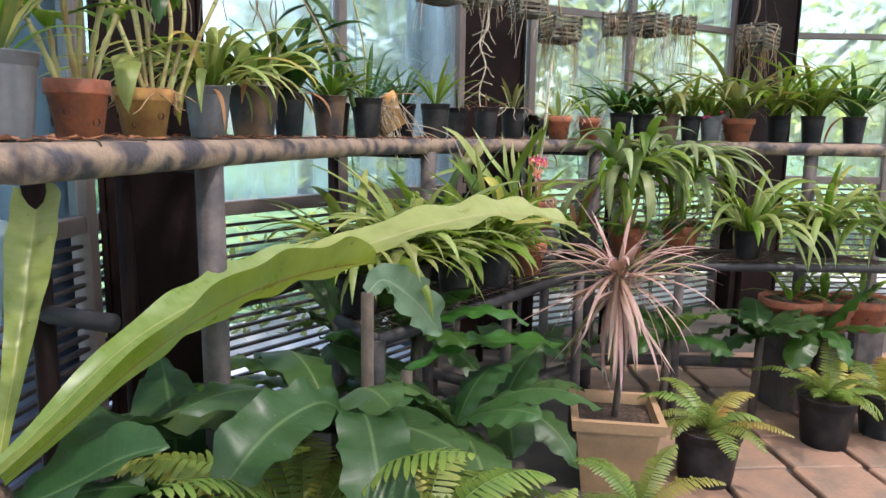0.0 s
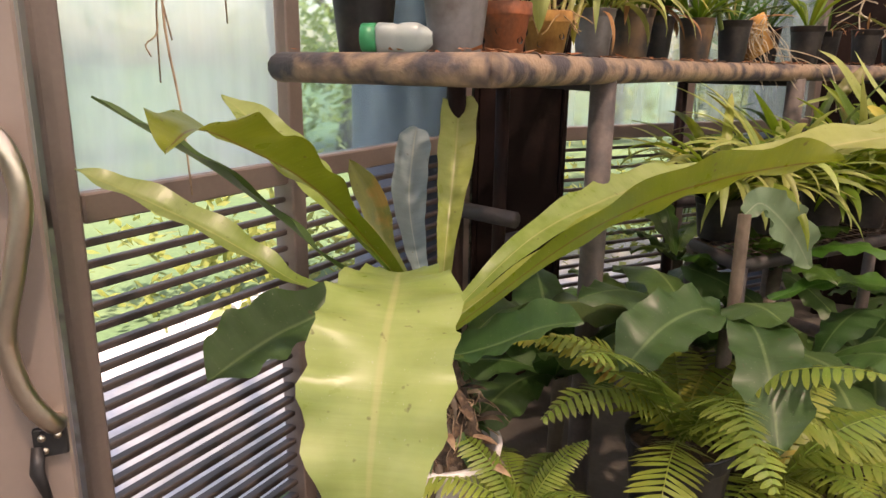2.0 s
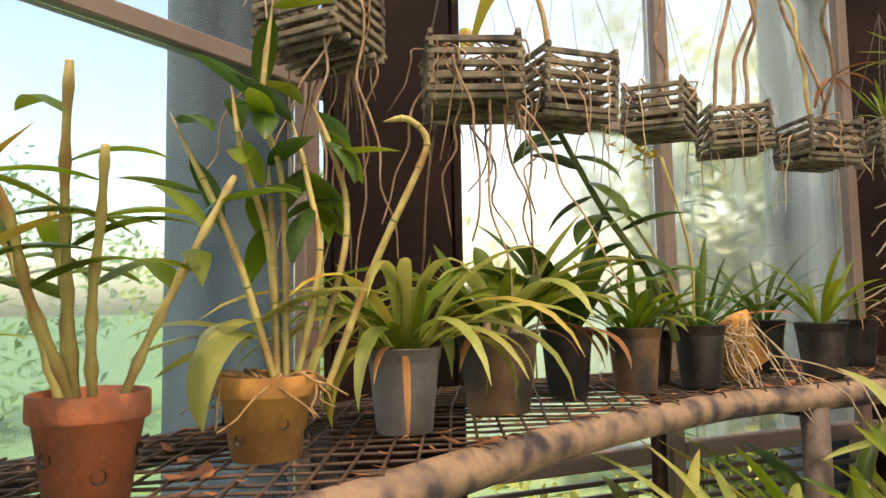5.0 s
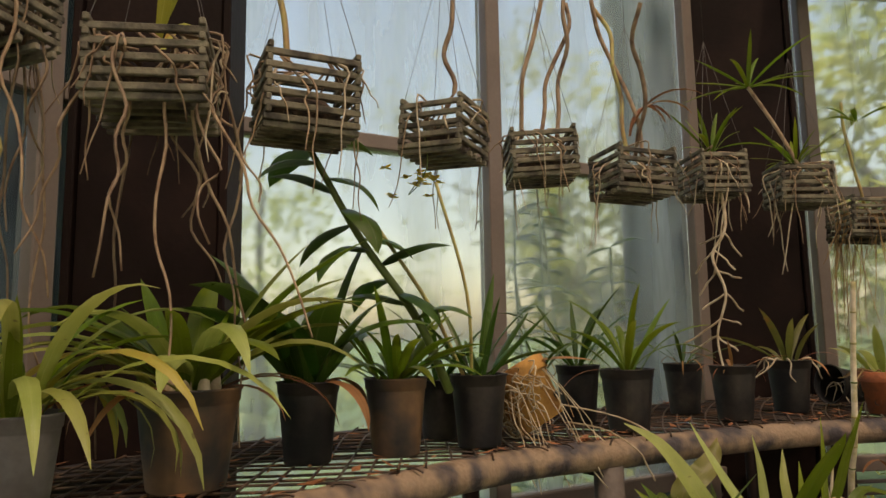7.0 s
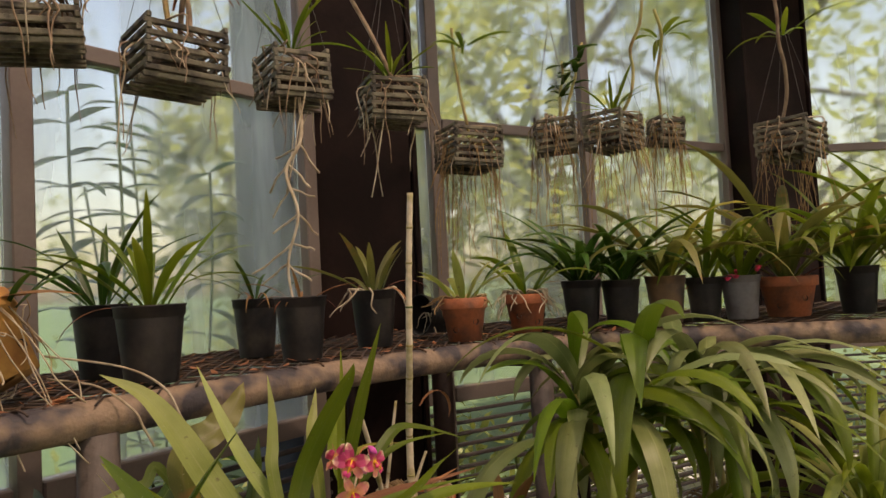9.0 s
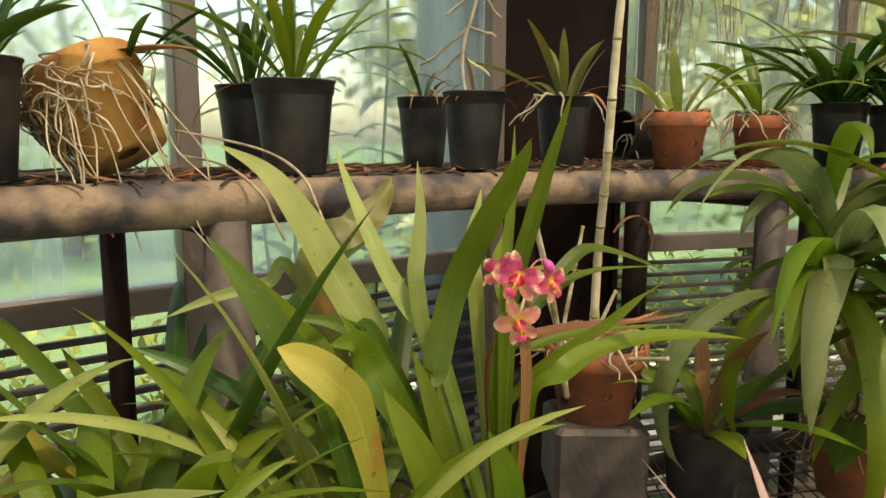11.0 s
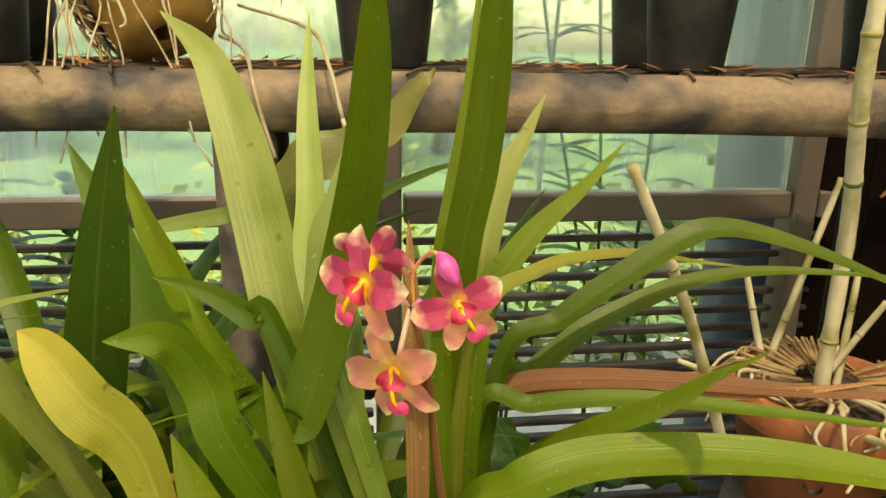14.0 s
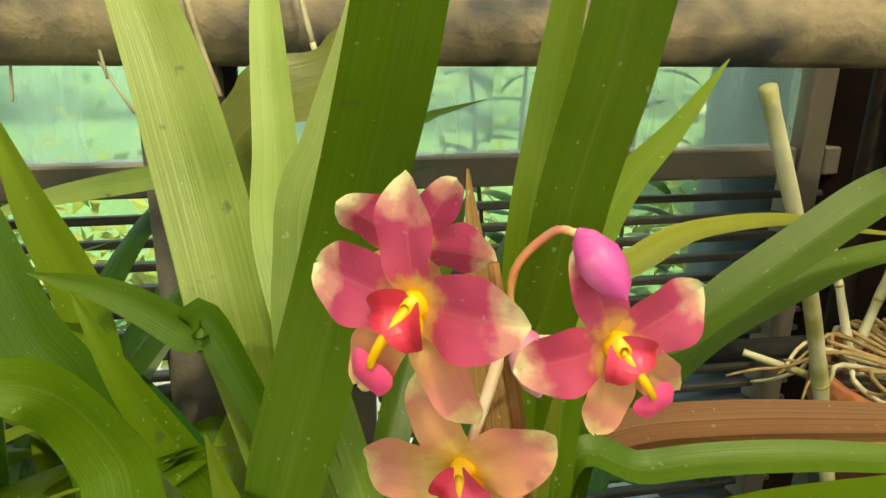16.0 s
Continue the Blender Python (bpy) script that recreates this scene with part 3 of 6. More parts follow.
def column(x, y, ang, w=0.36, d=0.16):
    """Steel column: two flanges and a web."""
    c = thing("column", "tall dark brown painted steel column against the glazing", "column", "columns of the wall", P(x, y), "structure")
    h = (EAVES + 0.5) * S
    rot = Matrix.Rotation(radians(ang), 4, "Z")
    put("web", Geo().box((w, 0.03, h), bevel=0.004).mesh("web", False), M_COLUMN, c, m=rot @ Matrix.Translation((0, 0, h / 2)))
    for sx in (-1, 1):
        put("flange", Geo().box((0.02, d, h), bevel=0.004).mesh("flange", False), M_COLUMN, c, m=rot @ Matrix.Translation((sx * (w / 2 + 0.008), 0, h / 2)))
    put("face", Geo().box((w - 0.01, 0.012, h), bevel=0.003).mesh("face", False), M_COLUMN, c, m=rot @ Matrix.Translation((0, -d / 2 + 0.02, h / 2)))
    return c


column(-0.97, 1.55, 42, 0.33)
column(-0.07, 3.88, 22, 0.36)
column(1.92, 5.85, 32, 0.4)

# pale paved apron along the outside of the glazing
ap = Geo()
away = [(Vector(w) - Vector((3.2, 1.2))).normalized() for w in WALL]
ap.sheet([[P(*(Vector(w) + d * f), -0.516) for w, d in zip(WALL, away)] for f in (0.12, 1.9)])
ap.sheet([[P(*(Vector(w) + d * 1.9), -0.516 - h) for w, d in zip(WALL, away)] for h in (0.0, 0.02)])
tagged(put("pavement", ap.mesh("pavement", False), M_APRON), "pale concrete path outside the louvres", "path", kind="structure")

# dark board along the eaves of the far bays
so = Geo()
outer = [Vector((x, y)) for x, y in WALL[3:]]
inner = [p.lerp(Vector((3.2, 1.2)), 0.13) for p in outer]
so.sheet([[P(p.x, p.y, EAVES - 0.01) for p in outer], [P(p.x, p.y, EAVES - 0.01) for p in inner], [P(p.x, p.y, EAVES + 0.05) for p in inner]])
tagged(put("soffit", so.mesh("soffit", False), M_SOFFIT), "dark green board under the eaves", "soffit", kind="structure")

# round pillars that stand outside behind the columns
for x, y in ((-1.42, 1.27), (-0.47, 4.02)):
    t = thing("pillar", "round blue-grey painted pillar outside the glass", "pillar", "pillars outside", P(x, y) - Vector((0, 0, 0.02)))
    put("shaft", Geo().lathe([(0.001, 0.0), (0.27, 0.0), (0.27, 0.08), (0.21, 0.1), (0.21, 3.0), (0.26, 3.03), (0.26, 3.1), (0.001, 3.1)], 36).mesh("shaft"), M_PILLAR, t)

# door leaf, standing open
door = thing("door_1", "open taupe metal door leaf with a worn steel pull handle", "door", at=P(-0.27, -0.76), kind="structure")
dm = Matrix.Rotation(radians(243), 4, "Z")
put("leaf_panel", Geo().box((0.8, 0.045, 2.1), bevel=0.004).mesh("leaf_panel", False), M_DOOR, door, m=dm @ Matrix.Translation((0.4, 0, 1.06)))
hp = smooth_path([(0.057, 0.02, 1.2), (0.052, 0.05, 1.205), (0.027, 0.06, 1.185), (0.014, 0.062, 1.12), (0.032, 0.06, 1.03), (0.054, 0.055, 0.94), (0.042, 0.055, 0.86), (0.018, 0.045, 0.81), (0.014, 0.02, 0.8)], 6)
put("door_handle", Geo().tube(hp, 0.0135, 12).mesh("door_handle"), M_CHROME, door, "curved worn steel pull handle", dm)
plate = put("latch_plate", Geo().box((0.042, 0.012, 0.042), bevel=0.002).mesh("latch_plate", False), M_BLACKIRON, door, "small black latch plate with screws", dm @ Matrix.Translation((0.024, 0.027, 0.775)))
for sx, sz in ((-0.01, 0.01), (0.01, 0.008), (0.008, -0.011)):
    put("screw", Geo().lathe([(0.0055, 0), (0.005, 0.002), (0.0005, 0.003)], 8).mesh("screw"), M_CHROME, plate, m=pose(sx, 0.006, sz, -90))
put("latch", Geo().tube([(0.04, 0.03, 0.77), (0.043, 0.045, 0.74), (0.035, 0.042, 0.7), (0.032, 0.036, 0.67)], [0.009, 0.01, 0.006, 0.002], 8).mesh("latch"), M_BLACKIRON, door, m=dm)

# ---------- upper bench ----------
bench = thing("plant_bench", "long curved bench of rusty pipe topped with wire mesh", "bench", at=(0, 0, 0))
railp = smooth_path(ring(RAIL, 0.966), 6)
put("front_rail", Geo().tube(railp, 0.031, 14).mesh("front_rail"), M_PIPE, bench, "rust-stained thick front pipe")
c0, c1 = P(*RAIL[0], 0.966), P(*BACK[0], 0.966)
put("end_rail", Geo().tube([c0 + Vector((0.004, -0.004, 0)), c0.lerp(c1, 0.4), c0.lerp(c1, 0.85), c1, c1 + (P(*BACK[1], 0.966) - c1) * 0.12], [0.0305] * 5, 14).mesh("end_rail"), M_PIPE, bench)
put("back_rail", Geo().tube(smooth_path(ring(BACK, 0.966), 5), 0.026, 10).mesh("back_rail"), M_DARKPIPE, bench)
FRONT_POSTS = [(-0.09, 0.66), (0.03, 2.19), (0.71, 3.26), (1.9, 3.54)]
BACK_POSTS = [(-0.74, 1.1), (-0.55, 2.4), (-0.02, 3.55), (0.75, 4.25), (1.7, 4.6)]
for x, y in FRONT_POSTS:
    put("post", Geo().tube([P(x, y), P(x, y, 0.94)], 0.032, 14).mesh("post"), M_POST, bench)
for x, y in BACK_POSTS:
    put("post", Geo().tube([P(x, y), P(x, y, 0.95)], 0.024, 10).mesh("post"), M_COLUMN, bench, "dark rear post")
for (x0, y0), (x1, y1) in zip(FRONT_POSTS[:3] + [(0.03, 2.19)], [(-0.74, 1.1), (-0.55, 2.4), (-0.02, 3.55), (-0.55, 2.4)]):
    put("cross_bar", Geo().tube([P(x0, y0, 0.93), P(x1, y1, 0.93)], 0.02, 10).mesh("cross_bar"), M_DARKPIPE, bench)
put("lower_bar", Geo().tube(ring([(-0.74, 1.1), (-0.55, 2.4), (-0.02, 3.55)], 0.29), 0.022, 10).mesh("lower_bar"), M_DARKPIPE, bench)

put("post", Geo().tube([P(0.26, 3.78), P(0.26, 3.78, 0.95)], 0.036, 14).mesh("post"), M_COLUMN, bench, "thick dark rear post")
put("post", Geo().tube([P(-0.43, 0.43), P(-0.43, 0.43, 0.95)], 0.024, 10).mesh("post"), M_COLUMN, bench, "dark rear post")
put("lower_bar", Geo().tube(ring([(-0.43, 0.43), (-0.2, 0.41)], 0.565), 0.021, 10).mesh("lower_bar"), M_DARKPIPE, bench, "dark pipe between the posts")


def along(pts, s):
    """A point at fraction s of a plan line, by its vertices."""
    f = s * (len(pts) - 1)
    i = min(int(f), len(pts) - 2)
    return Vector(pts[i]).lerp(Vector(pts[i + 1]), f - i)


wires = Geo()
rw = random.Random(4)
NW = 84
for i in range(-14, NW):
    for sgn in (1, -1):
        pts = []
        for j in range(8):
            v = j / 7
            u = (i + (v * 9 if sgn > 0 else 9 - v * 9)) / NW
            if 0 <= u <= 1:
                q = along(RAIL, u).lerp(along(BACK, u), v)
                pts.append(P(q.x, q.y, 0.997) + Vector((0, 0, rw.uniform(-0.002, 0.003) + sgn * 0.0015)))
        if len(pts) > 1:
            wires.tube(pts, 0.0026, 5, False)
# ties looped over the rail
for i in range(34):
    u = (i + rw.uniform(-0.4, 0.4)) / 34
    if 0.005 < u < 0.99:
        q, q2 = along(RAIL, u), along(RAIL, min(1, u + 0.01))
        d = (q2 - q).normalized()
        nrm = Vector((d.y, -d.x, 0))
        c = P(q.x, q.y, 0.966)
        t3 = Vector((d.x, d.y, 0))
        sl = rw.uniform(-0.06, 0.06)
        a0, a1 = rw.uniform(110, 130), rw.uniform(45, 75)
        wires.tube([c + (nrm * math.cos(radians(a)) + Vector((0, 0, math.sin(radians(a))))) * 0.0335 + t3 * sl * (a0 - a) / 90 for a in np.linspace(a0, a1, 6)], 0.002, 4)
tagged(put("wire_mesh", wires.mesh("wire_mesh"), M_MESH, bench), "rusted diamond wire mesh", kind="stuff")

# ---------- lower staging in front ----------
stage = thing("lower_staging", "low pipe staging in front of the bench, crowded with plants", "bench")
MIDR = [(0.2, 1.12), (0.5, 1.9), (0.72, 2.45), (1.2, 2.85), (2.5, 3.25)]
MIDB = [(-0.02, 1.3), (0.2, 2.1), (0.5, 2.85), (0.95, 3.3), (1.8, 3.45)]
LOWR = [(0.38, 2.4), (0.76, 3.0), (1.2, 3.2), (2.3, 3.4)]
for nm, line, z, r in (("middle_rail", MIDR, 0.36, 0.02), ("middle_back_rail", MIDB, 0.36, 0.02), ("low_rail", LOWR, -0.25, 0.028)):
    put(nm, Geo().tube(smooth_path(ring(line, z), 4), r, 10).mesh(nm), M_DARKPIPE if "middle" in nm else M_POST, stage)
put("low_rail", Geo().tube(ring([(-0.1, 2.56), (0.38, 2.4)], -0.25), 0.028, 10).mesh("low_rail"), M_POST, stage)
put("end_bar", Geo().tube(ring([(-0.02, 1.3), (0.2, 1.12)], 0.36), 0.02, 10).mesh("end_bar"), M_DARKPIPE, stage)
for x, y, z in ((0.2, 1.12, 0.36), (0.38, 2.4, 0.36), (0.72, 2.45, 0.36), (-0.02, 1.3, 0.36), (0.5, 2.85, 0.36), (1.2, 2.85, 0.36)):
    put("post", Geo().tube([P(x, y), P(x, y, z)], 0.022, 10).mesh("post"), M_POST, stage)
sw = Geo()
for i in range(90):
    u = i / 90
    a, b = along(MIDR, u), along(MIDB, u)
    sw.tube([P(a.x, a.y, 0.385), P(b.x, b.y, 0.385)], 0.002, 4, False)
for v in (0.1, 0.25, 0.4, 0.55, 0.7, 0.85):
    sw.tube([P(*(along(MIDR, s / 20).lerp(along(MIDB, s / 20), v)), 0.387) for s in range(21)], 0.002, 4, False)
tagged(put("wire_mesh", sw.mesh("wire_mesh"), M_MESH, stage), "rusted wire mesh", kind="stuff")
ZS = 0.392


# ---------- pots and plants ----------
POT_CACHE = {}


def pot_mesh(style, r, h):
    key = (style, round(r, 3), round(h, 3))
    if key not in POT_CACHE:
        rb = r * (0.74 if style != "clay" else 0.68)
        if style == "clay":
            prof = [(rb * 0.3, 0.004), (rb, 0.0), (r * 0.9, h * 0.74), (r * 0.98, h * 0.75), (r, h * 0.77), (r, h * 0.985), (r * 0.97, h), (r * 0.9, h * 0.99), (r * 0.84, h * 0.75), (rb * 0.9, 0.012)]
        else:
            prof = [(rb * 0.3, 0.006), (rb * 0.97, 0.0), (rb, 0.004), (r * 0.93, h * 0.83), (r * 0.935, h * 0.85), (r * 0.97, h * 0.86), (r * 0.985, h * 0.97), (r * 1.02, h * 0.98), (r * 1.02, h), (r * 0.96, h), (r * 0.92, h * 0.84), (rb * 0.95, 0.012)]
        POT_CACHE[key] = (Geo().lathe(prof, 32, wob=0.008, ph=r * 50).mesh("pot"), Geo().lathe([(r * 0.93, h * 0.87), (r * 0.6, h * 0.9), (r * 0.25, h * 0.93), (0.001, h * 0.94)], 18, wob=0.03).mesh("soil"))
    return POT_CACHE[key]


HOLE = Geo().lathe([(0.008, 0.002), (0.007, -0.002), (0.0005, -0.004)], 10).mesh("drain_hole")


def pot(parent, style, material, r, h, seed=0, soil=M_SOIL, tilt=None):
    pm, sm = pot_mesh(style, r, h)
    me = pm.copy()
    me.materials.clear()
    p = put("pot", me, material, parent)
    s = put("soil", sm, soil, parent)
    if style == "clay":
        for k in range(6):
            a = seed + k * 1.047
            zz = h * (0.28 if k % 2 else 0.45)
            rr = r * (0.68 + 0.22 * zz / (h * 0.74)) + 0.001
            put("drain_hole", HOLE, M_BLACKIRON, p, m=Matrix.Translation((rr * math.cos(a), rr * math.sin(a), zz)) @ Matrix.Rotation(a, 4, "Z") @ Matrix.Rotation(radians(90), 4, "Y"))
    return p


def tuft(parent, z, n, length, width, material, rnd, elev=(45, 80), droop=(40, 90), spread=0.025, shape="strap", az=(0, 360), fold=0.3, dead=0, cols=5, alt=None, **k):
    """n leaves that rise from one crown."""
    for i in range(n):
        a = az[0] + (az[1] - az[0]) * ((i + rnd.uniform(0, 0.9)) / n)
        L = length * rnd.uniform(0.65, 1.12)
        mt = alt if alt and rnd.random() < 0.18 else material
        rr = spread * rnd.random()
        leaf(parent, mt, L, width * rnd.uniform(0.8, 1.15), a, rnd.uniform(*elev), rnd.uniform(*droop), fold=fold, shape=shape, rnd=rnd, twist=rnd.uniform(-30, 30), cols=cols, origin=(rr * math.cos(radians(a)), rr * math.sin(radians(a)), z), **k)
    for i in range(dead):
        a = rnd.uniform(0, 360)
        leaf(parent, M_DEAD, length * rnd.uniform(0.4, 0.8), width * 0.5, a, rnd.uniform(20, 50), rnd.uniform(90, 140), name="dry_leaf", rnd=rnd, cols=3, origin=(0.6 * spread * math.cos(radians(a)), 0.6 * spread * math.sin(radians(a)), z), label="dry brown leaf")


def canes(parent, z, n, height, rnd, r=0.006, lean=0.3, leaves=5, material=M_CANE, leafmat=M_GREEN, lw=0.03, ll=0.12, spread=0.03):
    """Jointed canes with alternate leaves."""
    for i in range(n):
        a = rnd.uniform(0, 6.28)
        b = Vector((spread * math.cos(a), spread * math.sin(a), z - 0.01))
        H = height * rnd.uniform(0.6, 1.05)
        top = b + Vector((lean * H * math.cos(a + rnd.uniform(-0.5, 0.5)), lean * H * math.sin(a + rnd.uniform(-0.5, 0.5)), H))
        path = smooth_path(wander(b, top, 4, 0.008, rnd), 4)
        rr = [r * (0.8 + 0.35 * (j % 3 == 0)) * (1.15 - 0.4 * j / len(path)) for j in range(len(path))]
        put("cane", Geo().tube(path, rr, 8).mesh("cane"), material, parent, "jointed orchid cane")
        for j in range(leaves):
            q = path[int(len(path) * (0.35 + 0.62 * (j + 1) / (leaves + 1)))]
            leaf(parent, leafmat, ll * rnd.uniform(0.7, 1.2), lw * rnd.uniform(0.8, 1.2), math.degrees(a) + 90 + 180 * (j % 2) + rnd.uniform(-40, 40), rnd.uniform(20, 60), rnd.uniform(40, 80), shape="oval", rnd=rnd, origin=tuple(q), n=7, cols=5, base=0.2)


def roots(parent, z, n, rnd, r0=0.05, drop=0.1, material=M_PALEROOT, r=0.0022, reach=0.05, name="root", sway=0.008):
    """Loose roots that spill over a rim or hang down."""
    for i in range(n):
        a = rnd.uniform(0, 6.28)
        p = Vector((0.4 * r0 * math.cos(a), 0.4 * r0 * math.sin(a), z))
        q = Vector((r0 * math.cos(a), r0 * math.sin(a), z + 0.01))
        e = Vector(((r0 + reach * rnd.random()) * math.cos(a + rnd.uniform(-1, 1)), (r0 + reach * rnd.random()) * math.sin(a + rnd.uniform(-1, 1)), z - drop * rnd.uniform(0.3, 1.1)))
        path = smooth_path([p, q, *wander(q, e, 4 if sway < 0.01 else 7, sway, rnd)[1:]], 3)
        put(name, Geo().tube(path, [r * (1.1 - 0.6 * k / len(path)) for k in range(len(path))], 5).mesh(name), material, parent)


def potted(x, y, z, style, material, r, h, label, seed, category="potted plant", group="potted plants on the bench"):
    t = thing("potted_plant", label, category, group, P(x, y, z))
    t.rotation_euler[2] = 0
    pot(t, style, material, r, h, seed)
    return t, random.Random(seed)


Z1 = 1.002
# end of the bench: large black pot with one long bent leaf
t, r = potted(-0.43, 0.07, Z1, "plastic", M_BLACK, 0.074, 0.158, "large black plastic pot with a sprouting bulb orchid", 1)
put("stem", Geo().tube(smooth_path([(0.0, 0.0, 0.14), (-0.02, -0.016, 0.19), (-0.036, -0.03, 0.26), (-0.04, -0.03, 0.33)], 5), [0.006 - 0.00025 * j for j in range(16)], 8).mesh("stem"), M_CANE, t, "pale green stem")
for az, L, w, e, d, o, mt, sh in ((218, 0.26, 0.018, 40, 20, (-0.02, -0.016, 0.2), M_PALE, "strap"), (225, 0.13, 0.03, 78, 20, (-0.038, -0.03, 0.27), M_GREEN, "oval"), (42, 0.13, 0.05, 32, 60, (-0.03, -0.022, 0.31), M_GREEN, "oval"), (39, 0.24, 0.022, -8, 45, (-0.02, -0.015, 0.3), M_OLIVE, "strap"), (60, 0.16, 0.014, 25, 40, (0.0, 0.0, 0.15), M_DEAD, "strap"), (30, 0.13, 0.012, 40, 80, (0.01, 0.0, 0.15), M_OLIVE, "strap"), (245, 0.42, 0.02, 62, 95, (-0.038, -0.03, 0.3), M_GREEN, "strap")):
    leaf(t, mt, L, w, az, e, d, rnd=r, origin=o, base=0.2, shape=sh, n=12)
put("bulb", Geo().lathe([(0.001, 0.13), (0.017, 0.138), (0.017, 0.147), (0.009, 0.158), (0.002, 0.163)], 14).mesh("bulb"), M_CANE, t, "pale swollen bulb")
tuft(t, 0.145, 7, 0.1, 0.02, M_DEAD, r, (10, 50), (60, 120), 0.03)
t, r = potted(-0.215, 0.155, Z1, "plastic", M_GREY, 0.072, 0.146, "grey plastic pot with a fan of upright strap leaves", 2)
tuft(t, 0.13, 9, 0.27, 0.023, M_OLIVE, r, (52, 82), (15, 60), 0.03, alt=M_YELLOW)
tuft(t, 0.13, 9, 0.2, 0.012, M_GREEN, r, (40, 70), (30, 80), 0.03)
t, r = potted(-0.25, 0.4, Z1, "clay", M_TERRA, 0.062, 0.115, "terracotta pot with leafy dendrobium canes", 3)
canes(t, 0.105, 6, 0.32, r, leaves=4, ll=0.13, lw=0.028, lean=0.45)
t, r = potted(-0.3, 0.68, Z1, "clay", M_OCHRE, 0.068, 0.112, "ochre clay pot crowded with long dendrobium canes", 4)
leaf(t, M_PALE, 0.22, 0.05, 300, 30, 150, shape="oval", rnd=r, origin=(0.0, -0.02, 0.16), base=0.2, n=12, label="pale leaf hanging over the rim")
roots(t, 0.105, 26, r, 0.06, 0.05, M_FIBRE)
t, r = potted(-0.3, 0.97, Z1, "plastic", M_GREY, 0.062, 0.135, "light grey plastic pot with arching yellowing strap leaves", 5)
tuft(t, 0.12, 34, 0.33, 0.021, M_PALE, r, (45, 78), (85, 155), 0.045, alt=M_YELLOW, dead=5)
tuft(t, 0.12, 10, 0.22, 0.022, M_GREEN, r, (50, 85), (20, 90), 0.045)
leaf(t, M_YELLOW, 0.24, 0.03, 285, 40, 150, rnd=r, origin=(0.0, -0.03, 0.12), n=12, label="yellow leaf hanging over the rim")
t, r = potted(-0.32, 1.265, Z1, "plastic", M_MUDDY, 0.08, 0.15, "dark plastic pot with broad arching yellow-green leaves", 6)
tuft(t, 0.135, 14, 0.36, 0.034, M_PALE, r, (48, 78), (60, 130), 0.045, alt=M_YELLOW, dead=6)
tuft(t, 0.135, 12, 0.24, 0.03, M_GREEN, r, (58, 85), (20, 80), 0.045)
for k in range(9):
    a = k * 0.7
    put("bulb", Geo().lathe([(0.004, 0.0), (0.011, 0.012), (0.008, 0.035), (0.003, 0.06)], 10, Matrix.Translation((0.04 * math.cos(a), 0.04 * math.sin(a), 0.128))).mesh("bulb"), M_PALEROOT, t, "pale swollen bulb")
for a, L, w, e, d, mt in ((232, 0.42, 0.046, 62, 105, M_GREEN), (215, 0.36, 0.036, 50, 120, M_YELLOW), (250, 0.34, 0.04, 55, 95, M_PALE), (40, 0.36, 0.048, 62, 40, M_GREEN), (20, 0.33, 0.044, 54, 60, M_GREEN), (60, 0.3, 0.048, 70, 30, M_PALE), (200, 0.4, 0.044, 58, 80, M_GREEN), (185, 0.36, 0.04, 45, 70, M_GREEN), (265, 0.36, 0.044, 62, 110, M_GREEN), (75, 0.34, 0.046, 60, 50, M_GREEN), (350, 0.3, 0.044, 50, 80, M_GREEN), (140, 0.34, 0.044, 66, 60, M_GREEN)):
    leaf(t, mt, L, w, a, e, d, rnd=r, origin=(0.02 * math.cos(radians(a)), 0.02 * math.sin(radians(a)), 0.14), n=14, base=0.25, label="broad arching leaf")
t, r = potted(-0.34, 1.555, Z1, "plastic", M_BLACK, 0.058, 0.146, "black plastic pot with lance-leaved orchid", 7)
tuft(t, 0.135, 12, 0.33, 0.055, M_DEEP, r, (55, 84), (30, 95), 0.03, "oval", dead=3)
t, r = potted(-0.255, 1.735, Z1, "plastic", M_MUDDY, 0.062, 0.146, "mud-stained dark pot with a dense grassy orchid", 8)
tuft(t, 0.135, 26, 0.2, 0.018, M_GREEN, r, (35, 80), (20, 90), 0.04)
t, r = potted(-0.172, 1.935, Z1, "plastic", M_BLACK, 0.06, 0.146, "black plastic pot with upright dark strap leaves", 9)
tuft(t, 0.135, 16, 0.23, 0.019, M_DEEP, r, (40, 85), (10, 80), 0.035)
t, r = potted(-0.33, 1.98, Z1, "plastic", M_BLACK, 0.05, 0.13, "small black pot standing behind the others", 31)
tuft(t, 0.12, 8, 0.2, 0.02, M_DEEP, r, (55, 85), (20, 70), 0.03)
t, r = potted(0.0, 2.385, Z1, "plastic", M_BLACK, 0.064, 0.142, "black plastic pot with a slender arching orchid", 11)
tuft(t, 0.13, 13, 0.24, 0.017, M_GREEN, r, (50, 82), (20, 100), 0.03, dead=1)
t, r = potted(-0.2, 2.48, Z1, "plastic", M_BLACK, 0.058, 0.146, "black plastic pot with thin dark leaves at the back", 12)
tuft(t, 0.13, 12, 0.28, 0.018, M_DEEP, r, (50, 82), (20, 90), 0.03)
t, r = potted(-0.02, 2.86, Z1, "plastic", M_BLACK, 0.055, 0.14, "black plastic pot with wispy dry stems", 13)
tuft(t, 0.13, 7, 0.18, 0.009, M_DEEP, r, (30, 75), (20, 80), 0.03, dead=5)
t, r = potted(0.17, 2.75, Z1, "plastic", M_BLACK, 0.058, 0.14, "black plastic pot with dry roots and a thin shoot", 14)
tuft(t, 0.13, 4, 0.12, 0.009, M_DEAD, r, (20, 75), (20, 80), 0.03, dead=7)
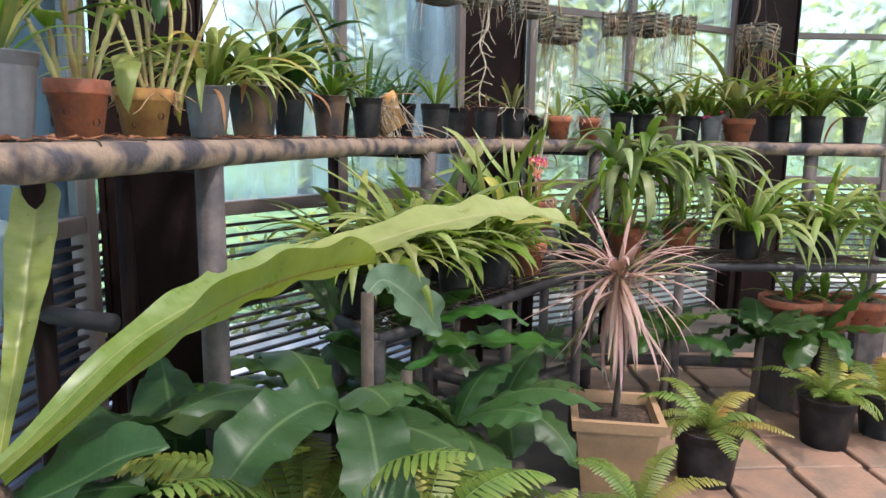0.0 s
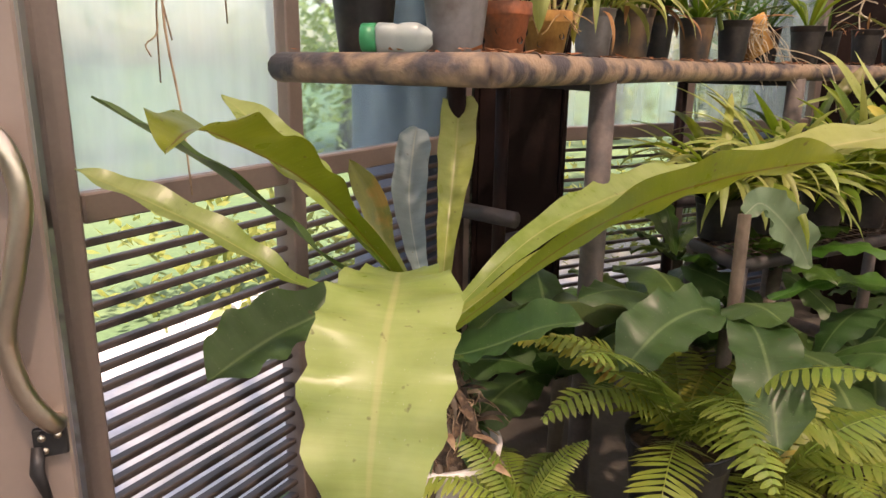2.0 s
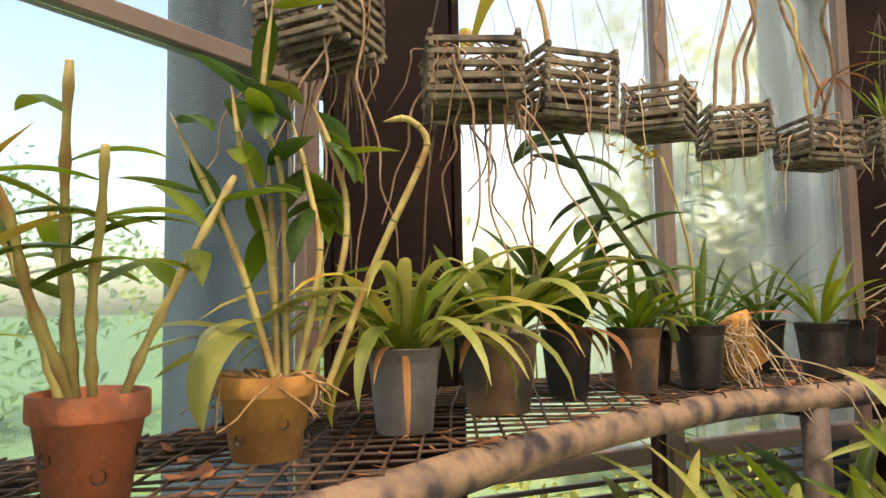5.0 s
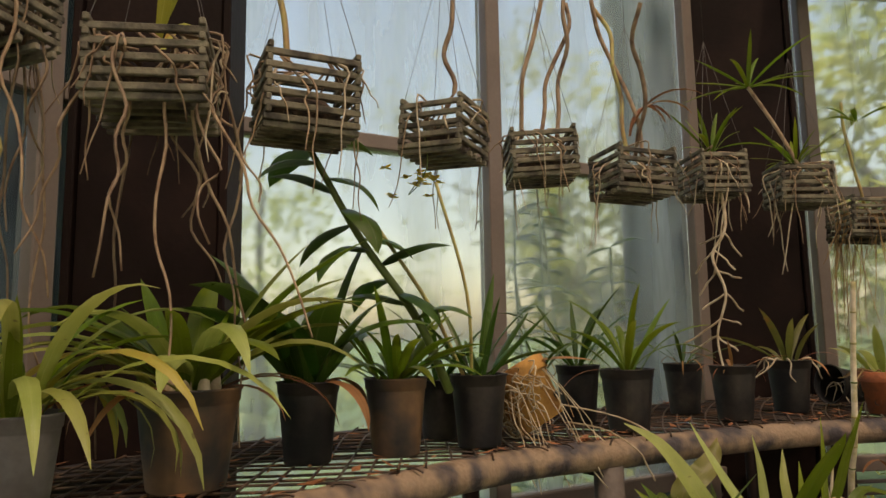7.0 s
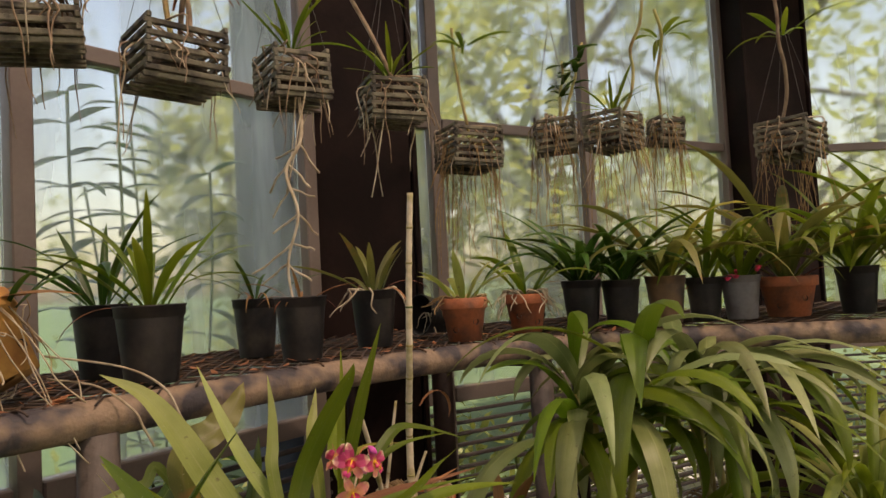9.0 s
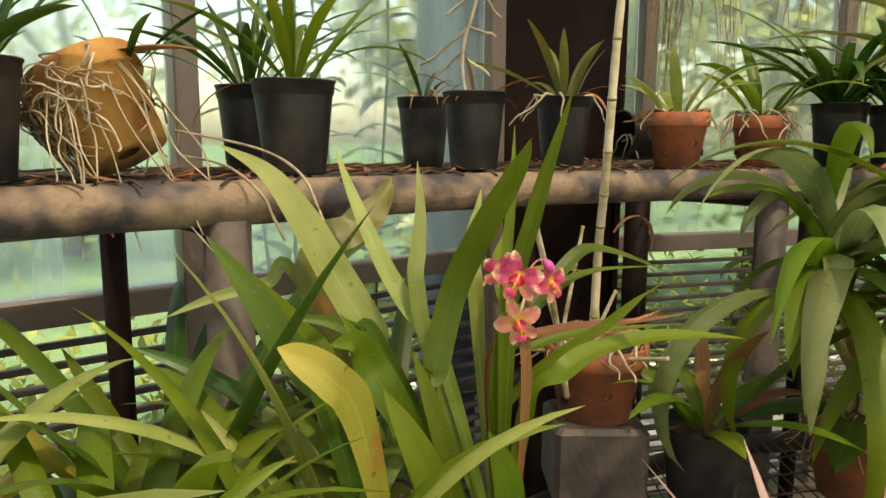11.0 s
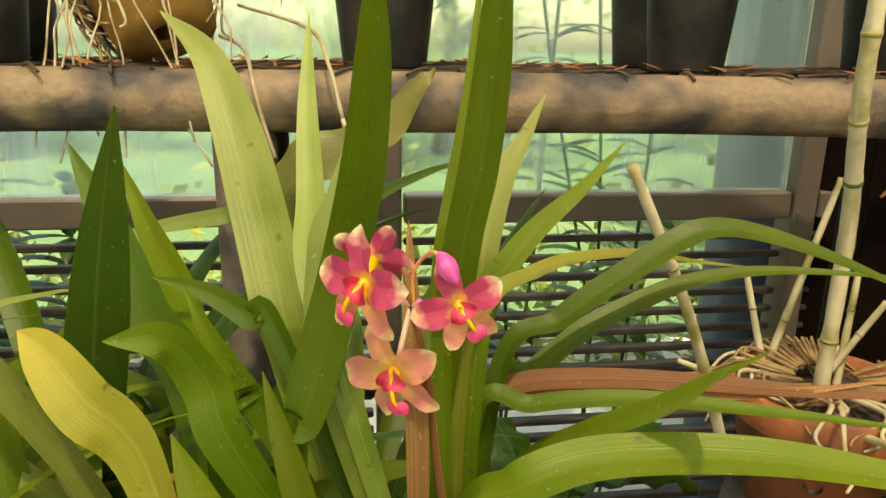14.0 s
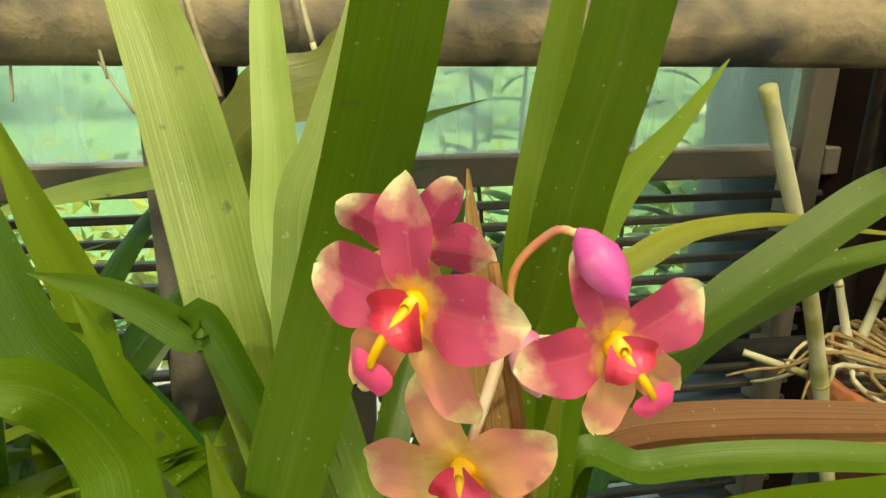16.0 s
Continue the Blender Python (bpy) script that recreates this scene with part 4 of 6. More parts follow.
t, r = potted(0.25, 3.07, Z1, "plastic", M_BLACK, 0.06, 0.145, "black plastic pot with a small fan orchid and long roots", 15)
tuft(t, 0.135, 8, 0.2, 0.02, M_OLIVE, r, (40, 75), (30, 90), 0.03, dead=3)
roots(t, 0.14, 7, r, 0.06, 0.06, M_PALEROOT, 0.0028, 0.08)
t, r = potted(0.5, 3.17, Z1, "clay", M_TERRA, 0.063, 0.112, "perforated terracotta pot with a root-tangled orchid", 16)
tuft(t, 0.1, 7, 0.2, 0.024, M_PALE, r, (45, 80), (30, 90), 0.03, dead=2)
roots(t, 0.108, 18, r, 0.055, 0.03, M_FIBRE)
t, r = potted(0.655, 3.42, Z1, "clay", M_TERRA, 0.062, 0.11, "perforated terracotta pot overflowing with pale roots", 17)
tuft(t, 0.1, 7, 0.22, 0.024, M_GREEN, r, (45, 80), (30, 90), 0.03)
roots(t, 0.112, 40, r, 0.06, 0.07, M_PALEROOT, 0.0025, 0.04)
for k, (x, y, sty, mt, rad, hh, nl, ln, w, lm, lab) in enumerate((
        (0.83, 3.55, "plastic", M_BLACK, 0.06, 0.14, 30, 0.36, 0.024, M_DEEP, "black pot with a dense dark-leaved orchid"),
        (0.96, 3.6, "plastic", M_BLACK, 0.058, 0.135, 22, 0.34, 0.026, M_DEEP, "black pot with dark strap leaves"),
        (1.11, 3.64, "plastic", M_MUDDY, 0.06, 0.14, 16, 0.44, 0.036, M_OLIVE, "stained pot with broad arching pale leaves"),
        (1.24, 3.68, "plastic", M_BLACK, 0.055, 0.13, 18, 0.34, 0.024, M_GREEN, "black pot with green strap leaves"),
        (1.36, 3.7, "plastic", M_GREY, 0.058, 0.13, 14, 0.36, 0.03, M_GREEN, "grey pot with a small pink-flowered orchid"),
        (1.52, 3.76, "clay", M_TERRA, 0.085, 0.12, 22, 0.55, 0.036, M_OLIVE, "wide terracotta bowl with long arching yellow leaves"),
        (1.75, 3.8, "plastic", M_BLACK, 0.06, 0.14, 30, 0.5, 0.028, M_GREEN, "black pot with long green leaves"),
        (1.95, 3.85, "plastic", M_BLACK, 0.06, 0.14, 30, 0.46, 0.03, M_GREEN, "black pot with bushy green leaves"),
        (2.2, 3.95, "plastic", M_BLACK, 0.06, 0.14, 28, 0.5, 0.03, M_DEEP, "black pot with bushy dark leaves"))):
    t, r = potted(x, y, Z1, sty, mt, rad, hh, lab, 40 + k)
    tuft(t, hh * 0.9, nl, ln, w, lm, r, (50, 82), (50, 120), 0.035, alt=M_YELLOW if lm is M_OLIVE else None, dead=1)
    if k == 4:
        for j in range(9):
            q = Vector((r.uniform(-0.05, 0.05), -0.03 + r.uniform(-0.04, 0.02), hh + r.uniform(-0.03, 0.03)))
            put("blossom", Geo().lathe([(0.0, 0.004), (0.012, 0.0), (0.006, -0.008), (0.0, -0.01)], 6, Matrix.Translation(q), 0.2, j).mesh("blossom"), M_LIP, t, "small pink blossom")

# ochre clay pot tipped over, wrapped in roots
t = thing("root_bound_pot", "tipped ochre clay pot wrapped in tangled pale roots", "pot", at=P(-0.12, 2.14, Z1))
tm = Matrix.Translation((0, 0, 0.03)) @ Matrix.Rotation(radians(32), 4, Vector((0.37, -0.93, 0)))
body = pot(t, "clay", M_OCHRE, 0.08, 0.135, 1.2)
for ch in t.children:
    ch.matrix_local = tm @ ch.matrix_local
r = random.Random(10)
for i in range(100):
    a0 = r.gauss(3.6, 1.1)
    z0 = r.uniform(0.11, 0.14)
    pts = [tm @ Vector((0.04 * math.cos(a0), 0.04 * math.sin(a0), z0 + 0.005))]
    a, zz = a0, z0
    for k in range(r.randint(4, 8)):
        a += r.uniform(-0.4, 0.4)
        zz = zz - r.uniform(-0.008, 0.035)
        rr = 0.062 + 0.024 * max(0, zz) / 0.135 + r.uniform(0, 0.016)
        q = tm @ Vector((rr * math.cos(a), rr * math.sin(a), zz))
        q.z = max(q.z, 0.003)
        pts.append(q)
    put("root", Geo().tube(smooth_path(pts, 3), r.uniform(0.0009, 0.0018), 5).mesh("root"), M_PALEROOT if r.random() < 0.7 else M_FIBRE, t)
for i in range(12):
    a0 = r.uniform(-1.2, 0.6)
    q = tm @ Vector((0.07 * math.cos(a0), 0.07 * math.sin(a0), 0.12))
    e = Vector((0.13 * math.cos(a0), 0.13 * math.sin(a0), r.uniform(-0.1, 0.02)))
    put("root", Geo().tube(smooth_path(wander(q, e, 5, 0.014, r), 3), 0.0012, 5).mesh("root"), M_PALEROOT, t)
leaf(t, M_DEAD, 0.2, 0.04, 20, 25, 40, name="dry_leaf", rnd=r, origin=tuple(tm @ Vector((0, 0, 0.14))))
tuft(t, 0.15, 5, 0.16, 0.012, M_DEEP, r, (40, 80), (20, 60), 0.02)
# long pale roots that hang over the front pipe
RB = P(-0.12, 2.14, Z1)
for line in (((-0.084, 2.196, 1.038), (0.026, 2.196, 1.023), (0.111, 2.182, 0.984), (0.132, 2.184, 0.950), (0.148, 2.190, 0.916)), ((-0.128, 2.233, 1.078), (0.019, 2.275, 1.048), (0.119, 2.261, 1.010), (0.154, 2.262, 0.954)), ((0.154, 2.262, 0.954), (0.173, 2.272, 0.897), (0.178, 2.276, 0.847), (0.182, 2.280, 0.802))):
    put("root", Geo().tube([q - RB for q in smooth_path([P(*q) for q in line], 6)], 0.0021, 6).mesh("root"), M_PALEROOT, t, "long pale root hanging over the pipe")
# black pot lying on its side
t = thing("empty_pot", "empty black plastic pot lying on its side", "pot", at=P(0.36, 3.36, Z1) + Vector((0, 0, 0.06)))
pm, sm = pot_mesh("plastic", 0.058, 0.12)
me = pm.copy()
me.materials.clear()
put("pot", me, M_BLACK, t, m=Matrix.Rotation(radians(-35), 4, "Z") @ Matrix.Rotation(radians(83), 4, "X") @ Matrix.Translation((0, 0, -0.06)))
roots(t, 0.0, 6, random.Random(3), 0.03, 0.05)
# plastic bottle lying behind the rim of the bench
t = thing("plastic_bottle", "crumpled cloudy plastic bottle with a green cap", "bottle", at=P(-0.268, 0.035, Z1) + Vector((0, 0, 0.027)))
bm = Matrix.Rotation(radians(35), 4, "Z") @ Matrix.Rotation(radians(90), 4, "Y") @ Matrix.Scale(0.95, 4)
put("bottle_body", Geo().lathe([(0.001, -0.06), (0.022, -0.058), (0.029, -0.05), (0.028, -0.02), (0.025, -0.01), (0.029, 0.0), (0.029, 0.03), (0.02, 0.05), (0.012, 0.06)], 20, bm, 0.11, 1.0).mesh("bottle_body"), M_BOTTLE, t)
put("cap", Geo().lathe([(0.026, -0.088), (0.029, -0.086), (0.03, -0.058), (0.022, -0.056)], 14, bm).mesh("cap"), M_CAP, t, "green plastic cap")

# ---------- bird's-nest fern by the door ----------
ped = thing("block_stand", "rough grey concrete block under the fern pot", "block", at=P(-0.13, 0.0))
put("block", Geo().box((0.3, 0.3, 0.22), bevel=0.01).mesh("block", False), M_FLOOR, ped, m=pose(0, 0, 0.11, 0, 0, 20))
FB = P(-0.13, 0.0) + Vector((0, 0, 0.22))
fern = thing("nest_fern", "big bird's-nest fern with wavy yellow-green leaves in a white pot", "fern", at=FB)
put("pot", Geo().lathe([(0.04, 0.0), (0.1, 0.0), (0.135, 0.27), (0.14, 0.3), (0.128, 0.3), (0.11, 0.2)], 32).mesh("pot"), M_WHITEPOT, fern, "white plastic pot")
put("root_ball", Geo().lathe([(0.11, 0.22), (0.105, 0.3), (0.075, 0.38), (0.045, 0.47), (0.022, 0.53), (0.001, 0.54)], 24, wob=0.1, ph=2).mesh("root_ball"), M_SOIL, fern, "dark fibrous root ball")


def fern_leaf(k, width, material, face, label, *pts, fold=0.42):
    """One leaf of the fern along a line of plan points."""
    curve_leaf(fern, [P(*p) for p in pts], width, material, face, FB, label=label, shape="nest", ripple=0.06 * width, waves=9 if len(pts) > 6 else 5, base=0.22, cols=9, seed=k + 3, fold=fold)


fern_leaf(0, 0.125, M_FERN, (-0.2, -0.5, 1), "long arching pale leaf with a wavy edge", (-0.12, 0.01, 0.39), (0.001, 0.173, 0.524), (0.119, 0.281, 0.629), (0.239, 0.386, 0.703), (0.443, 0.556, 0.788), (0.608, 0.69, 0.831), (0.71, 0.775, 0.835), (0.8, 0.86, 0.81), (0.87, 0.93, 0.76), fold=0.22)
fern_leaf(13, 0.12, M_FERN, (0.3, -0.5, 0.9), "arching pale leaf that reaches under the bench", (-0.13, 0.01, 0.39), (-0.09, 0.321, 0.547), (-0.028, 0.592, 0.619), (0.012, 0.848, 0.646), (0.07, 1.125, 0.67), fold=0.22)
fern_leaf(1, 0.09, M_FERNGREEN, (0.35, -0.6, 0.75), "arching leaf with a brown midrib", (-0.1, 0.0, 0.38), (0.107, 0.125, 0.59), (0.29, 0.108, 0.713), (0.445, 0.065, 0.785), (0.577, 0.0, 0.83), (0.66, -0.05, 0.85), fold=0.3)
fern_leaf(2, 0.115, M_FERNGREEN, (-0.15, 0.3, 0.8), "broad green leaf with a brown midrib", (-0.14, -0.02, 0.42), (-0.176, -0.218, 0.66), (-0.139, -0.369, 0.771), (-0.089, -0.521, 0.843), (-0.005, -0.653, 0.885), (0.05, -0.73, 0.87))
fern_leaf(3, 0.08, M_FERN, (0.2, -0.3, 1), "yellowing upright leaf", (-0.15, -0.03, 0.42), (-0.216, -0.188, 0.646), (-0.335, -0.201, 0.741), (-0.446, -0.213, 0.819), (-0.585, -0.236, 0.905))
fern_leaf(4, 0.075, M_FERN, (0.2, -0.2, 1), "", (-0.16, -0.04, 0.4), (-0.316, -0.226, 0.498), (-0.404, -0.3, 0.567), (-0.489, -0.373, 0.633), (-0.6, -0.46, 0.7), (-0.7, -0.53, 0.75))
fern_leaf(5, 0.145, M_FERN, (0.45, -0.5, 1.2), "broad leaf that hangs forward", (-0.13, 0.0, 0.4), (0.0, -0.25, 0.585), (0.15, -0.424, 0.665), (0.26, -0.548, 0.69), (0.33, -0.64, 0.665), (0.37, -0.7, 0.58), (0.385, -0.73, 0.45), fold=0.12)
fern_leaf(6, 0.15, M_FERNSHADE, (0.3, -0.3, 1), "shaded broad leaf", (-0.13, -0.03, 0.38), (-0.197, -0.207, 0.470), (-0.245, -0.320, 0.450), (-0.267, -0.415, 0.418), (-0.282, -0.506, 0.379))
fern_leaf(7, 0.11, M_FERNSHADE, (0.2, -0.4, 1), "", (-0.12, 0.0, 0.34), (-0.089, 0.015, 0.324), (0.004, 0.051, 0.364), (0.104, 0.068, 0.424), (0.201, 0.078, 0.461))
fern_leaf(8, 0.092, M_FERNBACK, (0.7, -0.7, 0.4), "upright leaf with a bluish sheen in its colour", (-0.16, 0.02, 0.4), (-0.399, 0.225, 0.471), (-0.556, 0.366, 0.588), (-0.66, 0.5, 0.72), (-0.70, 0.56, 0.78))
fern_leaf(9, 0.088, M_FERN, (0.7, -0.7, 0.4), "upright leaf", (-0.15, 0.03, 0.38), (-0.285, 0.219, 0.552), (-0.353, 0.331, 0.726), (-0.426, 0.436, 0.86), (-0.432, 0.44, 0.888))
fern_leaf(10, 0.055, M_FERNSHADE, (0.3, 0.5, 0.8), "narrow leaf with a dark midrib", (-0.14, -0.02, 0.4), (-0.049, -0.366, 0.622), (-0.103, -0.442, 0.709), (-0.168, -0.526, 0.798), (-0.2, -0.6, 0.855), (-0.25, -0.68, 0.92))
fern_leaf(11, 0.058, M_OLIVE, (0.7, -0.7, 0.4), "withering spotted leaf", (-0.15, 0.0, 0.4), (-0.312, 0.022, 0.535), (-0.364, 0.028, 0.642), (-0.44, 0.021, 0.745))
fern_leaf(12, 0.12, M_FERNSHADE, (0, 0, 1), "", (-0.12, 0.05, 0.3), (-0.16, 0.3, 0.34), (-0.18, 0.5, 0.26), (-0.2, 0.63, 0.14))

rb = random.Random(77)
for i in range(110):
    a, zz = rb.uniform(0, 360), rb.uniform(0.27, 0.5)
    rad = 0.105 - 0.085 * (zz - 0.27) / 0.25
    leaf(fern, (M_BARK, M_ROOT, M_FERNSHADE, M_SOIL)[i % 4], rb.uniform(0.04, 0.11), rb.uniform(0.008, 0.03), a, rb.uniform(-30, 50), rb.uniform(40, 130), name="dry_scrap", shape="oval", rnd=rb, cols=3, n=6, origin=(rad * math.cos(radians(a)), rad * math.sin(radians(a)), zz), base=0.3)
roots(fern, 0.4, 50, rb, 0.085, 0.13, M_ROOT, 0.0018, 0.03)


def nest(x, y, z, n, length, width, material, seed, label, elev=(10, 60), droop=(30, 90), az=(0, 360), ripple=0.01):
    t = thing("broadleaf_plant", label, "foliage plant", "shade plants under the bench", P(x, y, -0.5))
    h = (z + 0.5) * S
    r = random.Random(seed)
    if h > 0.06:
        put("stem", Geo().tube([(0, 0, 0), (0.01, 0.01, h)], 0.02, 8).mesh("stem"), M_BARK, t)
    for i in range(n):
        a = az[0] + (az[1] - az[0]) * (i + r.uniform(0, 0.9)) / n
        leaf(t, material, length * r.uniform(0.7, 1.15), width * r.uniform(0.75, 1.2), a, r.uniform(*elev), r.uniform(*droop), shape="nest" if r.random() < 0.6 else "oval", ripple=ripple, base=0.25, n=18, cols=7, rnd=r, waves=5, twist=r.uniform(-25, 25), origin=(0, 0, h))
    return t


nest(-0.1, 0.5, 0.1, 9, 0.42, 0.15, M_FERNSHADE, 51, "dark broad-leaved fern in the shade under the bench")
nest(0.2, 0.78, 0.2, 10, 0.46, 0.18, M_FERNSHADE, 52, "large shaded broad-leaved fern with lobed edges")
nest(0.42, 1.3, 0.02, 9, 0.46, 0.17, M_FERNSHADE, 53, "broad green leaves spreading by the low staging")
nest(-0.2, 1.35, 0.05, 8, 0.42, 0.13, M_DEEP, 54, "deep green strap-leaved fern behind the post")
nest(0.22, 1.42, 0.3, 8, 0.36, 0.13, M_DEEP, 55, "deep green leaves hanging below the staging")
nest(0.5, 1.72, -0.05, 8, 0.4, 0.13, M_FERNSHADE, 56, "shaded broad-leaved plant beside the planter")
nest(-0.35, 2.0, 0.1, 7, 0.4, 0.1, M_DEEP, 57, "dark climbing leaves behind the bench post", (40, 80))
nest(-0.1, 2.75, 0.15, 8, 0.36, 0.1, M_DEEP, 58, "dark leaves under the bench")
nest(0.5, 2.75, -0.1, 8, 0.36, 0.12, M_FERNSHADE, 59, "dark broad leaves under the staging")
nest(1.62, 2.98, 0.0, 9, 0.36, 0.12, M_FERNSHADE, 63, "shaded broad leaves below the terracotta bowls")
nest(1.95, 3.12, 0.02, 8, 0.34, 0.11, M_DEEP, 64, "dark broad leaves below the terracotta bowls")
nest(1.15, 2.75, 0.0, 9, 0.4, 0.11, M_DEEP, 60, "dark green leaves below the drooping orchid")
# broad leaves that stand out of the shade, one by one
def shade_plant(at, label, *leaves):
    """A stem from the floor with single leaves along lines of plan points."""
    o = P(at[0], at[1])
    t = thing("broadleaf_plant", label, "foliage plant", "shade plants under the bench", o)
    put("stem", Geo().tube([(0, 0, 0), P(*at) - o], 0.016, 8).mesh("stem"), M_BARK, t)
    for k, (width, material, face, pts) in enumerate(leaves):
        curve_leaf(t, [P(*at)] + [P(*q) for q in pts], width, material, face, o, shape="nest", ripple=0.013, waves=5, base=0.3, cols=9, seed=k + 21, fold=0.25)


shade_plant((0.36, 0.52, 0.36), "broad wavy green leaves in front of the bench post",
            (0.13, M_FERNSHADE, (0.2, -0.6, 0.8), ((0.345, 0.41, 0.435), (0.31, 0.25, 0.43), (0.28, 0.1, 0.36))),
            (0.13, M_FERNSHADE, (0.3, -0.5, 0.8), ((0.44, 0.43, 0.41), (0.52, 0.3, 0.36), (0.58, 0.2, 0.24))))
shade_plant((0.27, 0.86, 0.58), "grey-green broad leaf with a ragged edge below the staging",
            (0.12, M_GREYFERN, (0.4, -0.8, 0.5), ((0.29, 0.95, 0.6), (0.34, 1.1, 0.5), (0.375, 1.24, 0.37))))
shade_plant((0.3, 1.12, 0.27), "long dark glossy strap leaf lying across the staging",
            (0.085, M_DEEP, (0.1, -0.5, 1), ((0.42, 1.35, 0.3), (0.56, 1.65, 0.24), (0.72, 1.96, 0.154))))


def frond_mesh(length, width, droop, elev, rnd, pairs=26, az=0.0):
    """A pinnate frond: a rachis and two rows of leaflets."""
    g = Geo()
    sp = [sum((c for c in row), Vector()) / len(row) for row in blade_rows(length, 0.01, az, elev, droop, n=pairs, cols=3, rnd=rnd)]
    g.tube(sp, [0.0022 * (1.1 - j / (pairs + 2)) for j in range(pairs + 1)], 4)
    for j in range(2, pairs + 1):
        s = j / pairs
        d = (sp[j] - sp[j - 1]).normalized()
        side = d.cross(Vector((0, 0, 1))).normalized()
        up = side.cross(d)
        w = width * math.sin(math.pi * (0.08 + 0.9 * s)) ** 0.7 * rnd.uniform(0.85, 1.1)
        for sg in (-1, 1):
            e = (side * sg + d * 0.25 - up * rnd.uniform(0.05, 0.35)).normalized()
            b = sp[j]
            hw = length / pairs * 0.42
            g.sheet([[b - d * hw * 0.7, b + d * hw * 0.7], [b + e * w * 0.45 - d * hw, b + e * w * 0.45 + d * hw], [b + e * w * 0.8 - d * hw * 0.7 - up * 0.002, b + e * w * 0.8 + d * hw * 0.8 - up * 0.002], [b + e * w - up * 0.005, b + e * w + d * hw * 0.3 - up * 0.005]])
    return g.mesh("frond")


def boston(x, y, h, n, length, seed, label, potr=0.0, width=0.055, material=M_BOSTON, at=None):
    t = thing("sword_fern", label, "fern", "sword ferns on the floor", at or P(x, y))
    r = random.Random(seed)
    if potr:
        pm, sm = pot_mesh("plastic", potr, h)
        me = pm.copy()
        me.materials.clear()
        put("pot", me, M_BLACK, t, "black plastic pot")
        put("soil", sm, M_SOIL, t)
    for i in range(n):
        a = 360 * (i + r.uniform(0, 0.8)) / n
        mt = M_YELLOW if r.random() < 0.15 else material
        put("frond", frond_mesh(length * r.uniform(0.65, 1.1), width * r.uniform(0.8, 1.1), r.uniform(60, 120), r.uniform(35, 75), r, az=a), mt, t, m=Matrix.Translation((0, 0, h * 0.92)))
    return t


boston(0.26, 0.28, 0.26, 16, 0.42, 71, "yellow-green sword fern growing low in front of the bench", 0.11, 0.08, at=P(0.34, 0.33) + Vector((0, 0, 0.3)))
boston(0.5, 0.62, 0.2, 16, 0.42, 72, "yellow-green sword fern with long fronds on a block", 0.11, 0.075, at=P(0.5, 0.62) + Vector((0, 0, 0.2)))
boston(0.1, 0.02, 0.2, 14, 0.3, 79, "small yellow-green sword fern at the foot of the nest fern", 0.07, 0.05, at=P(0.14, -0.02) + Vector((0, 0, 0.25)))
for x, y, hh in ((0.34, 0.33, 0.3), (0.5, 0.62, 0.2), (0.14, -0.02, 0.25)):
    bs = thing("block_stand", "rough grey concrete block under a fern pot", "block", at=P(x, y))
    put("block", Geo().box((0.2, 0.2, hh), bevel=0.01).mesh("block", False), M_FLOOR, bs, m=pose(0, 0, hh / 2, 0, 0, 30))
boston(0.7, 0.95, 0.18, 12, 0.34, 73, "yellowing sword fern on the floor", 0.1, 0.06)
boston(0.55, 1.45, 0.14, 10, 0.3, 74, "small sword fern with yellow fronds", 0.09)
boston(1.33, 2.2, 0.24, 14, 0.34, 75, "dark pot of bright sword fern on the floor", 0.13, 0.05)
boston(1.93, 2.78, 0.24, 14, 0.36, 76, "black pot of feathery sword fern on the floor", 0.12, 0.05)
boston(2.25, 3.0, 0.22, 14, 0.36, 77, "black pot of feathery sword fern on the floor", 0.12, 0.05)
boston(1.05, 1.55, 0.16, 10, 0.3, 78, "small sword fern on the floor beside the planter", 0.09, 0.05)

# ---------- pink dracaena in a square clay planter ----------
pl = thing("square_planter", "square buff clay planter standing on the floor", "planter", at=P(0.93, 2.12))
g = Geo()
hh = 0.3
for i, (w0, z) in enumerate(((0.12, 0), (0.15, hh * 0.86), (0.165, hh * 0.86), (0.17, hh), (0.145, hh), (0.135, hh * 0.85), (0.11, 0.02))):
    for sx, sy in ((-1, -1), (1, -1), (1, 1), (-1, 1)):
        g.v.append(Vector((sx * w0, sy * w0, z)))
        g.uv.append((0, 0))
    if i:
        g.f += [(4 * i - 4 + k, 4 * i - 4 + (k + 1) % 4, 4 * i + (k + 1) % 4, 4 * i + k) for k in range(4)]
rotp = Matrix.Rotation(radians(8), 4, "Z")
put("planter_body", g.mesh("planter_body", False), M_BUFF, pl, m=rotp)
put("soil", Geo().sheet([[(-0.135, -0.135, 0.26), (0.135, -0.135, 0.26)], [(-0.135, 0.135, 0.26), (0.135, 0.135, 0.26)]]).mesh("soil"), M_SOIL, pl, m=rotp)
dr = thing("dracaena", "pink-striped dracaena with a spray of narrow leaves", "dracaena", at=P(0.93, 2.12) + Vector((0, 0, 0.25)))
rd = random.Random(31)
put("trunk", Geo().tube(smooth_path([(0, 0, 0), (0.015, 0.01, 0.28), (-0.015, -0.01, 0.56)], 5), 0.014, 8).mesh("trunk"), M_BARK, dr)
for i in range(96):
    a, el = rd.uniform(0, 360), rd.uniform(-65, 62)
    leaf(dr, M_PINKLEAF if rd.random() < 0.78 else M_OLIVE, rd.uniform(0.28, 0.46), 0.015, a, el, rd.uniform(0, 75), fold=0.4, rnd=rd, cols=3, base=0.6, n=8, origin=(-0.015, -0.01, 0.5 + rd.uniform(0, 0.1)))

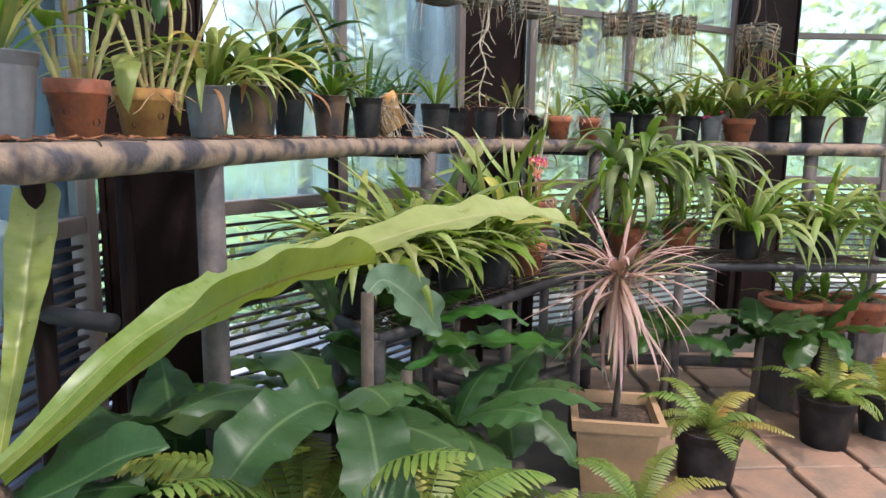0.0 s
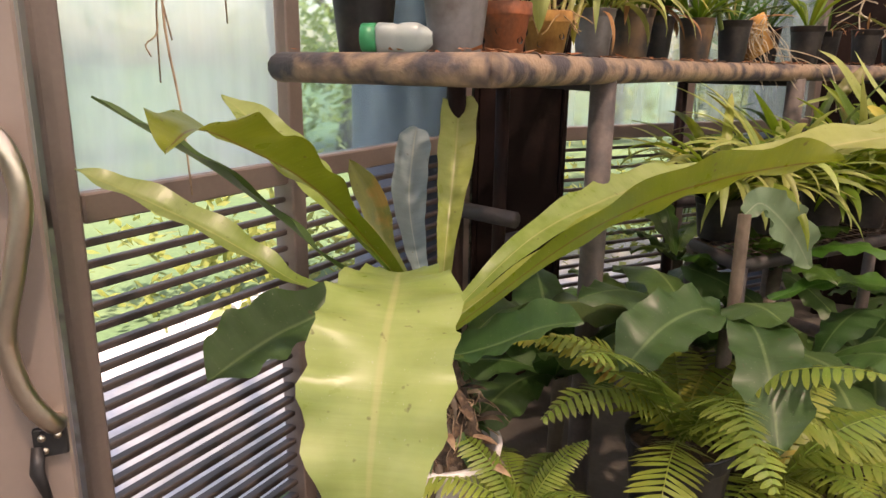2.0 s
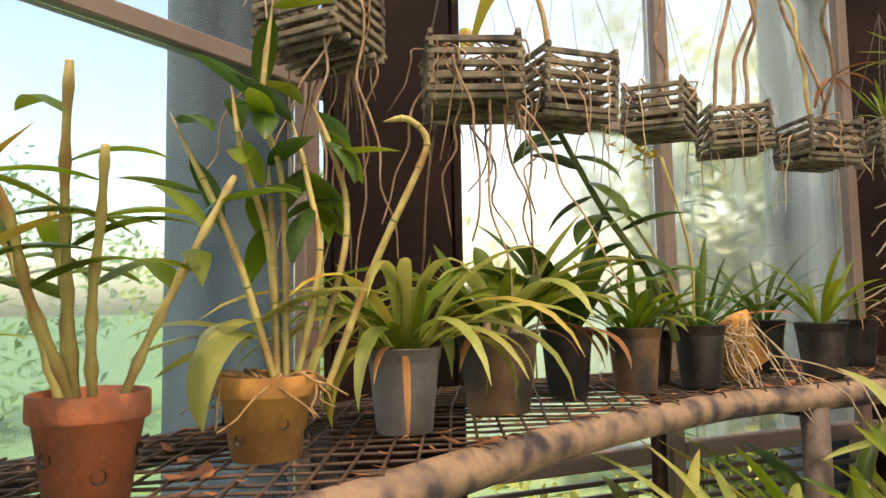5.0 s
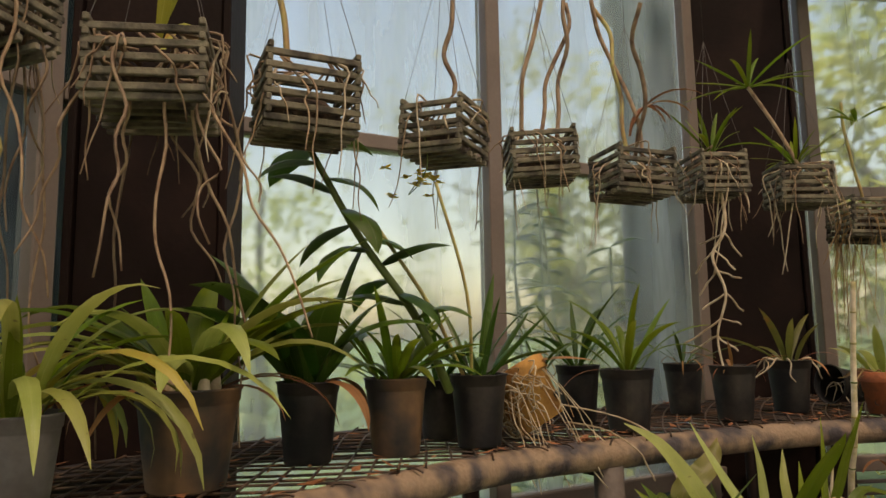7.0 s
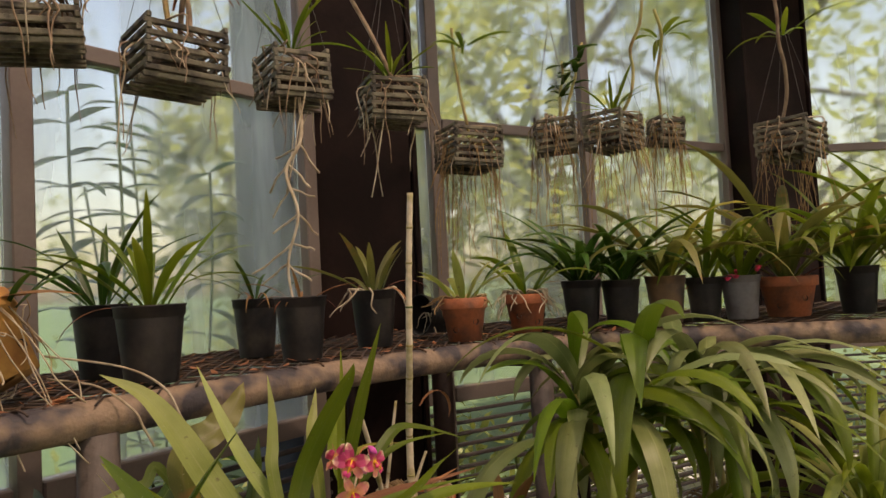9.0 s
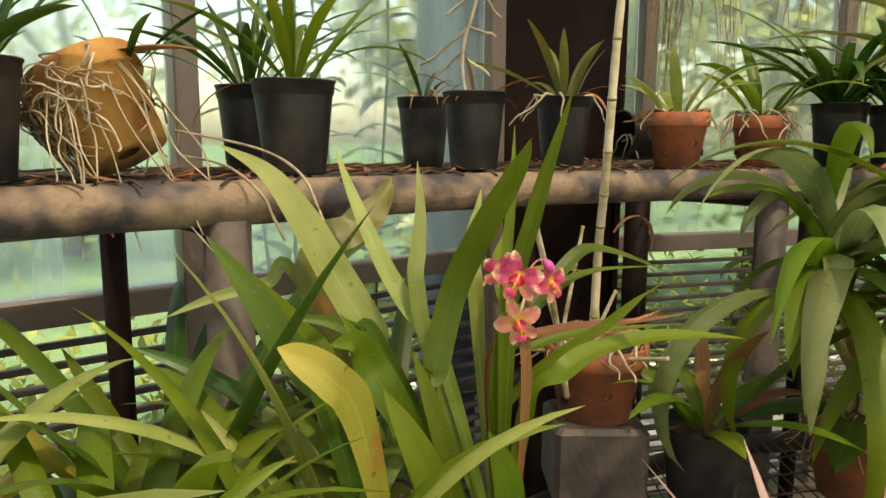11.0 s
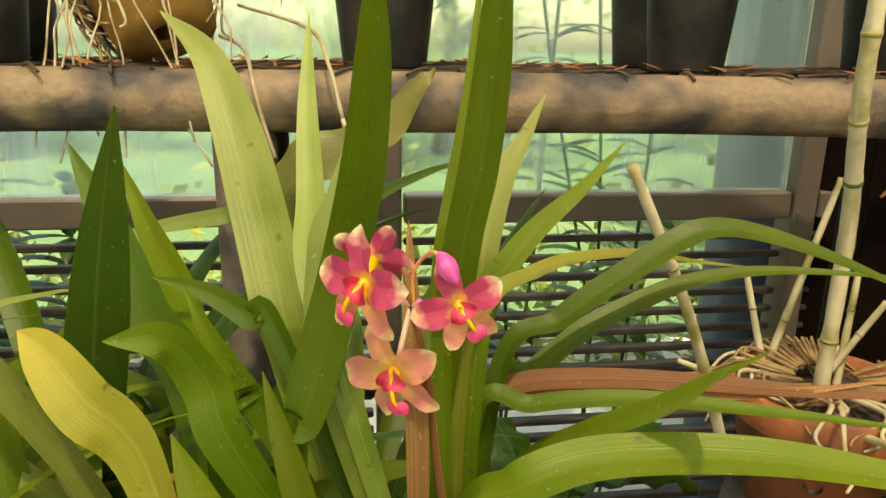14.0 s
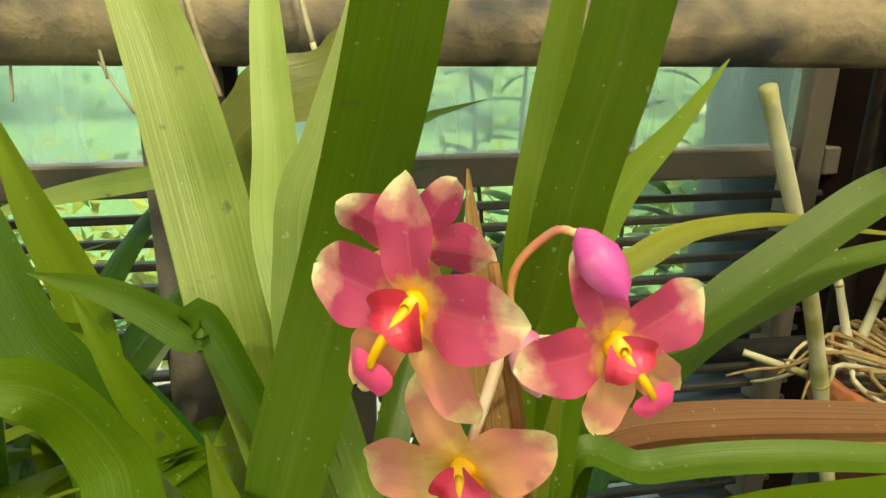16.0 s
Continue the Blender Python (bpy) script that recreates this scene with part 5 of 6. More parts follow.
# ---------- orchids on the staging ----------
def ground_orchid(x, y, z, n, length, width, seed, label, elev=(35, 82), droop=(40, 110), material=M_PALE, alt=M_GREEN, potr=0.07, poth=0.13, style="plastic", potmat=M_BLACK, az=(0, 360), group="ground orchids on the staging"):
    t, r = potted(x, y, z, style, potmat, potr, poth, label, seed, "orchid", group)
    for i in range(n):
        a = az[0] + (az[1] - az[0]) * (i + r.uniform(0, 0.9)) / n
        mt = alt if r.random() < 0.4 else material
        mt = M_YELLOW if r.random() < 0.05 else mt
        rr = 0.04 * r.random()
        leaf(t, mt, length * r.uniform(0.55, 1.15), width * r.uniform(0.7, 1.2), a, r.uniform(*elev), r.uniform(*droop), fold=0.3, rnd=r, n=11, cols=5, base=0.3, twist=r.uniform(-35, 35), origin=(rr * math.cos(radians(a)), rr * math.sin(radians(a)), poth * 0.9))
    return t, r


for k, (x, y, n, L) in enumerate(((0.04, 1.34, 56, 0.42), (0.16, 1.56, 56, 0.44), (0.28, 1.78, 52, 0.42), (0.4, 1.95, 26, 0.36))):
    ground_orchid(x, y, ZS, n + 16, L, 0.031, 80 + k, "pot of ground orchid with arching pale green pleated leaves", potr=0.075, droop=(50, 145), material=M_PALE if k < 2 else M_GREEN, alt=M_PALE if k % 2 else M_GREEN)


def caned_orchid(x, y, n, length, width, seed, label, height, material, alt, potmat=M_TERRA):
    """Long pleated leaves that droop from the tops of a bundle of canes."""
    t, r = potted(x, y, ZS, "clay", potmat, 0.09, 0.14, label, seed, "orchid", "ground orchids on the staging")
    roots(t, 0.15, 46, r, 0.085, 0.08, M_FIBRE, 0.0018, 0.05)
    for k in range(7):
        a = r.uniform(0, 6.28)
        b0 = Vector((0.04 * math.cos(a), 0.04 * math.sin(a), 0.13))
        e = Vector((r.uniform(-0.1, 0.12), r.uniform(-0.1, 0.1), height * r.uniform(0.75, 1.05)))
        path = smooth_path([b0, b0.lerp(e, 0.5) + Vector((r.uniform(-0.02, 0.02), r.uniform(-0.02, 0.02), 0)), e], 6)
        put("cane", Geo().tube(path, [0.009 * (1.1 - 0.5 * j / len(path)) for j in range(len(path))], 8).mesh("cane"), M_CANE, t, "ribbed green-brown cane")
        for i in range(n // 7):
            leaf(t, alt if r.random() < 0.4 else material, length * r.uniform(0.6, 1.15), width * r.uniform(0.7, 1.15), r.gauss(-30, 85), r.uniform(15, 75), r.uniform(95, 160), fold=0.3, rnd=r, n=12, cols=5, base=0.3, twist=r.uniform(-40, 40), origin=tuple(path[-1 - (i % 4)]))
    for a in (200, 260, 320, 20):
        leaf(t, M_DEEP, 0.22, 0.07, a, 15, 50, shape="oval", rnd=r, origin=(0, 0, 0.15), base=0.2, label="broad dark basal leaf")


caned_orchid(0.92, 2.92, 56, 0.46, 0.046, 90, "large orchid with long drooping pleated leaves on bundled canes", 0.46, M_GREYLEAF, M_GREEN)
caned_orchid(1.2, 3.1, 49, 0.46, 0.044, 91, "tall orchid with drooping pleated leaves, a grey sheen in their colour", 0.46, M_GREYLEAF, M_GREEN)
ground_orchid(1.55, 3.1, ZS, 44, 0.5, 0.032, 92, "bushy pale green ground orchid on the staging", (35, 82), (60, 140), M_PALE, M_GREEN)
ground_orchid(1.95, 3.3, ZS, 44, 0.5, 0.032, 93, "bushy green ground orchid on the staging", (35, 82), (60, 140), M_GREEN, M_PALE)
ground_orchid(2.3, 3.4, ZS, 40, 0.5, 0.032, 94, "bushy green ground orchid on the staging", (35, 82), (60, 140), M_GREEN, M_PALE)
ground_orchid(0.66, 2.75, ZS, 12, 0.3, 0.03, 95, "small orchid with dry sheaths on the staging", (35, 82), (30, 90), M_GREEN, M_DEAD)

ground_orchid(0.14, 1.98, ZS, 16, 0.46, 0.04, 96, "ground orchid with tall pleated leaves close under the bench", (45, 80), (20, 90), M_DEEP, M_GREEN)
ground_orchid(0.3, 2.2, ZS, 9, 0.4, 0.036, 97, "ground orchid with tall dark pleated leaves", (45, 75), (30, 90), M_DEEP, M_GREEN, az=(110, 260))

# the flowering one: its long blades one by one
fo, r = potted(0.5, 2.24, ZS, "clay", M_TERRA, 0.075, 0.13, "flowering ground orchid with pink and yellow blossoms and long pleated blades", 100, "orchid", "ground orchids on the staging")
roots(fo, 0.13, 26, r, 0.06, 0.03, M_FIBRE)
FBASE = P(0.5, 2.24, ZS)
VIEWED = (0.6, -0.6, 0.35)


def pleated_blade(k, width, material, face, *pts):
    """One long blade of the flowering orchid along a line of plan points."""
    curve_leaf(fo, [P(*p) for p in pts], width, material, face, FBASE, fold=0.25, seed=k, twist=(k * 37) % 30 - 15, base=0.4)


pleated_blade(0, 0.042, M_PALE, VIEWED, (0.4, 2.16, 0.6), (0.347, 2.137, 0.785), (0.335, 2.135, 0.818), (0.282, 2.136, 0.886), (0.232, 2.132, 0.958), (0.181, 2.121, 1.018), (0.118, 2.095, 1.057))
pleated_blade(1, 0.021, M_PALE, VIEWED, (0.49, 2.21, 0.5), (0.44, 2.15, 0.78), (0.379, 2.145, 0.867), (0.333, 2.162, 0.914), (0.281, 2.18, 0.985), (0.232, 2.201, 1.055))
pleated_blade(2, 0.018, M_PALE, VIEWED, (0.49, 2.21, 0.5), (0.43, 2.14, 0.78), (0.402, 2.144, 0.885), (0.393, 2.163, 0.925), (0.383, 2.185, 0.975), (0.366, 2.206, 1.035))
pleated_blade(3, 0.029, M_GREEN, VIEWED, (0.46, 2.1, 0.6), (0.442, 2.106, 0.766), (0.447, 2.112, 0.788), (0.450, 2.124, 0.830), (0.462, 2.138, 0.894), (0.498, 2.137, 0.963), (0.533, 2.127, 1.014), (0.554, 2.118, 1.044), (0.565, 2.111, 1.064))
pleated_blade(4, 0.012, M_GREEN, VIEWED, (0.49, 2.21, 0.5), (0.5, 2.19, 0.75), (0.505, 2.183, 0.885), (0.504, 2.191, 0.944), (0.505, 2.199, 1.0), (0.504, 2.206, 1.08))
pleated_blade(5, 0.019, M_GREEN, VIEWED, (0.49, 2.21, 0.5), (0.49, 2.19, 0.75), (0.518, 2.187, 0.903), (0.534, 2.188, 0.963), (0.55, 2.184, 1.015), (0.568, 2.175, 1.06), (0.59, 2.17, 1.12))
pleated_blade(6, 0.02, M_PALE, VIEWED, (0.49, 2.21, 0.5), (0.44, 2.25, 0.75), (0.423, 2.265, 0.855), (0.41, 2.28, 0.894), (0.401, 2.298, 0.931), (0.397, 2.318, 0.957), (0.392, 2.342, 0.992))
pleated_blade(7, 0.017, M_GREEN, VIEWED, (0.49, 2.21, 0.5), (0.5, 2.21, 0.8), (0.479, 2.234, 0.864), (0.454, 2.268, 0.876), (0.434, 2.311, 0.895), (0.421, 2.364, 0.919), (0.407, 2.422, 0.953))
pleated_blade(8, 0.013, M_YELLOW, (0.3, -0.3, 1), (0.49, 2.21, 0.5), (0.5, 2.2, 0.8), (0.496, 2.222, 0.866), (0.49, 2.264, 0.879), (0.486, 2.303, 0.883), (0.496, 2.36, 0.882), (0.505, 2.411, 0.871), (0.518, 2.468, 0.862))
pleated_blade(9, 0.018, M_GREEN, (0.3, -0.3, 1), (0.49, 2.21, 0.5), (0.492, 2.234, 0.803), (0.505, 2.279, 0.848), (0.522, 2.323, 0.881), (0.535, 2.358, 0.904), (0.546, 2.382, 0.91), (0.566, 2.414, 0.904), (0.596, 2.454, 0.888), (0.642, 2.51, 0.859))
pleated_blade(10, 0.016, M_GREEN, (0.3, -0.3, 1), (0.49, 2.21, 0.5), (0.474, 2.238, 0.777), (0.481, 2.277, 0.8), (0.489, 2.318, 0.828), (0.5, 2.36, 0.846), (0.513, 2.402, 0.86), (0.541, 2.461, 0.867), (0.599, 2.553, 0.864))
pleated_blade(11, 0.015, M_DEAD, (0.4, -0.4, 1), (0.49, 2.21, 0.5), (0.475, 2.204, 0.77), (0.493, 2.246, 0.799), (0.518, 2.292, 0.805), (0.557, 2.354, 0.805), (0.609, 2.431, 0.802), (0.66, 2.51, 0.802))
pleated_blade(30, 0.007, M_DEAD, (0.1, -0.8, 0.5), (0.49, 2.21, 0.5), (0.478, 2.2, 0.765), (0.495, 2.24, 0.793), (0.521, 2.288, 0.797), (0.56, 2.35, 0.797), (0.6, 2.42, 0.803), (0.63, 2.47, 0.812))
pleated_blade(12, 0.014, M_GREEN, (0.3, -0.3, 1), (0.49, 2.21, 0.5), (0.494, 2.216, 0.776), (0.518, 2.248, 0.796), (0.56, 2.299, 0.807), (0.613, 2.36, 0.808), (0.679, 2.437, 0.806))
pleated_blade(13, 0.019, M_GREEN, (0.3, -0.3, 1), (0.43, 2.23, 0.62), (0.5, 2.25, 0.735), (0.553, 2.261, 0.787), (0.607, 2.267, 0.83), (0.653, 2.263, 0.874), (0.69, 2.236, 0.907))
pleated_blade(14, 0.015, M_PALE, VIEWED, (0.3, 2.24, 0.6), (0.188, 2.164, 0.873), (0.166, 2.133, 0.865), (0.122, 2.070, 0.849), (0.091, 2.021, 0.830))
pleated_blade(15, 0.017, M_GREEN, VIEWED, (0.49, 2.21, 0.5), (0.363, 2.126, 0.803), (0.34, 2.106, 0.824), (0.313, 2.079, 0.841), (0.28, 2.045, 0.848))
pleated_blade(16, 0.02, M_GREEN, VIEWED, (0.49, 2.21, 0.5), (0.399, 2.099, 0.766), (0.391, 2.09, 0.785), (0.371, 2.073, 0.819), (0.35, 2.058, 0.86))
pleated_blade(17, 0.03, M_GREEN, VIEWED, (0.4, 2.08, 0.5), (0.324, 2.07, 0.768), (0.274, 2.071, 0.822), (0.224, 2.055, 0.873), (0.161, 2.043, 0.925))
pleated_blade(18, 0.036, M_GREEN, VIEWED, (0.4, 2.06, 0.5), (0.324, 2.064, 0.75), (0.278, 2.041, 0.816), (0.24, 2.024, 0.882), (0.195, 2.001, 0.948))
pleated_blade(19, 0.038, M_YELLOW, VIEWED, (0.43, 2.04, 0.6), (0.406, 2.015, 0.759), (0.394, 1.986, 0.807), (0.366, 1.967, 0.833), (0.348, 1.953, 0.845))
pleated_blade(20, 0.026, M_GREEN, (0.3, -0.3, 1), (0.49, 2.21, 0.5), (0.54, 2.18, 0.74), (0.578, 2.188, 0.786), (0.601, 2.233, 0.805), (0.652, 2.3, 0.814), (0.707, 2.368, 0.808), (0.754, 2.426, 0.797))
pleated_blade(21, 0.034, M_GREEN, VIEWED, (0.49, 2.21, 0.5), (0.42, 2.08, 0.74), (0.393, 2.062, 0.8), (0.388, 2.039, 0.835), (0.38, 2.0, 0.84))
pleated_blade(26, 0.035, M_GREEN, VIEWED, (0.5, 2.1, 0.5), (0.47, 2.06, 0.68), (0.43, 2.03, 0.79))
pleated_blade(27, 0.022, M_GREEN, VIEWED, (0.48, 2.14, 0.5), (0.46, 2.11, 0.7), (0.43, 2.09, 0.82))
pleated_blade(29, 0.03, M_GREEN, VIEWED, (0.55, 2.1, 0.55), (0.56, 2.08, 0.68), (0.55, 2.05, 0.76))
ground_orchid(0.36, 2.08, ZS, 9, 0.4, 0.034, 101, "ground orchid with long upright pleated blades", (45, 82), (20, 80), M_GREEN, M_PALE, az=(130, 300))

curve_leaf(fo, [P(*q) for q in ((0.3, 2.2, 0.6), (0.22, 2.17, 0.85), (0.225, 2.2, 0.917), (0.243, 2.245, 0.939), (0.254, 2.282, 0.971), (0.256, 2.315, 1.01))], 0.05, M_OLIVE, (0.5, -0.5, 0.7), FBASE, label="broad yellow-green leaf with nibbled edges", fold=0.2, ripple=0.004, waves=4, seed=5)

base = P(0.5, 2.24, ZS)


def flower(parent, place, aim, scale, seed, lab, roll=0.0, lip=-90.0, pale=False):
    """Five petals round a crimson and yellow lip, facing aim."""
    q = Vector(aim).normalized().to_track_quat("Z", "Y").to_matrix().to_4x4()
    m = Matrix.Translation(Vector(place) - base) @ q @ Matrix.Rotation(radians(roll), 4, "Z")
    rr = random.Random(seed)
    f = put("flower", Geo().lathe([(0.001, 0.005), (0.003, 0.004), (0.0035, -0.003), (0.002, -0.012)], 10).mesh("flower"), M_LIPYELLOW, parent, lab, m)
    for k, (a, L, w, el, dr) in enumerate(((92, 0.025, 0.0108, 12, 22), (6, 0.024, 0.0148, 22, 42), (166, 0.024, 0.0148, 22, 42), (-62, 0.0255, 0.0098, 2, 30), (236, 0.022, 0.0104, 14, 30))):
        rows = blade_rows(L * scale, w * scale, a + rr.uniform(-5, 5), el + rr.uniform(-4, 6), dr, fold=-0.28, ripple=0.0009, waves=2, n=18, shape="oval", cols=11, base=0.26, rnd=rr, blunt=1.22)
        put("petal", Geo().sheet(rows).mesh("petal"), M_PETALOR if pale or k > 2 else M_PETAL, f)
    u = Vector((math.cos(radians(lip)), math.sin(radians(lip)), 0)) * scale
    up = Vector((0, 0, scale))
    g = Geo()
    g.tube(smooth_path([up * 0.003, u * 0.005 + up * 0.006, u * 0.01 + up * 0.0065, u * 0.0135 + up * 0.005], 4), [0.0012 * scale * (1.1 - 0.04 * j) for j in range(13)], 8)
    for sg in (-1, 1):
        g.sheet(blade_rows(0.0065 * scale, 0.0045 * scale, lip + sg * 60, 40, 60, n=5, shape="oval", cols=5, origin=tuple(u * 0.001 + up * 0.003), rnd=rr))
    put("lip_claw", g.mesh("lip_claw"), M_LIPYELLOW, f, "yellow claw of the lip")
    g = Geo()
    for sg in (-1, 1):
        g.sheet(blade_rows(0.008 * scale, 0.0068 * scale, lip + sg * 28, 5, 50, n=6, shape="oval", cols=7, origin=tuple(u * 0.0125 + up * 0.0052), rnd=rr, base=0.4))
    put("lip", g.mesh("lip"), M_LIPPINK, f, "magenta blade of the lip")
    g = Geo()
    for sg in (-1, 1):
        g.sheet(blade_rows(0.0095 * scale, 0.0072 * scale, lip + sg * 50, 60, 110, n=8, shape="oval", cols=7, origin=tuple(up * 0.003), rnd=rr, fold=-0.5, base=0.4))
    put("side_lobe", g.mesh("side_lobe"), M_LIP, f, "crimson side lobes of the lip")


def bud(parent, place, d, L=0.014, material=M_MAGENTA):
    q = Vector(d).normalized().to_track_quat("Z", "Y").to_matrix().to_4x4()
    put("bud", Geo().lathe([(0.0005, 0), (0.0026, L * 0.12), (0.0046, L * 0.4), (0.0044, L * 0.6), (0.0028, L * 0.85), (0.0003, L)], 14).mesh("bud"), material, parent, "closed magenta bud", Matrix.Translation(Vector(place) - base) @ q)


F1, F2, F3 = P(0.553, 2.111, 0.914), P(0.575, 2.152, 0.903), P(0.545, 2.131, 0.859)
F0 = P(0.522, 2.128, 0.915)
toward = Vector((0.62, -0.75, 0.12))
axis = [base + Vector((0.01, -0.01, 0.12)), P(0.535, 2.17, 0.75), P(0.548, 2.15, 0.85), P(0.555, 2.135, 0.9), P(0.553, 2.132, 0.92)]
stalk = [p - base for p in smooth_path(axis, 5)]
put("flower_stalk", Geo().tube(stalk, [0.0026 * (1.05 - 0.6 * j / len(stalk)) for j in range(len(stalk))], 8).mesh("flower_stalk"), M_DEAD, fo, "reddish flower stalk")
for fp in (F1, F2, F3):
    put("pedicel", Geo().tube([axis[3] - base, (axis[3].lerp(fp, 0.6)) - base, fp - base], 0.0014, 6).mesh("pedicel"), M_PETALTIP, fo)
flower(fo, F1, toward + Vector((-0.2, -0.05, 0.05)), 1.06, 2, "pink and yellow orchid blossom", 2, -118)
flower(fo, F2, toward + Vector((0.4, 0.25, 0.0)), 0.92, 9, "pink and yellow orchid blossom seen slightly from the side", 22, -78)
flower(fo, F3, toward + Vector((0.0, 0, -0.1)), 1.08, 5, "lower pale orange blossom", 22, -100, True)
flower(fo, F0, Vector((-0.75, 0.55, 0.3)), 0.88, 11, "pink blossom turned away behind the first", 28, -90)
put("pedicel", Geo().tube([p - base for p in smooth_path([P(0.556, 2.136, 0.9), P(0.556, 2.136, 0.918), P(0.563, 2.141, 0.929), P(0.569, 2.143, 0.93)], 5)], 0.0009, 6).mesh("pedicel"), M_PETALOR, fo, "arched pedicel of a bud")
bud(fo, P(0.569, 2.143, 0.931), P(0.583, 2.146, 0.917) - P(0.569, 2.143, 0.931), 0.0165)
bud(fo, P(0.558, 2.138, 0.904), P(0.566, 2.137, 0.89) - P(0.558, 2.138, 0.904), 0.015)
curve_leaf(fo, [P(0.54, 2.15, 0.6), P(0.552, 2.142, 0.8), P(0.53, 2.15, 0.87), P(0.5, 2.162, 0.93)], 0.011, M_DEAD, VIEWED, FBASE, name="dry_bract", label="orange dry bract")

# perforated terracotta pot with dry canes
tp, r = potted(0.47, 2.68, ZS + 0.155, "clay", M_TERRA, 0.085, 0.125, "perforated terracotta pot with bare jointed canes and dry roots", 110, "orchid", "ground orchids on the staging")
tb = P(0.47, 2.68, ZS + 0.155)
brick = thing("brick_block", "weathered grey block under the terracotta pot", "block", at=P(0.47, 2.68, ZS))
put("block", Geo().box((0.15, 0.15, 0.134), bevel=0.008).mesh("block", False), M_POST, brick, m=pose(0, 0, 0.067, 0, 0, 30))
roots(tp, 0.125, 16, r, 0.075, 0.04, M_PALEROOT, 0.0024, 0.05)
roots(tp, 0.13, 40, r, 0.07, 0.03, M_FIBRE, 0.0018, 0.03)


def jointed(parent, pts, rad, joints, material, off, nm="cane", lab="pale jointed cane", taper=False):
    path = smooth_path([Vector(p) - off for p in pts], 14)
    n = len(path)
    rs = []
    for j in range(n):
        f = (j / (n - 1) * joints) % 1.0
        rs.append(rad * (1.12 if f < 0.1 or f > 0.93 else 0.95 + 0.1 * math.sin(f * 3.14)) * (1.05 - 0.25 * j / n))
    if taper:
        rs = [q * min(1.0, 0.2 + (n - 1 - j) / 9) for j, q in enumerate(rs)]
    cane = put(nm, Geo().tube(path, rs, 10).mesh(nm), material, parent, lab)
    for j in range(1, joints):
        i = int(round(j / joints * (n - 1)))
        d = (path[min(i + 1, n - 1)] - path[i - 1]).normalized() * rad * 0.28
        put("node", Geo().tube([path[i] - d, path[i], path[i] + d], rs[i] * 1.06, 10).mesh("node"), M_CANE if j % 3 else M_STEM, cane)
    return cane


jointed(tp, [P(0.46, 2.69, 0.64), P(0.47, 2.67, 0.856), P(0.5, 2.6, 1.006), P(0.515, 2.58, 1.2), P(0.53, 2.57, 1.38)], 0.0068, 9, M_CANEPALE, tb)
jointed(tp, [P(0.46, 2.55, 0.62), P(0.465, 2.46, 0.8), P(0.466, 2.372, 0.943)], 0.0046, 3, M_CANEPALE, tb, lab="cut dry cane stump")
for e, b0 in (((0.42, 2.73, 0.9), (0.4, 2.67, 0.66)), ((0.37, 2.66, 0.79), (0.41, 2.67, 0.66)), ((0.44, 2.76, 0.8), (0.47, 2.7, 0.66)), ((0.49, 2.73, 0.78), (0.45, 2.68, 0.66)), ((0.62, 2.6, 0.7), (0.47, 2.65, 0.66)), ((0.34, 2.6, 0.68), (0.45, 2.66, 0.66))):
    jointed(tp, [P(*b0), P(*[(u + v) / 2 for u, v in zip(b0, e)]), P(*e)], 0.0036, 3, M_CANEPALE, tb, lab="dry bent cane")
leaf(tp, M_DEAD, 0.14, 0.01, 60, 60, 170, rnd=r, name="dry_leaf", origin=tuple(P(0.5, 2.66, 0.9) - tb))

# row of terracotta pots on the low rail
for k, (x, y) in enumerate(((1.82, 3.28), (2.0, 3.34), (2.2, 3.42))):
    t, r = potted(x, y, -0.5, "clay", M_TERRA, 0.15, 0.15, "wide shallow terracotta bowl on a block by the staging", 120 + k, "pot", "terracotta bowls by the staging")
    t.location.z += 0.42
    bs = thing("block_stand", "rough grey concrete block under a terracotta bowl", "block", at=P(x, y))
    put("block", Geo().box((0.17, 0.17, 0.42), bevel=0.01).mesh("block", False), M_POST, bs, m=pose(0, 0, 0.21, 0, 0, 30))
    tuft(t, 0.13, 8, 0.25, 0.03, M_GREEN, r, (40, 80), (40, 90), 0.04)

# floor pavers
rv = random.Random(8)
floor_ob = bpy.data.objects["floor"]
pv = Geo().box((0.29, 0.29, 0.03), bevel=0.006).mesh("paver", False)
for i in range(9):
    for j in range(9):
        x, y = 1.55 + 0.345 * i - 0.1 * j, 1.1 + 0.33 * j + 0.12 * i
        put("paver", pv, M_PAVER, floor_ob, m=Matrix.Translation(P(x, y) + Vector((0, 0, 0.008 + rv.uniform(0, 0.004)))) @ Matrix.Rotation(radians(20 + rv.uniform(-1.5, 1.5)), 4, "Z"))

# ---------- hanging slatted baskets ----------
SLAT_CACHE = {}


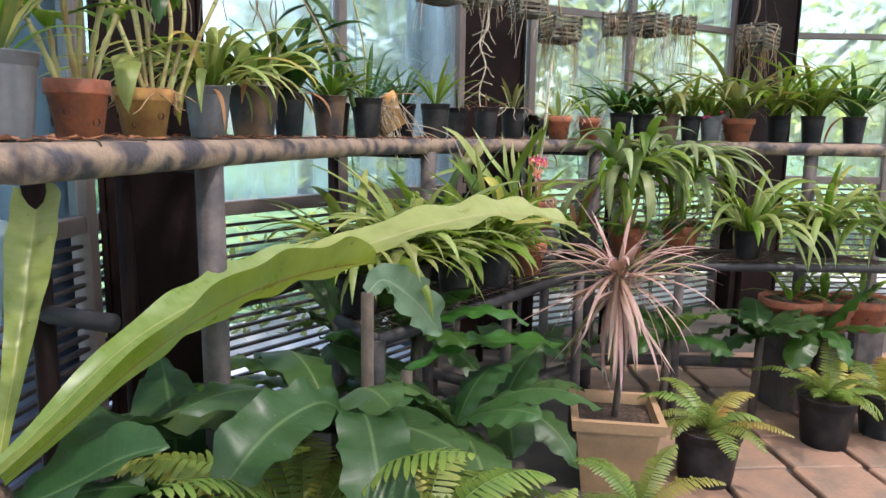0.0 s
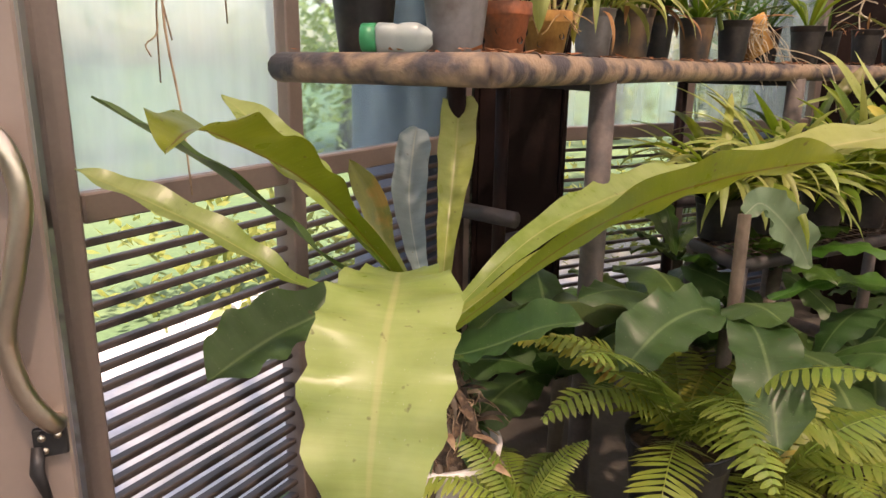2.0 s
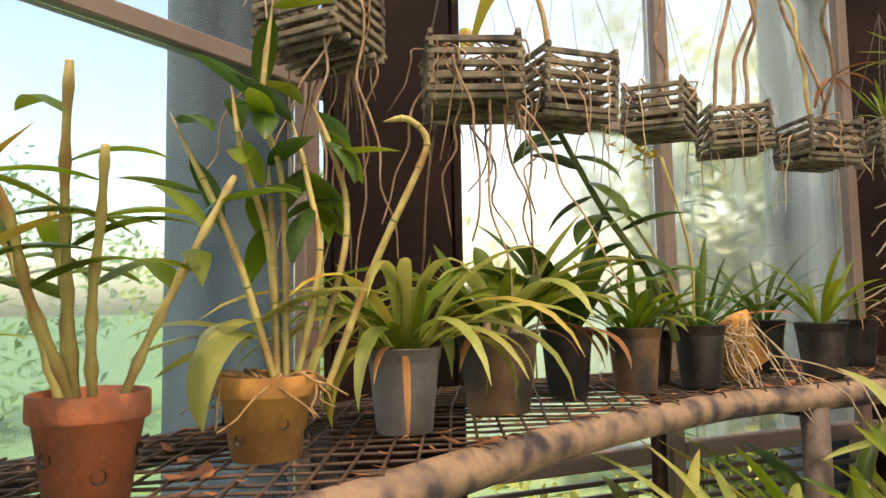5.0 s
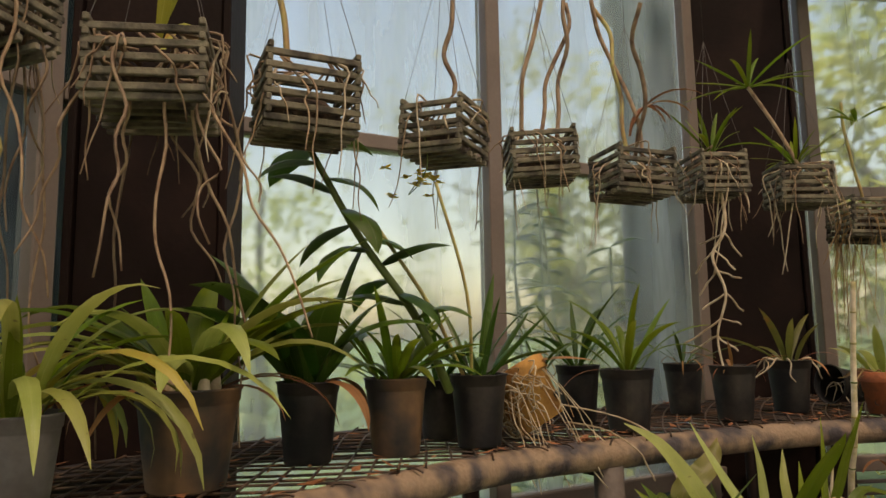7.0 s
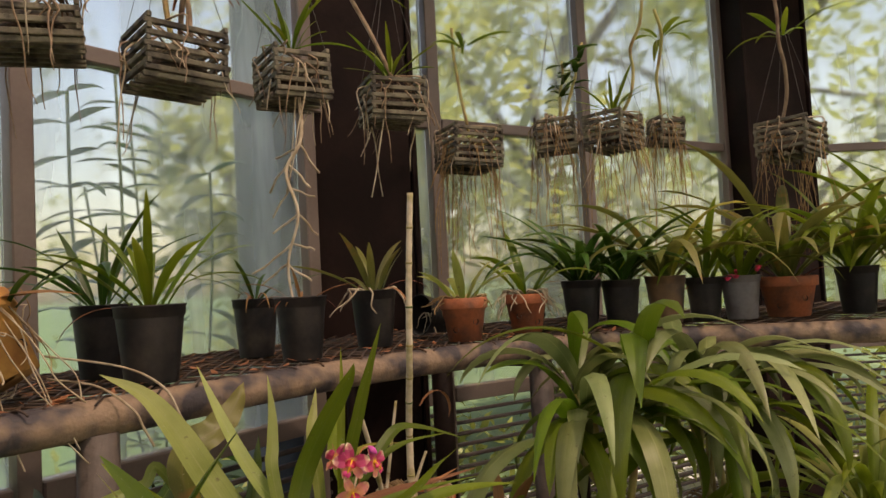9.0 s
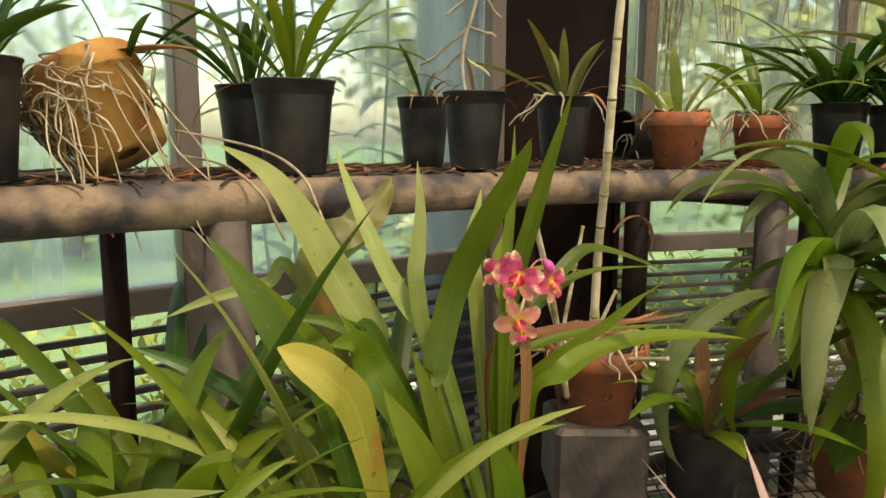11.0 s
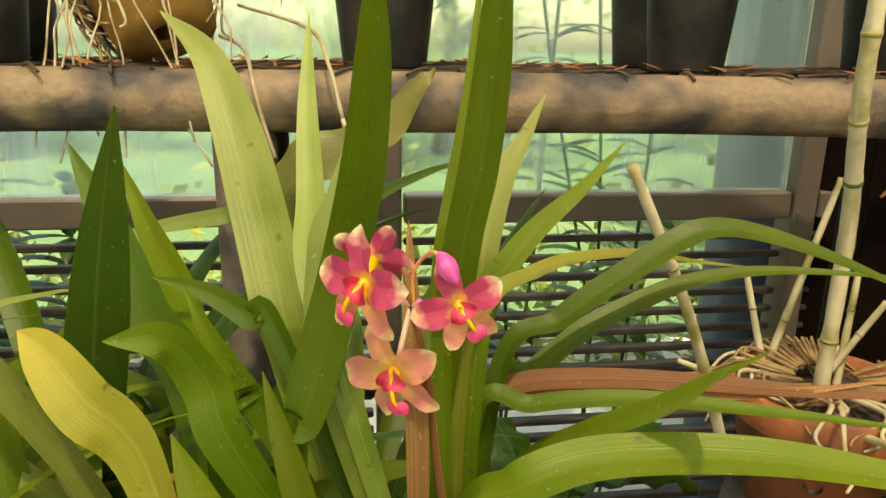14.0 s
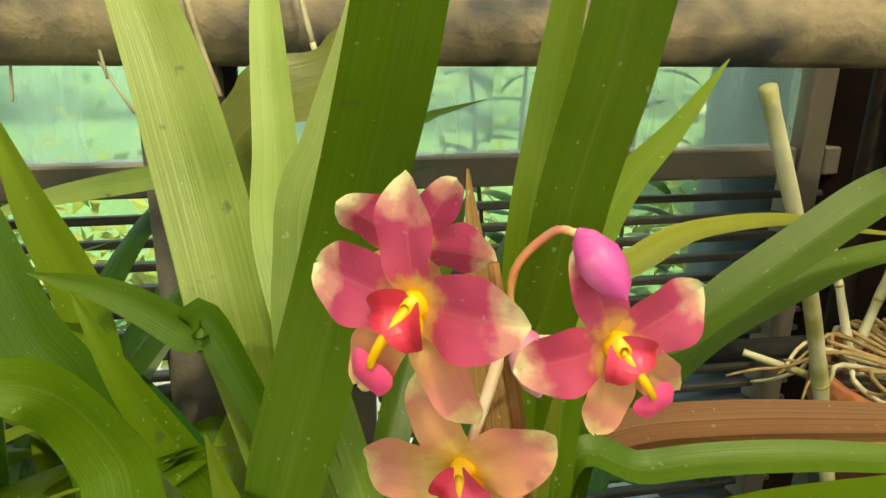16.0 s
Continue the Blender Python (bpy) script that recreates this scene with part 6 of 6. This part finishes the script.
def basket(x, y, z, w, layers, rot, seed, label, plant="cane", droop=True, hang=3.45):
    t = thing("hanging_basket", label, "hanging basket", "slatted orchid baskets", P(x, y, z))
    r = random.Random(seed)
    th = 0.0115
    pitch = 0.0225
    R = Matrix.Rotation(radians(rot), 4, "Z") @ Matrix.Rotation(radians(r.uniform(-4, 4)), 4, "X") @ Matrix.Rotation(radians(r.uniform(-4, 4)), 4, "Y")
    h = layers * pitch
    key = round(w, 3)
    if key not in SLAT_CACHE:
        SLAT_CACHE[key] = Geo().box((w * 1.01, 0.0095, th), bevel=0.0016).mesh("slat", False)
    sm = SLAT_CACHE[key]
    for k in range(layers):
        zz = -h / 2 + k * pitch
        for sg in (-1, 1):
            put("slat", sm, M_BASKET, t, m=R @ Matrix.Translation((r.uniform(-0.003, 0.003), sg * w * 0.46, zz)))
            put("slat", sm, M_BASKET, t, m=R @ Matrix.Translation((sg * w * 0.46, r.uniform(-0.003, 0.003), zz + pitch * 0.5)) @ Matrix.Rotation(radians(90), 4, "Z"))
    for k in range(6):
        put("slat", sm, M_BASKET, t, m=R @ Matrix.Translation((0, -w * 0.42 + w * 0.84 * k / 5, -h / 2 - th)))
    top = Vector((0, 0, h / 2))
    apex = Vector((0, 0, h / 2 + 0.34))
    g = Geo()
    for sx, sy in ((-1, -1), (1, -1), (1, 1), (-1, 1)):
        g.tube([R @ Vector((sx * w * 0.44, sy * w * 0.44, -h / 2)), R @ Vector((sx * w * 0.44, sy * w * 0.44, h / 2)), apex], 0.0007, 4)
    g.tube([apex, Vector((0, 0, (hang - z) * S))], 0.0008, 4)
    put("hanger_wire", g.mesh("hanger_wire"), M_WIRE, t, "thin hanging wire")
    put("moss", Geo().lathe([(w * 0.36, -h * 0.48), (w * 0.4, -h * 0.3), (w * 0.25, -h * 0.1), (0.001, -h * 0.05)], 10, R, 0.1, seed).mesh("moss"), M_SOIL, t, "dark bark and moss")
    # roots through and below the slats
    for i in range(r.randint(16, 26)):
        a = r.uniform(0, 6.28)
        p = Vector((w * 0.3 * math.cos(a), w * 0.3 * math.sin(a), h * 0.45))
        q = R @ Vector((w * 0.52 * math.cos(a) * 1.15, w * 0.52 * math.sin(a) * 1.15, r.uniform(-0.2, 0.5) * h))
        L = r.choice((0.05, 0.08, 0.12, 0.2)) if droop else 0.05
        e = q + Vector((r.uniform(-0.04, 0.04), r.uniform(-0.04, 0.04), -L))
        path = smooth_path([p, q, *wander(q, e, 5, 0.006, r)[1:]], 3)
        put("root", Geo().tube(path, [0.0021 * (1.15 - 0.75 * k / len(path)) for k in range(len(path))], 5).mesh("root"), M_ROOT if r.random() < 0.7 else M_PALEROOT, t)
    return t, r, R, h


BASK = [(-0.53, 0.95, 1.86, 0.18, 6, 20), (-0.3, 1.17, 1.725, 0.17, 5, 50), (-0.27, 1.48, 1.76, 0.165, 6, 62), (-0.25, 1.92, 1.785, 0.15, 5, 12), (-0.2, 2.3, 1.785, 0.165, 5, 40), (-0.02, 2.53, 1.745, 0.165, 5, 55),
        (0.1, 2.9, 1.785, 0.145, 5, 50), (0.29, 3.22, 1.775, 0.155, 5, 35), (0.4, 3.85, 1.72, 0.185, 6, 38), (0.74, 3.95, 1.76, 0.14, 5, 5), (0.97, 3.9, 1.74, 0.15, 5, 60), (1.18, 4.15, 1.77, 0.1, 4, 30), (1.62, 4.0, 1.66, 0.17, 5, 55)]
for k, (x, y, z, w, ly, rot) in enumerate(BASK):
    t, r, R, h = basket(x, y, z, w, ly, rot, 200 + k, "weathered wooden slat basket with orchid roots, hanging from wires")
    if k in (0, 1):
        tuft(t, h * 0.45, 3, 0.34, 0.024, M_YELLOW if k else M_GREEN, r, (50, 70), (70, 110), 0.03)
        roots(t, 0.0, 13, r, w * 0.5, 0.55, M_ROOT, 0.003, 0.12, sway=0.022)
    elif k in (6, 7, 10):
        tuft(t, h * 0.4 + 0.02, 12, 0.16, 0.012, M_GREEN, r, (20, 75), (10, 60), 0.02)
        roots(t, 0.0, 5, r, w * 0.5, 0.3, M_PALEROOT, 0.0028, 0.06)
    elif k == 9:
        canes(t, h * 0.3, 2, 0.3, r, leaves=14, ll=0.075, lw=0.024, leafmat=M_DEEP)
    elif k == 8:
        roots(t, 0.0, 46, r, w * 0.45, 0.42, M_FIBRE, 0.0018, 0.05)
    if k in (2, 3, 4, 5, 8, 10, 11, 12):
        for j in range(3 if k in (4, 5) else 1):
            b = Vector((r.uniform(-0.04, 0.04), r.uniform(-0.04, 0.04), h * 0.35))
            e = b + Vector((r.uniform(-0.1, 0.1), r.uniform(-0.1, 0.1), r.uniform(0.3, 0.5)))
            put("cane", Geo().tube(smooth_path(wander(b, e, 5, 0.022, r), 4), 0.0058, 8).mesh("cane"), M_ROOT if r.random() < 0.6 else M_CANE, t, "bare brown cane")
    if k in (5,):
        for j in range(4):
            leaf(t, M_DEAD, 0.26, 0.014, r.uniform(0, 360), 80, 120, name="dry_leaf", rnd=r, origin=(0, 0, h * 0.4 + 0.05), base=0.5)
    if k in (9, 10, 11, 12):
        roots(t, 0.0, 30, r, w * 0.5, 0.4, M_FIBRE, 0.0015, 0.06)
    if k in (11, 8, 12):
        tuft(t, h * 0.4 + 0.3, 6, 0.2, 0.02, M_GREEN, r, (20, 70), (40, 90), 0.02)
# vanda stem beside the column, and its long white roots
VB = P(0.29, 3.22, 1.83)
t = thing("vanda_orchid", "leggy vanda orchid with a fan of thin leaves and white roots", "orchid", at=VB)
r = random.Random(61)
put("stem", Geo().tube([p - VB for p in smooth_path([P(0.3, 3.22, 1.83), P(0.24, 3.2, 1.98), P(0.155, 3.2, 2.15)], 5)], 0.006, 8).mesh("stem"), M_ROOT, t)
tuft(t, 0.0, 1, 0.1, 0.01, M_GREEN, r)
for i in range(12):
    leaf(t, M_GREEN, r.uniform(0.16, 0.26), 0.013, 30 * i + r.uniform(-10, 10), r.uniform(0, 75), r.uniform(10, 50), rnd=r, cols=3, base=0.6, fold=0.5, origin=tuple(P(0.155, 3.2, 2.15) - VB))
t = thing("vanda_roots", "long branching white roots hanging from a basket", "roots", at=P(0.12, 2.88, 1.72))
VR = P(0.12, 2.88, 1.72)
path = smooth_path([v - VR for v in (P(0.12, 2.88, 1.8), P(0.15, 2.84, 1.6), P(0.11, 2.82, 1.5), P(0.15, 2.8, 1.38), P(0.12, 2.79, 1.25), P(0.14, 2.78, 1.12))], 5)
put("root", Geo().tube(path, [0.0048 * (1.1 - 0.6 * j / len(path)) for j in range(len(path))], 7).mesh("root"), M_PALEROOT, t)
for j in (6, 9, 12, 15, 18, 20):
    for sg in (-1, 1):
        q = path[j]
        put("root", Geo().tube(smooth_path(wander(q, q + Vector((sg * r.uniform(0.03, 0.09), r.uniform(-0.05, 0.05), -r.uniform(0.01, 0.07))), 4, 0.006, r), 3), 0.0026, 6).mesh("root"), M_PALEROOT, t)
# yellow dendrobium spray below a basket
t = thing("yellow_orchid_spray", "sprig of small yellow orchid flowers hanging below a basket", "flower", at=P(-0.27, 1.86, 1.64))
r = random.Random(77)
put("stem", Geo().tube(smooth_path([(0, 0, 0.12), (0.01, 0.0, 0.04), (-0.02, 0.01, 0.0)], 4), 0.0015, 5).mesh("stem"), M_STEM, t)
for i in range(14):
    q = Vector((r.uniform(-0.1, 0.06), r.uniform(-0.08, 0.08), r.uniform(-0.03, 0.04)))
    g = Geo()
    for a in range(5):
        g.sheet(blade_rows(0.016, 0.011, a * 72 + r.uniform(-10, 10), r.uniform(0, 40), 30, n=4, shape="oval", cols=3, rnd=r, origin=tuple(q)))
    put("blossom", g.mesh("blossom"), M_YFLOWER, t, "small yellow blossom")
put("stem", Geo().tube(smooth_path([(-0.02, 0.01, 0.0), (-0.08, 0.04, -0.01), (0.05, -0.05, 0.01)], 4), 0.0012, 5).mesh("stem"), M_STEM, t)

# ---------- tall dendrobiums standing between the pots ----------
t = thing("leafy_dendrobium", "tall leaning dendrobium cane with dark oval leaves", "orchid", at=P(-0.2, 1.86, Z1 + 0.13))
r = random.Random(88)
LD = P(-0.2, 1.86, Z1 + 0.13)
pth = [p - LD for p in smooth_path([P(-0.2, 1.86, Z1 + 0.13), P(-0.22, 1.77, 1.3), P(-0.29, 1.66, 1.48), P(-0.35, 1.56, 1.68)], 6)]
put("cane", Geo().tube(pth, [0.0085 * (1.15 - 0.4 * j / len(pth)) for j in range(len(pth))], 8).mesh("cane"), M_STEM, t)
for j in range(14):
    q = pth[min(len(pth) - 1, 6 + j)]
    leaf(t, M_DEEP, r.uniform(0.12, 0.17), 0.062, 40 + 180 * (j % 2) + r.uniform(-50, 50), r.uniform(-10, 45), r.uniform(40, 110), shape="oval", rnd=r, origin=tuple(q), base=0.15, n=9)
put("cane", Geo().tube([p - LD for p in smooth_path([P(-0.17, 1.9, Z1 + 0.13), P(-0.2, 1.8, 1.32), P(-0.27, 1.68, 1.52)], 5)], 0.004, 7).mesh("cane"), M_CANE, t, "bare brown cane")
put("cane", Geo().tube([p - LD for p in smooth_path([P(-0.18, 1.92, Z1 + 0.13), P(-0.16, 1.88, 1.36), P(-0.2, 1.82, 1.62)], 5)], 0.0035, 7).mesh("cane"), M_CANE, t, "bare brown cane")
# bare leaning canes from the clay pot
t = thing("bare_dendrobium", "bare yellow dendrobium canes with a few leaves", "orchid", at=P(-0.3, 0.7, Z1 + 0.1))
for i, (e, hh) in enumerate((((-0.13, -0.1), 0.4), ((-0.06, 0.02), 0.34))):
    jointed(t, [(0, 0, 0), (e[0] * 0.4, e[1] * 0.4, hh * 0.5), (e[0], e[1], hh)], 0.0055, 8, M_CANE, Vector((0, 0, 0)), lab="yellow jointed cane", taper=True)
    for j in range(3):
        leaf(t, M_DEEP if j else M_GREEN, 0.13, 0.038, r.uniform(0, 360), r.uniform(-30, 40), r.uniform(30, 80), shape="oval", rnd=r, origin=(e[0] * (0.7 + 0.1 * j), e[1] * (0.7 + 0.1 * j), hh * (0.7 + 0.13 * j)), base=0.15, n=8)

# the fan of canes that leans out of the clay pot
FAN = (((0.0, 0.0, 0.0), (-0.02, 0.02, 0.14), (-0.045, 0.0, 0.23), (-0.07, 0.02, 0.31)), ((0.01, 0.0, 0.0), (0.0, 0.02, 0.14), (-0.015, 0.04, 0.22), (-0.02, 0.0, 0.28), (-0.015, 0.02, 0.4)),
       ((0.02, 0.0, 0.0), (0.045, 0.01, 0.12), (0.025, 0.03, 0.2), (0.0, 0.04, 0.27)), ((0.03, 0.0, 0.0), (0.062, 0.03, 0.11), (0.064, 0.05, 0.18), (0.045, 0.05, 0.24), (0.018, 0.06, 0.29)),
       ((0.05, 0.02, 0.0), (0.075, 0.05, 0.075), (0.108, 0.05, 0.14), (0.148, 0.06, 0.215), (0.157, 0.06, 0.243), (0.138, 0.05, 0.262), (0.112, 0.04, 0.26)))
for k, line in enumerate(FAN):
    pts = [Vector((u * 1.12 - v * 0.49, u * 0.63 + v * 0.87, w * 1.45)) for u, v, w in line]
    jointed(t, pts, 0.0048 if k < 4 else 0.0052, 8, M_CANE, Vector((0, 0, 0)), lab="bent jointed cane with a dry sheath" if k == 4 else "yellow-green jointed cane", taper=True)
    for j in range(0 if k == 4 else 6):
        q = pts[-1].lerp(pts[-2], r.random()) if j < 4 else pts[-2].lerp(pts[-3], r.random())
        leaf(t, M_GREEN if j % 2 else M_DEEP, r.uniform(0.09, 0.14), 0.036, r.uniform(0, 360), r.uniform(-40, 45), r.uniform(20, 80), shape="oval", rnd=r, origin=tuple(q), base=0.15, n=8)
for a, e, d, L in ((215, 10, 40, 0.2), (235, 30, 60, 0.18), (200, -5, 30, 0.2), (30, 40, 60, 0.22), (300, 20, 80, 0.16)):
    leaf(t, M_PALE, L, 0.045, a, e, d, shape="oval", rnd=r, origin=(-0.03, -0.02, 0.06 + 0.04 * r.random()), base=0.15, n=9)

# ---------- roots hanging by the window ----------
for k, (x, y, z0, z1, n) in enumerate(((-0.46, -0.46, 2.2, 0.7, 4), (-0.5, -0.36, 2.2, 0.74, 3), (-0.55, -0.1, 2.3, 1.0, 2))):
    t = thing("hanging_roots", "cluster of thin brown aerial roots hanging from above", "roots", "hanging aerial roots", P(x, y, z0))
    r = random.Random(300 + k)
    put("holder", Geo().tube([(0, 0, 0), (0, 0, (EAVES - z0) * S)], 0.002, 5).mesh("holder"), M_WIRE, t)
    for i in range(n):
        e = Vector((r.uniform(-0.1, 0.1), r.uniform(-0.12, 0.12), (z1 - z0) * S * r.uniform(0.6, 1.0)))
        path = smooth_path(wander((0, 0, 0), e, 9, 0.02, r), 3)
        put("root", Geo().tube(path, [0.0038 * (1.1 - 0.7 * j / len(path)) for j in range(len(path))], 6).mesh("root"), M_ROOT, t)
        for j in range(3):
            q = path[int(len(path) * r.uniform(0.4, 0.95))]
            put("root", Geo().tube(smooth_path(wander(q, q + Vector((r.uniform(-0.06, 0.06), r.uniform(-0.06, 0.06), -r.uniform(0.05, 0.2))), 4, 0.012, r), 3), 0.0016, 5).mesh("root"), M_ROOT, t)

# dry litter on the bench
lv, lf, lu = [], [], []
r = random.Random(91)
for i in range(420):
    u, v = r.random() ** 1.2 * 0.8, r.random() ** 1.5
    q = along(RAIL, u).lerp(along(BACK, u), v)
    p = P(q.x, q.y, 1.0) + Vector((0, 0, r.uniform(0.003, 0.008)))
    a, L = r.uniform(0, 6.28), r.uniform(0.01, 0.05)
    d, w = Vector((math.cos(a), math.sin(a), r.uniform(-0.1, 0.2))), Vector((-math.sin(a), math.cos(a), r.uniform(-0.3, 0.3))) * r.uniform(0.05, 0.25)
    k = len(lv)
    lv += [p - d * L / 2, p + w * L, p + d * L / 2 + Vector((0, 0, 0.003)), p - w * L]
    lu += [(0.5, 0), (1, 0.5), (0.5, 1), (0, 0.5)]
    lf.append((k, k + 1, k + 2, k + 3))
tagged(put("leaf_litter", mesh_of("leaf_litter", lv, lf, lu, False), M_DEAD), "dry brown leaf litter on the wire mesh", "leaf litter", kind="stuff")

# ---------- outdoors ----------
def tree(x, y, h, rad, n, seed, material, label, low=0.25):
    t = thing("tree", label, "tree", "trees outside", (x, y, -0.02))
    r = random.Random(seed)
    put("trunk", Geo().tube(smooth_path([(0, 0, 0), (0.1, 0.05, h * 0.3), (-0.05, 0.1, h * 0.7)], 5), [0.16 * (1.1 - j / 12) for j in range(11)], 8).mesh("trunk"), M_BARK, t)
    for i in range(6):
        a = i * 1.05 + r.random()
        put("limb", Geo().tube(smooth_path([(0.05, 0.05, h * (0.3 + 0.06 * i)), (rad * 0.4 * math.cos(a), rad * 0.4 * math.sin(a), h * (0.5 + 0.06 * i)), (rad * 0.8 * math.cos(a), rad * 0.8 * math.sin(a), h * (0.58 + 0.06 * i))], 4), [0.06, 0.055, 0.05, 0.045, 0.04, 0.035, 0.03, 0.025, 0.02], 6).mesh("limb"), M_BARK, t)
    v, f, uv = [], [], []
    clumps = [(Vector((r.gauss(0, 0.45) * rad, r.gauss(0, 0.45) * rad, h * r.uniform(low, 1.0))), rad * r.uniform(0.18, 0.36)) for _ in range(26)]
    for i in range(n):
        c, cr = clumps[i % len(clumps)]
        p = c + Vector((r.gauss(0, 1), r.gauss(0, 1), r.gauss(0, 0.8))) * cr * 0.6
        s = r.uniform(0.05, 0.11)
        d = Vector((r.uniform(-1, 1), r.uniform(-1, 1), r.uniform(-0.8, 0.5))).normalized()
        w = d.cross(Vector((r.random(), r.random(), 1))).normalized()
        k = len(v)
        v += [p, p + d * s + w * s * 0.35, p + d * s * 2.1, p + d * s - w * s * 0.35]
        uv += [(0.5, 0), (1, 0.5), (0.5, 1), (0, 0.5)]
        f.append((k, k + 1, k + 2, k + 3))
    tagged(put("crown", mesh_of("crown", v, f, uv, False), material, t), "leafy crown", kind="stuff")
    return t


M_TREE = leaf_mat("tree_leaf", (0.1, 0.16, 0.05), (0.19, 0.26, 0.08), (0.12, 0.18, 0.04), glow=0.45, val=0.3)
# brighter copy of the tree leaf, with sunlight mixed into its yellow-green
M_TREE2 = leaf_mat("sunlit_tone_tree_leaf", (0.24, 0.3, 0.06), (0.42, 0.44, 0.13), (0.3, 0.34, 0.1), glow=0.5, val=0.3)
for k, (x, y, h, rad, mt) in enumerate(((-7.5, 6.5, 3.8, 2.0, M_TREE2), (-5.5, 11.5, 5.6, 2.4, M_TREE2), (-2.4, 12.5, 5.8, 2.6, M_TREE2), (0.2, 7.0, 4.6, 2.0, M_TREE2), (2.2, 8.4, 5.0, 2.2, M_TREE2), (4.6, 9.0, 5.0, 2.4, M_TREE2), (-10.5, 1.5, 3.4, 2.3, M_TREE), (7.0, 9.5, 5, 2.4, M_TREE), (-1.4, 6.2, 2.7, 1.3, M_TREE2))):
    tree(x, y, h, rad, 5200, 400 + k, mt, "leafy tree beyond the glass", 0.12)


def shrub(x, y, h, seed, n=4):
    t = thing("shrub", "shrub with paired oval leaves close outside the glass", "shrub", "shrubs outside", P(x, y) - Vector((0, 0, 0.02)))
    r = random.Random(seed)
    for i in range(n):
        e = Vector((r.uniform(-0.25, 0.25), r.uniform(-0.25, 0.25), h * r.uniform(0.75, 1.0)))
        path = smooth_path(wander((0, 0, 0), e, 6, 0.03, r), 4)
        put("stem", Geo().tube(path, 0.005, 6).mesh("stem"), M_STEM, t)
        for j in range(6, len(path)):
            for sg in (0, 180):
                leaf(t, M_DEEP, r.uniform(0.12, 0.18), 0.045, 40 * i + sg + r.uniform(-25, 25), r.uniform(10, 40), r.uniform(40, 80), shape="oval", rnd=r, origin=tuple(path[j]), base=0.1, n=6, cols=3)


shrub(-0.68, 3.5, 2.35, 501, 3)
shrub(-0.76, 3.14, 2.5, 502, 2)
shrub(-0.1, 4.75, 2.1, 503, 3)
shrub(0.5, 5.2, 1.9, 504, 3)
shrub(1.1, 5.75, 1.9, 505, 3)
shrub(-1.6, 2.0, 1.2, 506, 3)
# low hedge of foliage behind the louvres
hv, hf, huv = [], [], []
r = random.Random(66)
for i in range(5000):
    s = r.uniform(0, 1)
    q = along([(-3.2, 0.8), (-2.4, 3.2), (-0.9, 5.2), (1.0, 6.9), (3.5, 7.8)], s)
    p = P(q.x, q.y) + Vector((r.gauss(0, 0.2), r.gauss(0, 0.2), abs(r.gauss(0, 0.38))))
    sz = r.uniform(0.03, 0.07)
    d = Vector((r.uniform(-1, 1), r.uniform(-1, 1), r.uniform(-0.6, 0.9))).normalized()
    w = d.cross(Vector((r.random(), r.random(), 1))).normalized()
    k = len(hv)
    hv += [p, p + d * sz + w * sz * 0.4, p + d * sz * 2, p + d * sz - w * sz * 0.4]
    huv += [(0.5, 0), (1, 0.5), (0.5, 1), (0, 0.5)]
    hf.append((k, k + 1, k + 2, k + 3))
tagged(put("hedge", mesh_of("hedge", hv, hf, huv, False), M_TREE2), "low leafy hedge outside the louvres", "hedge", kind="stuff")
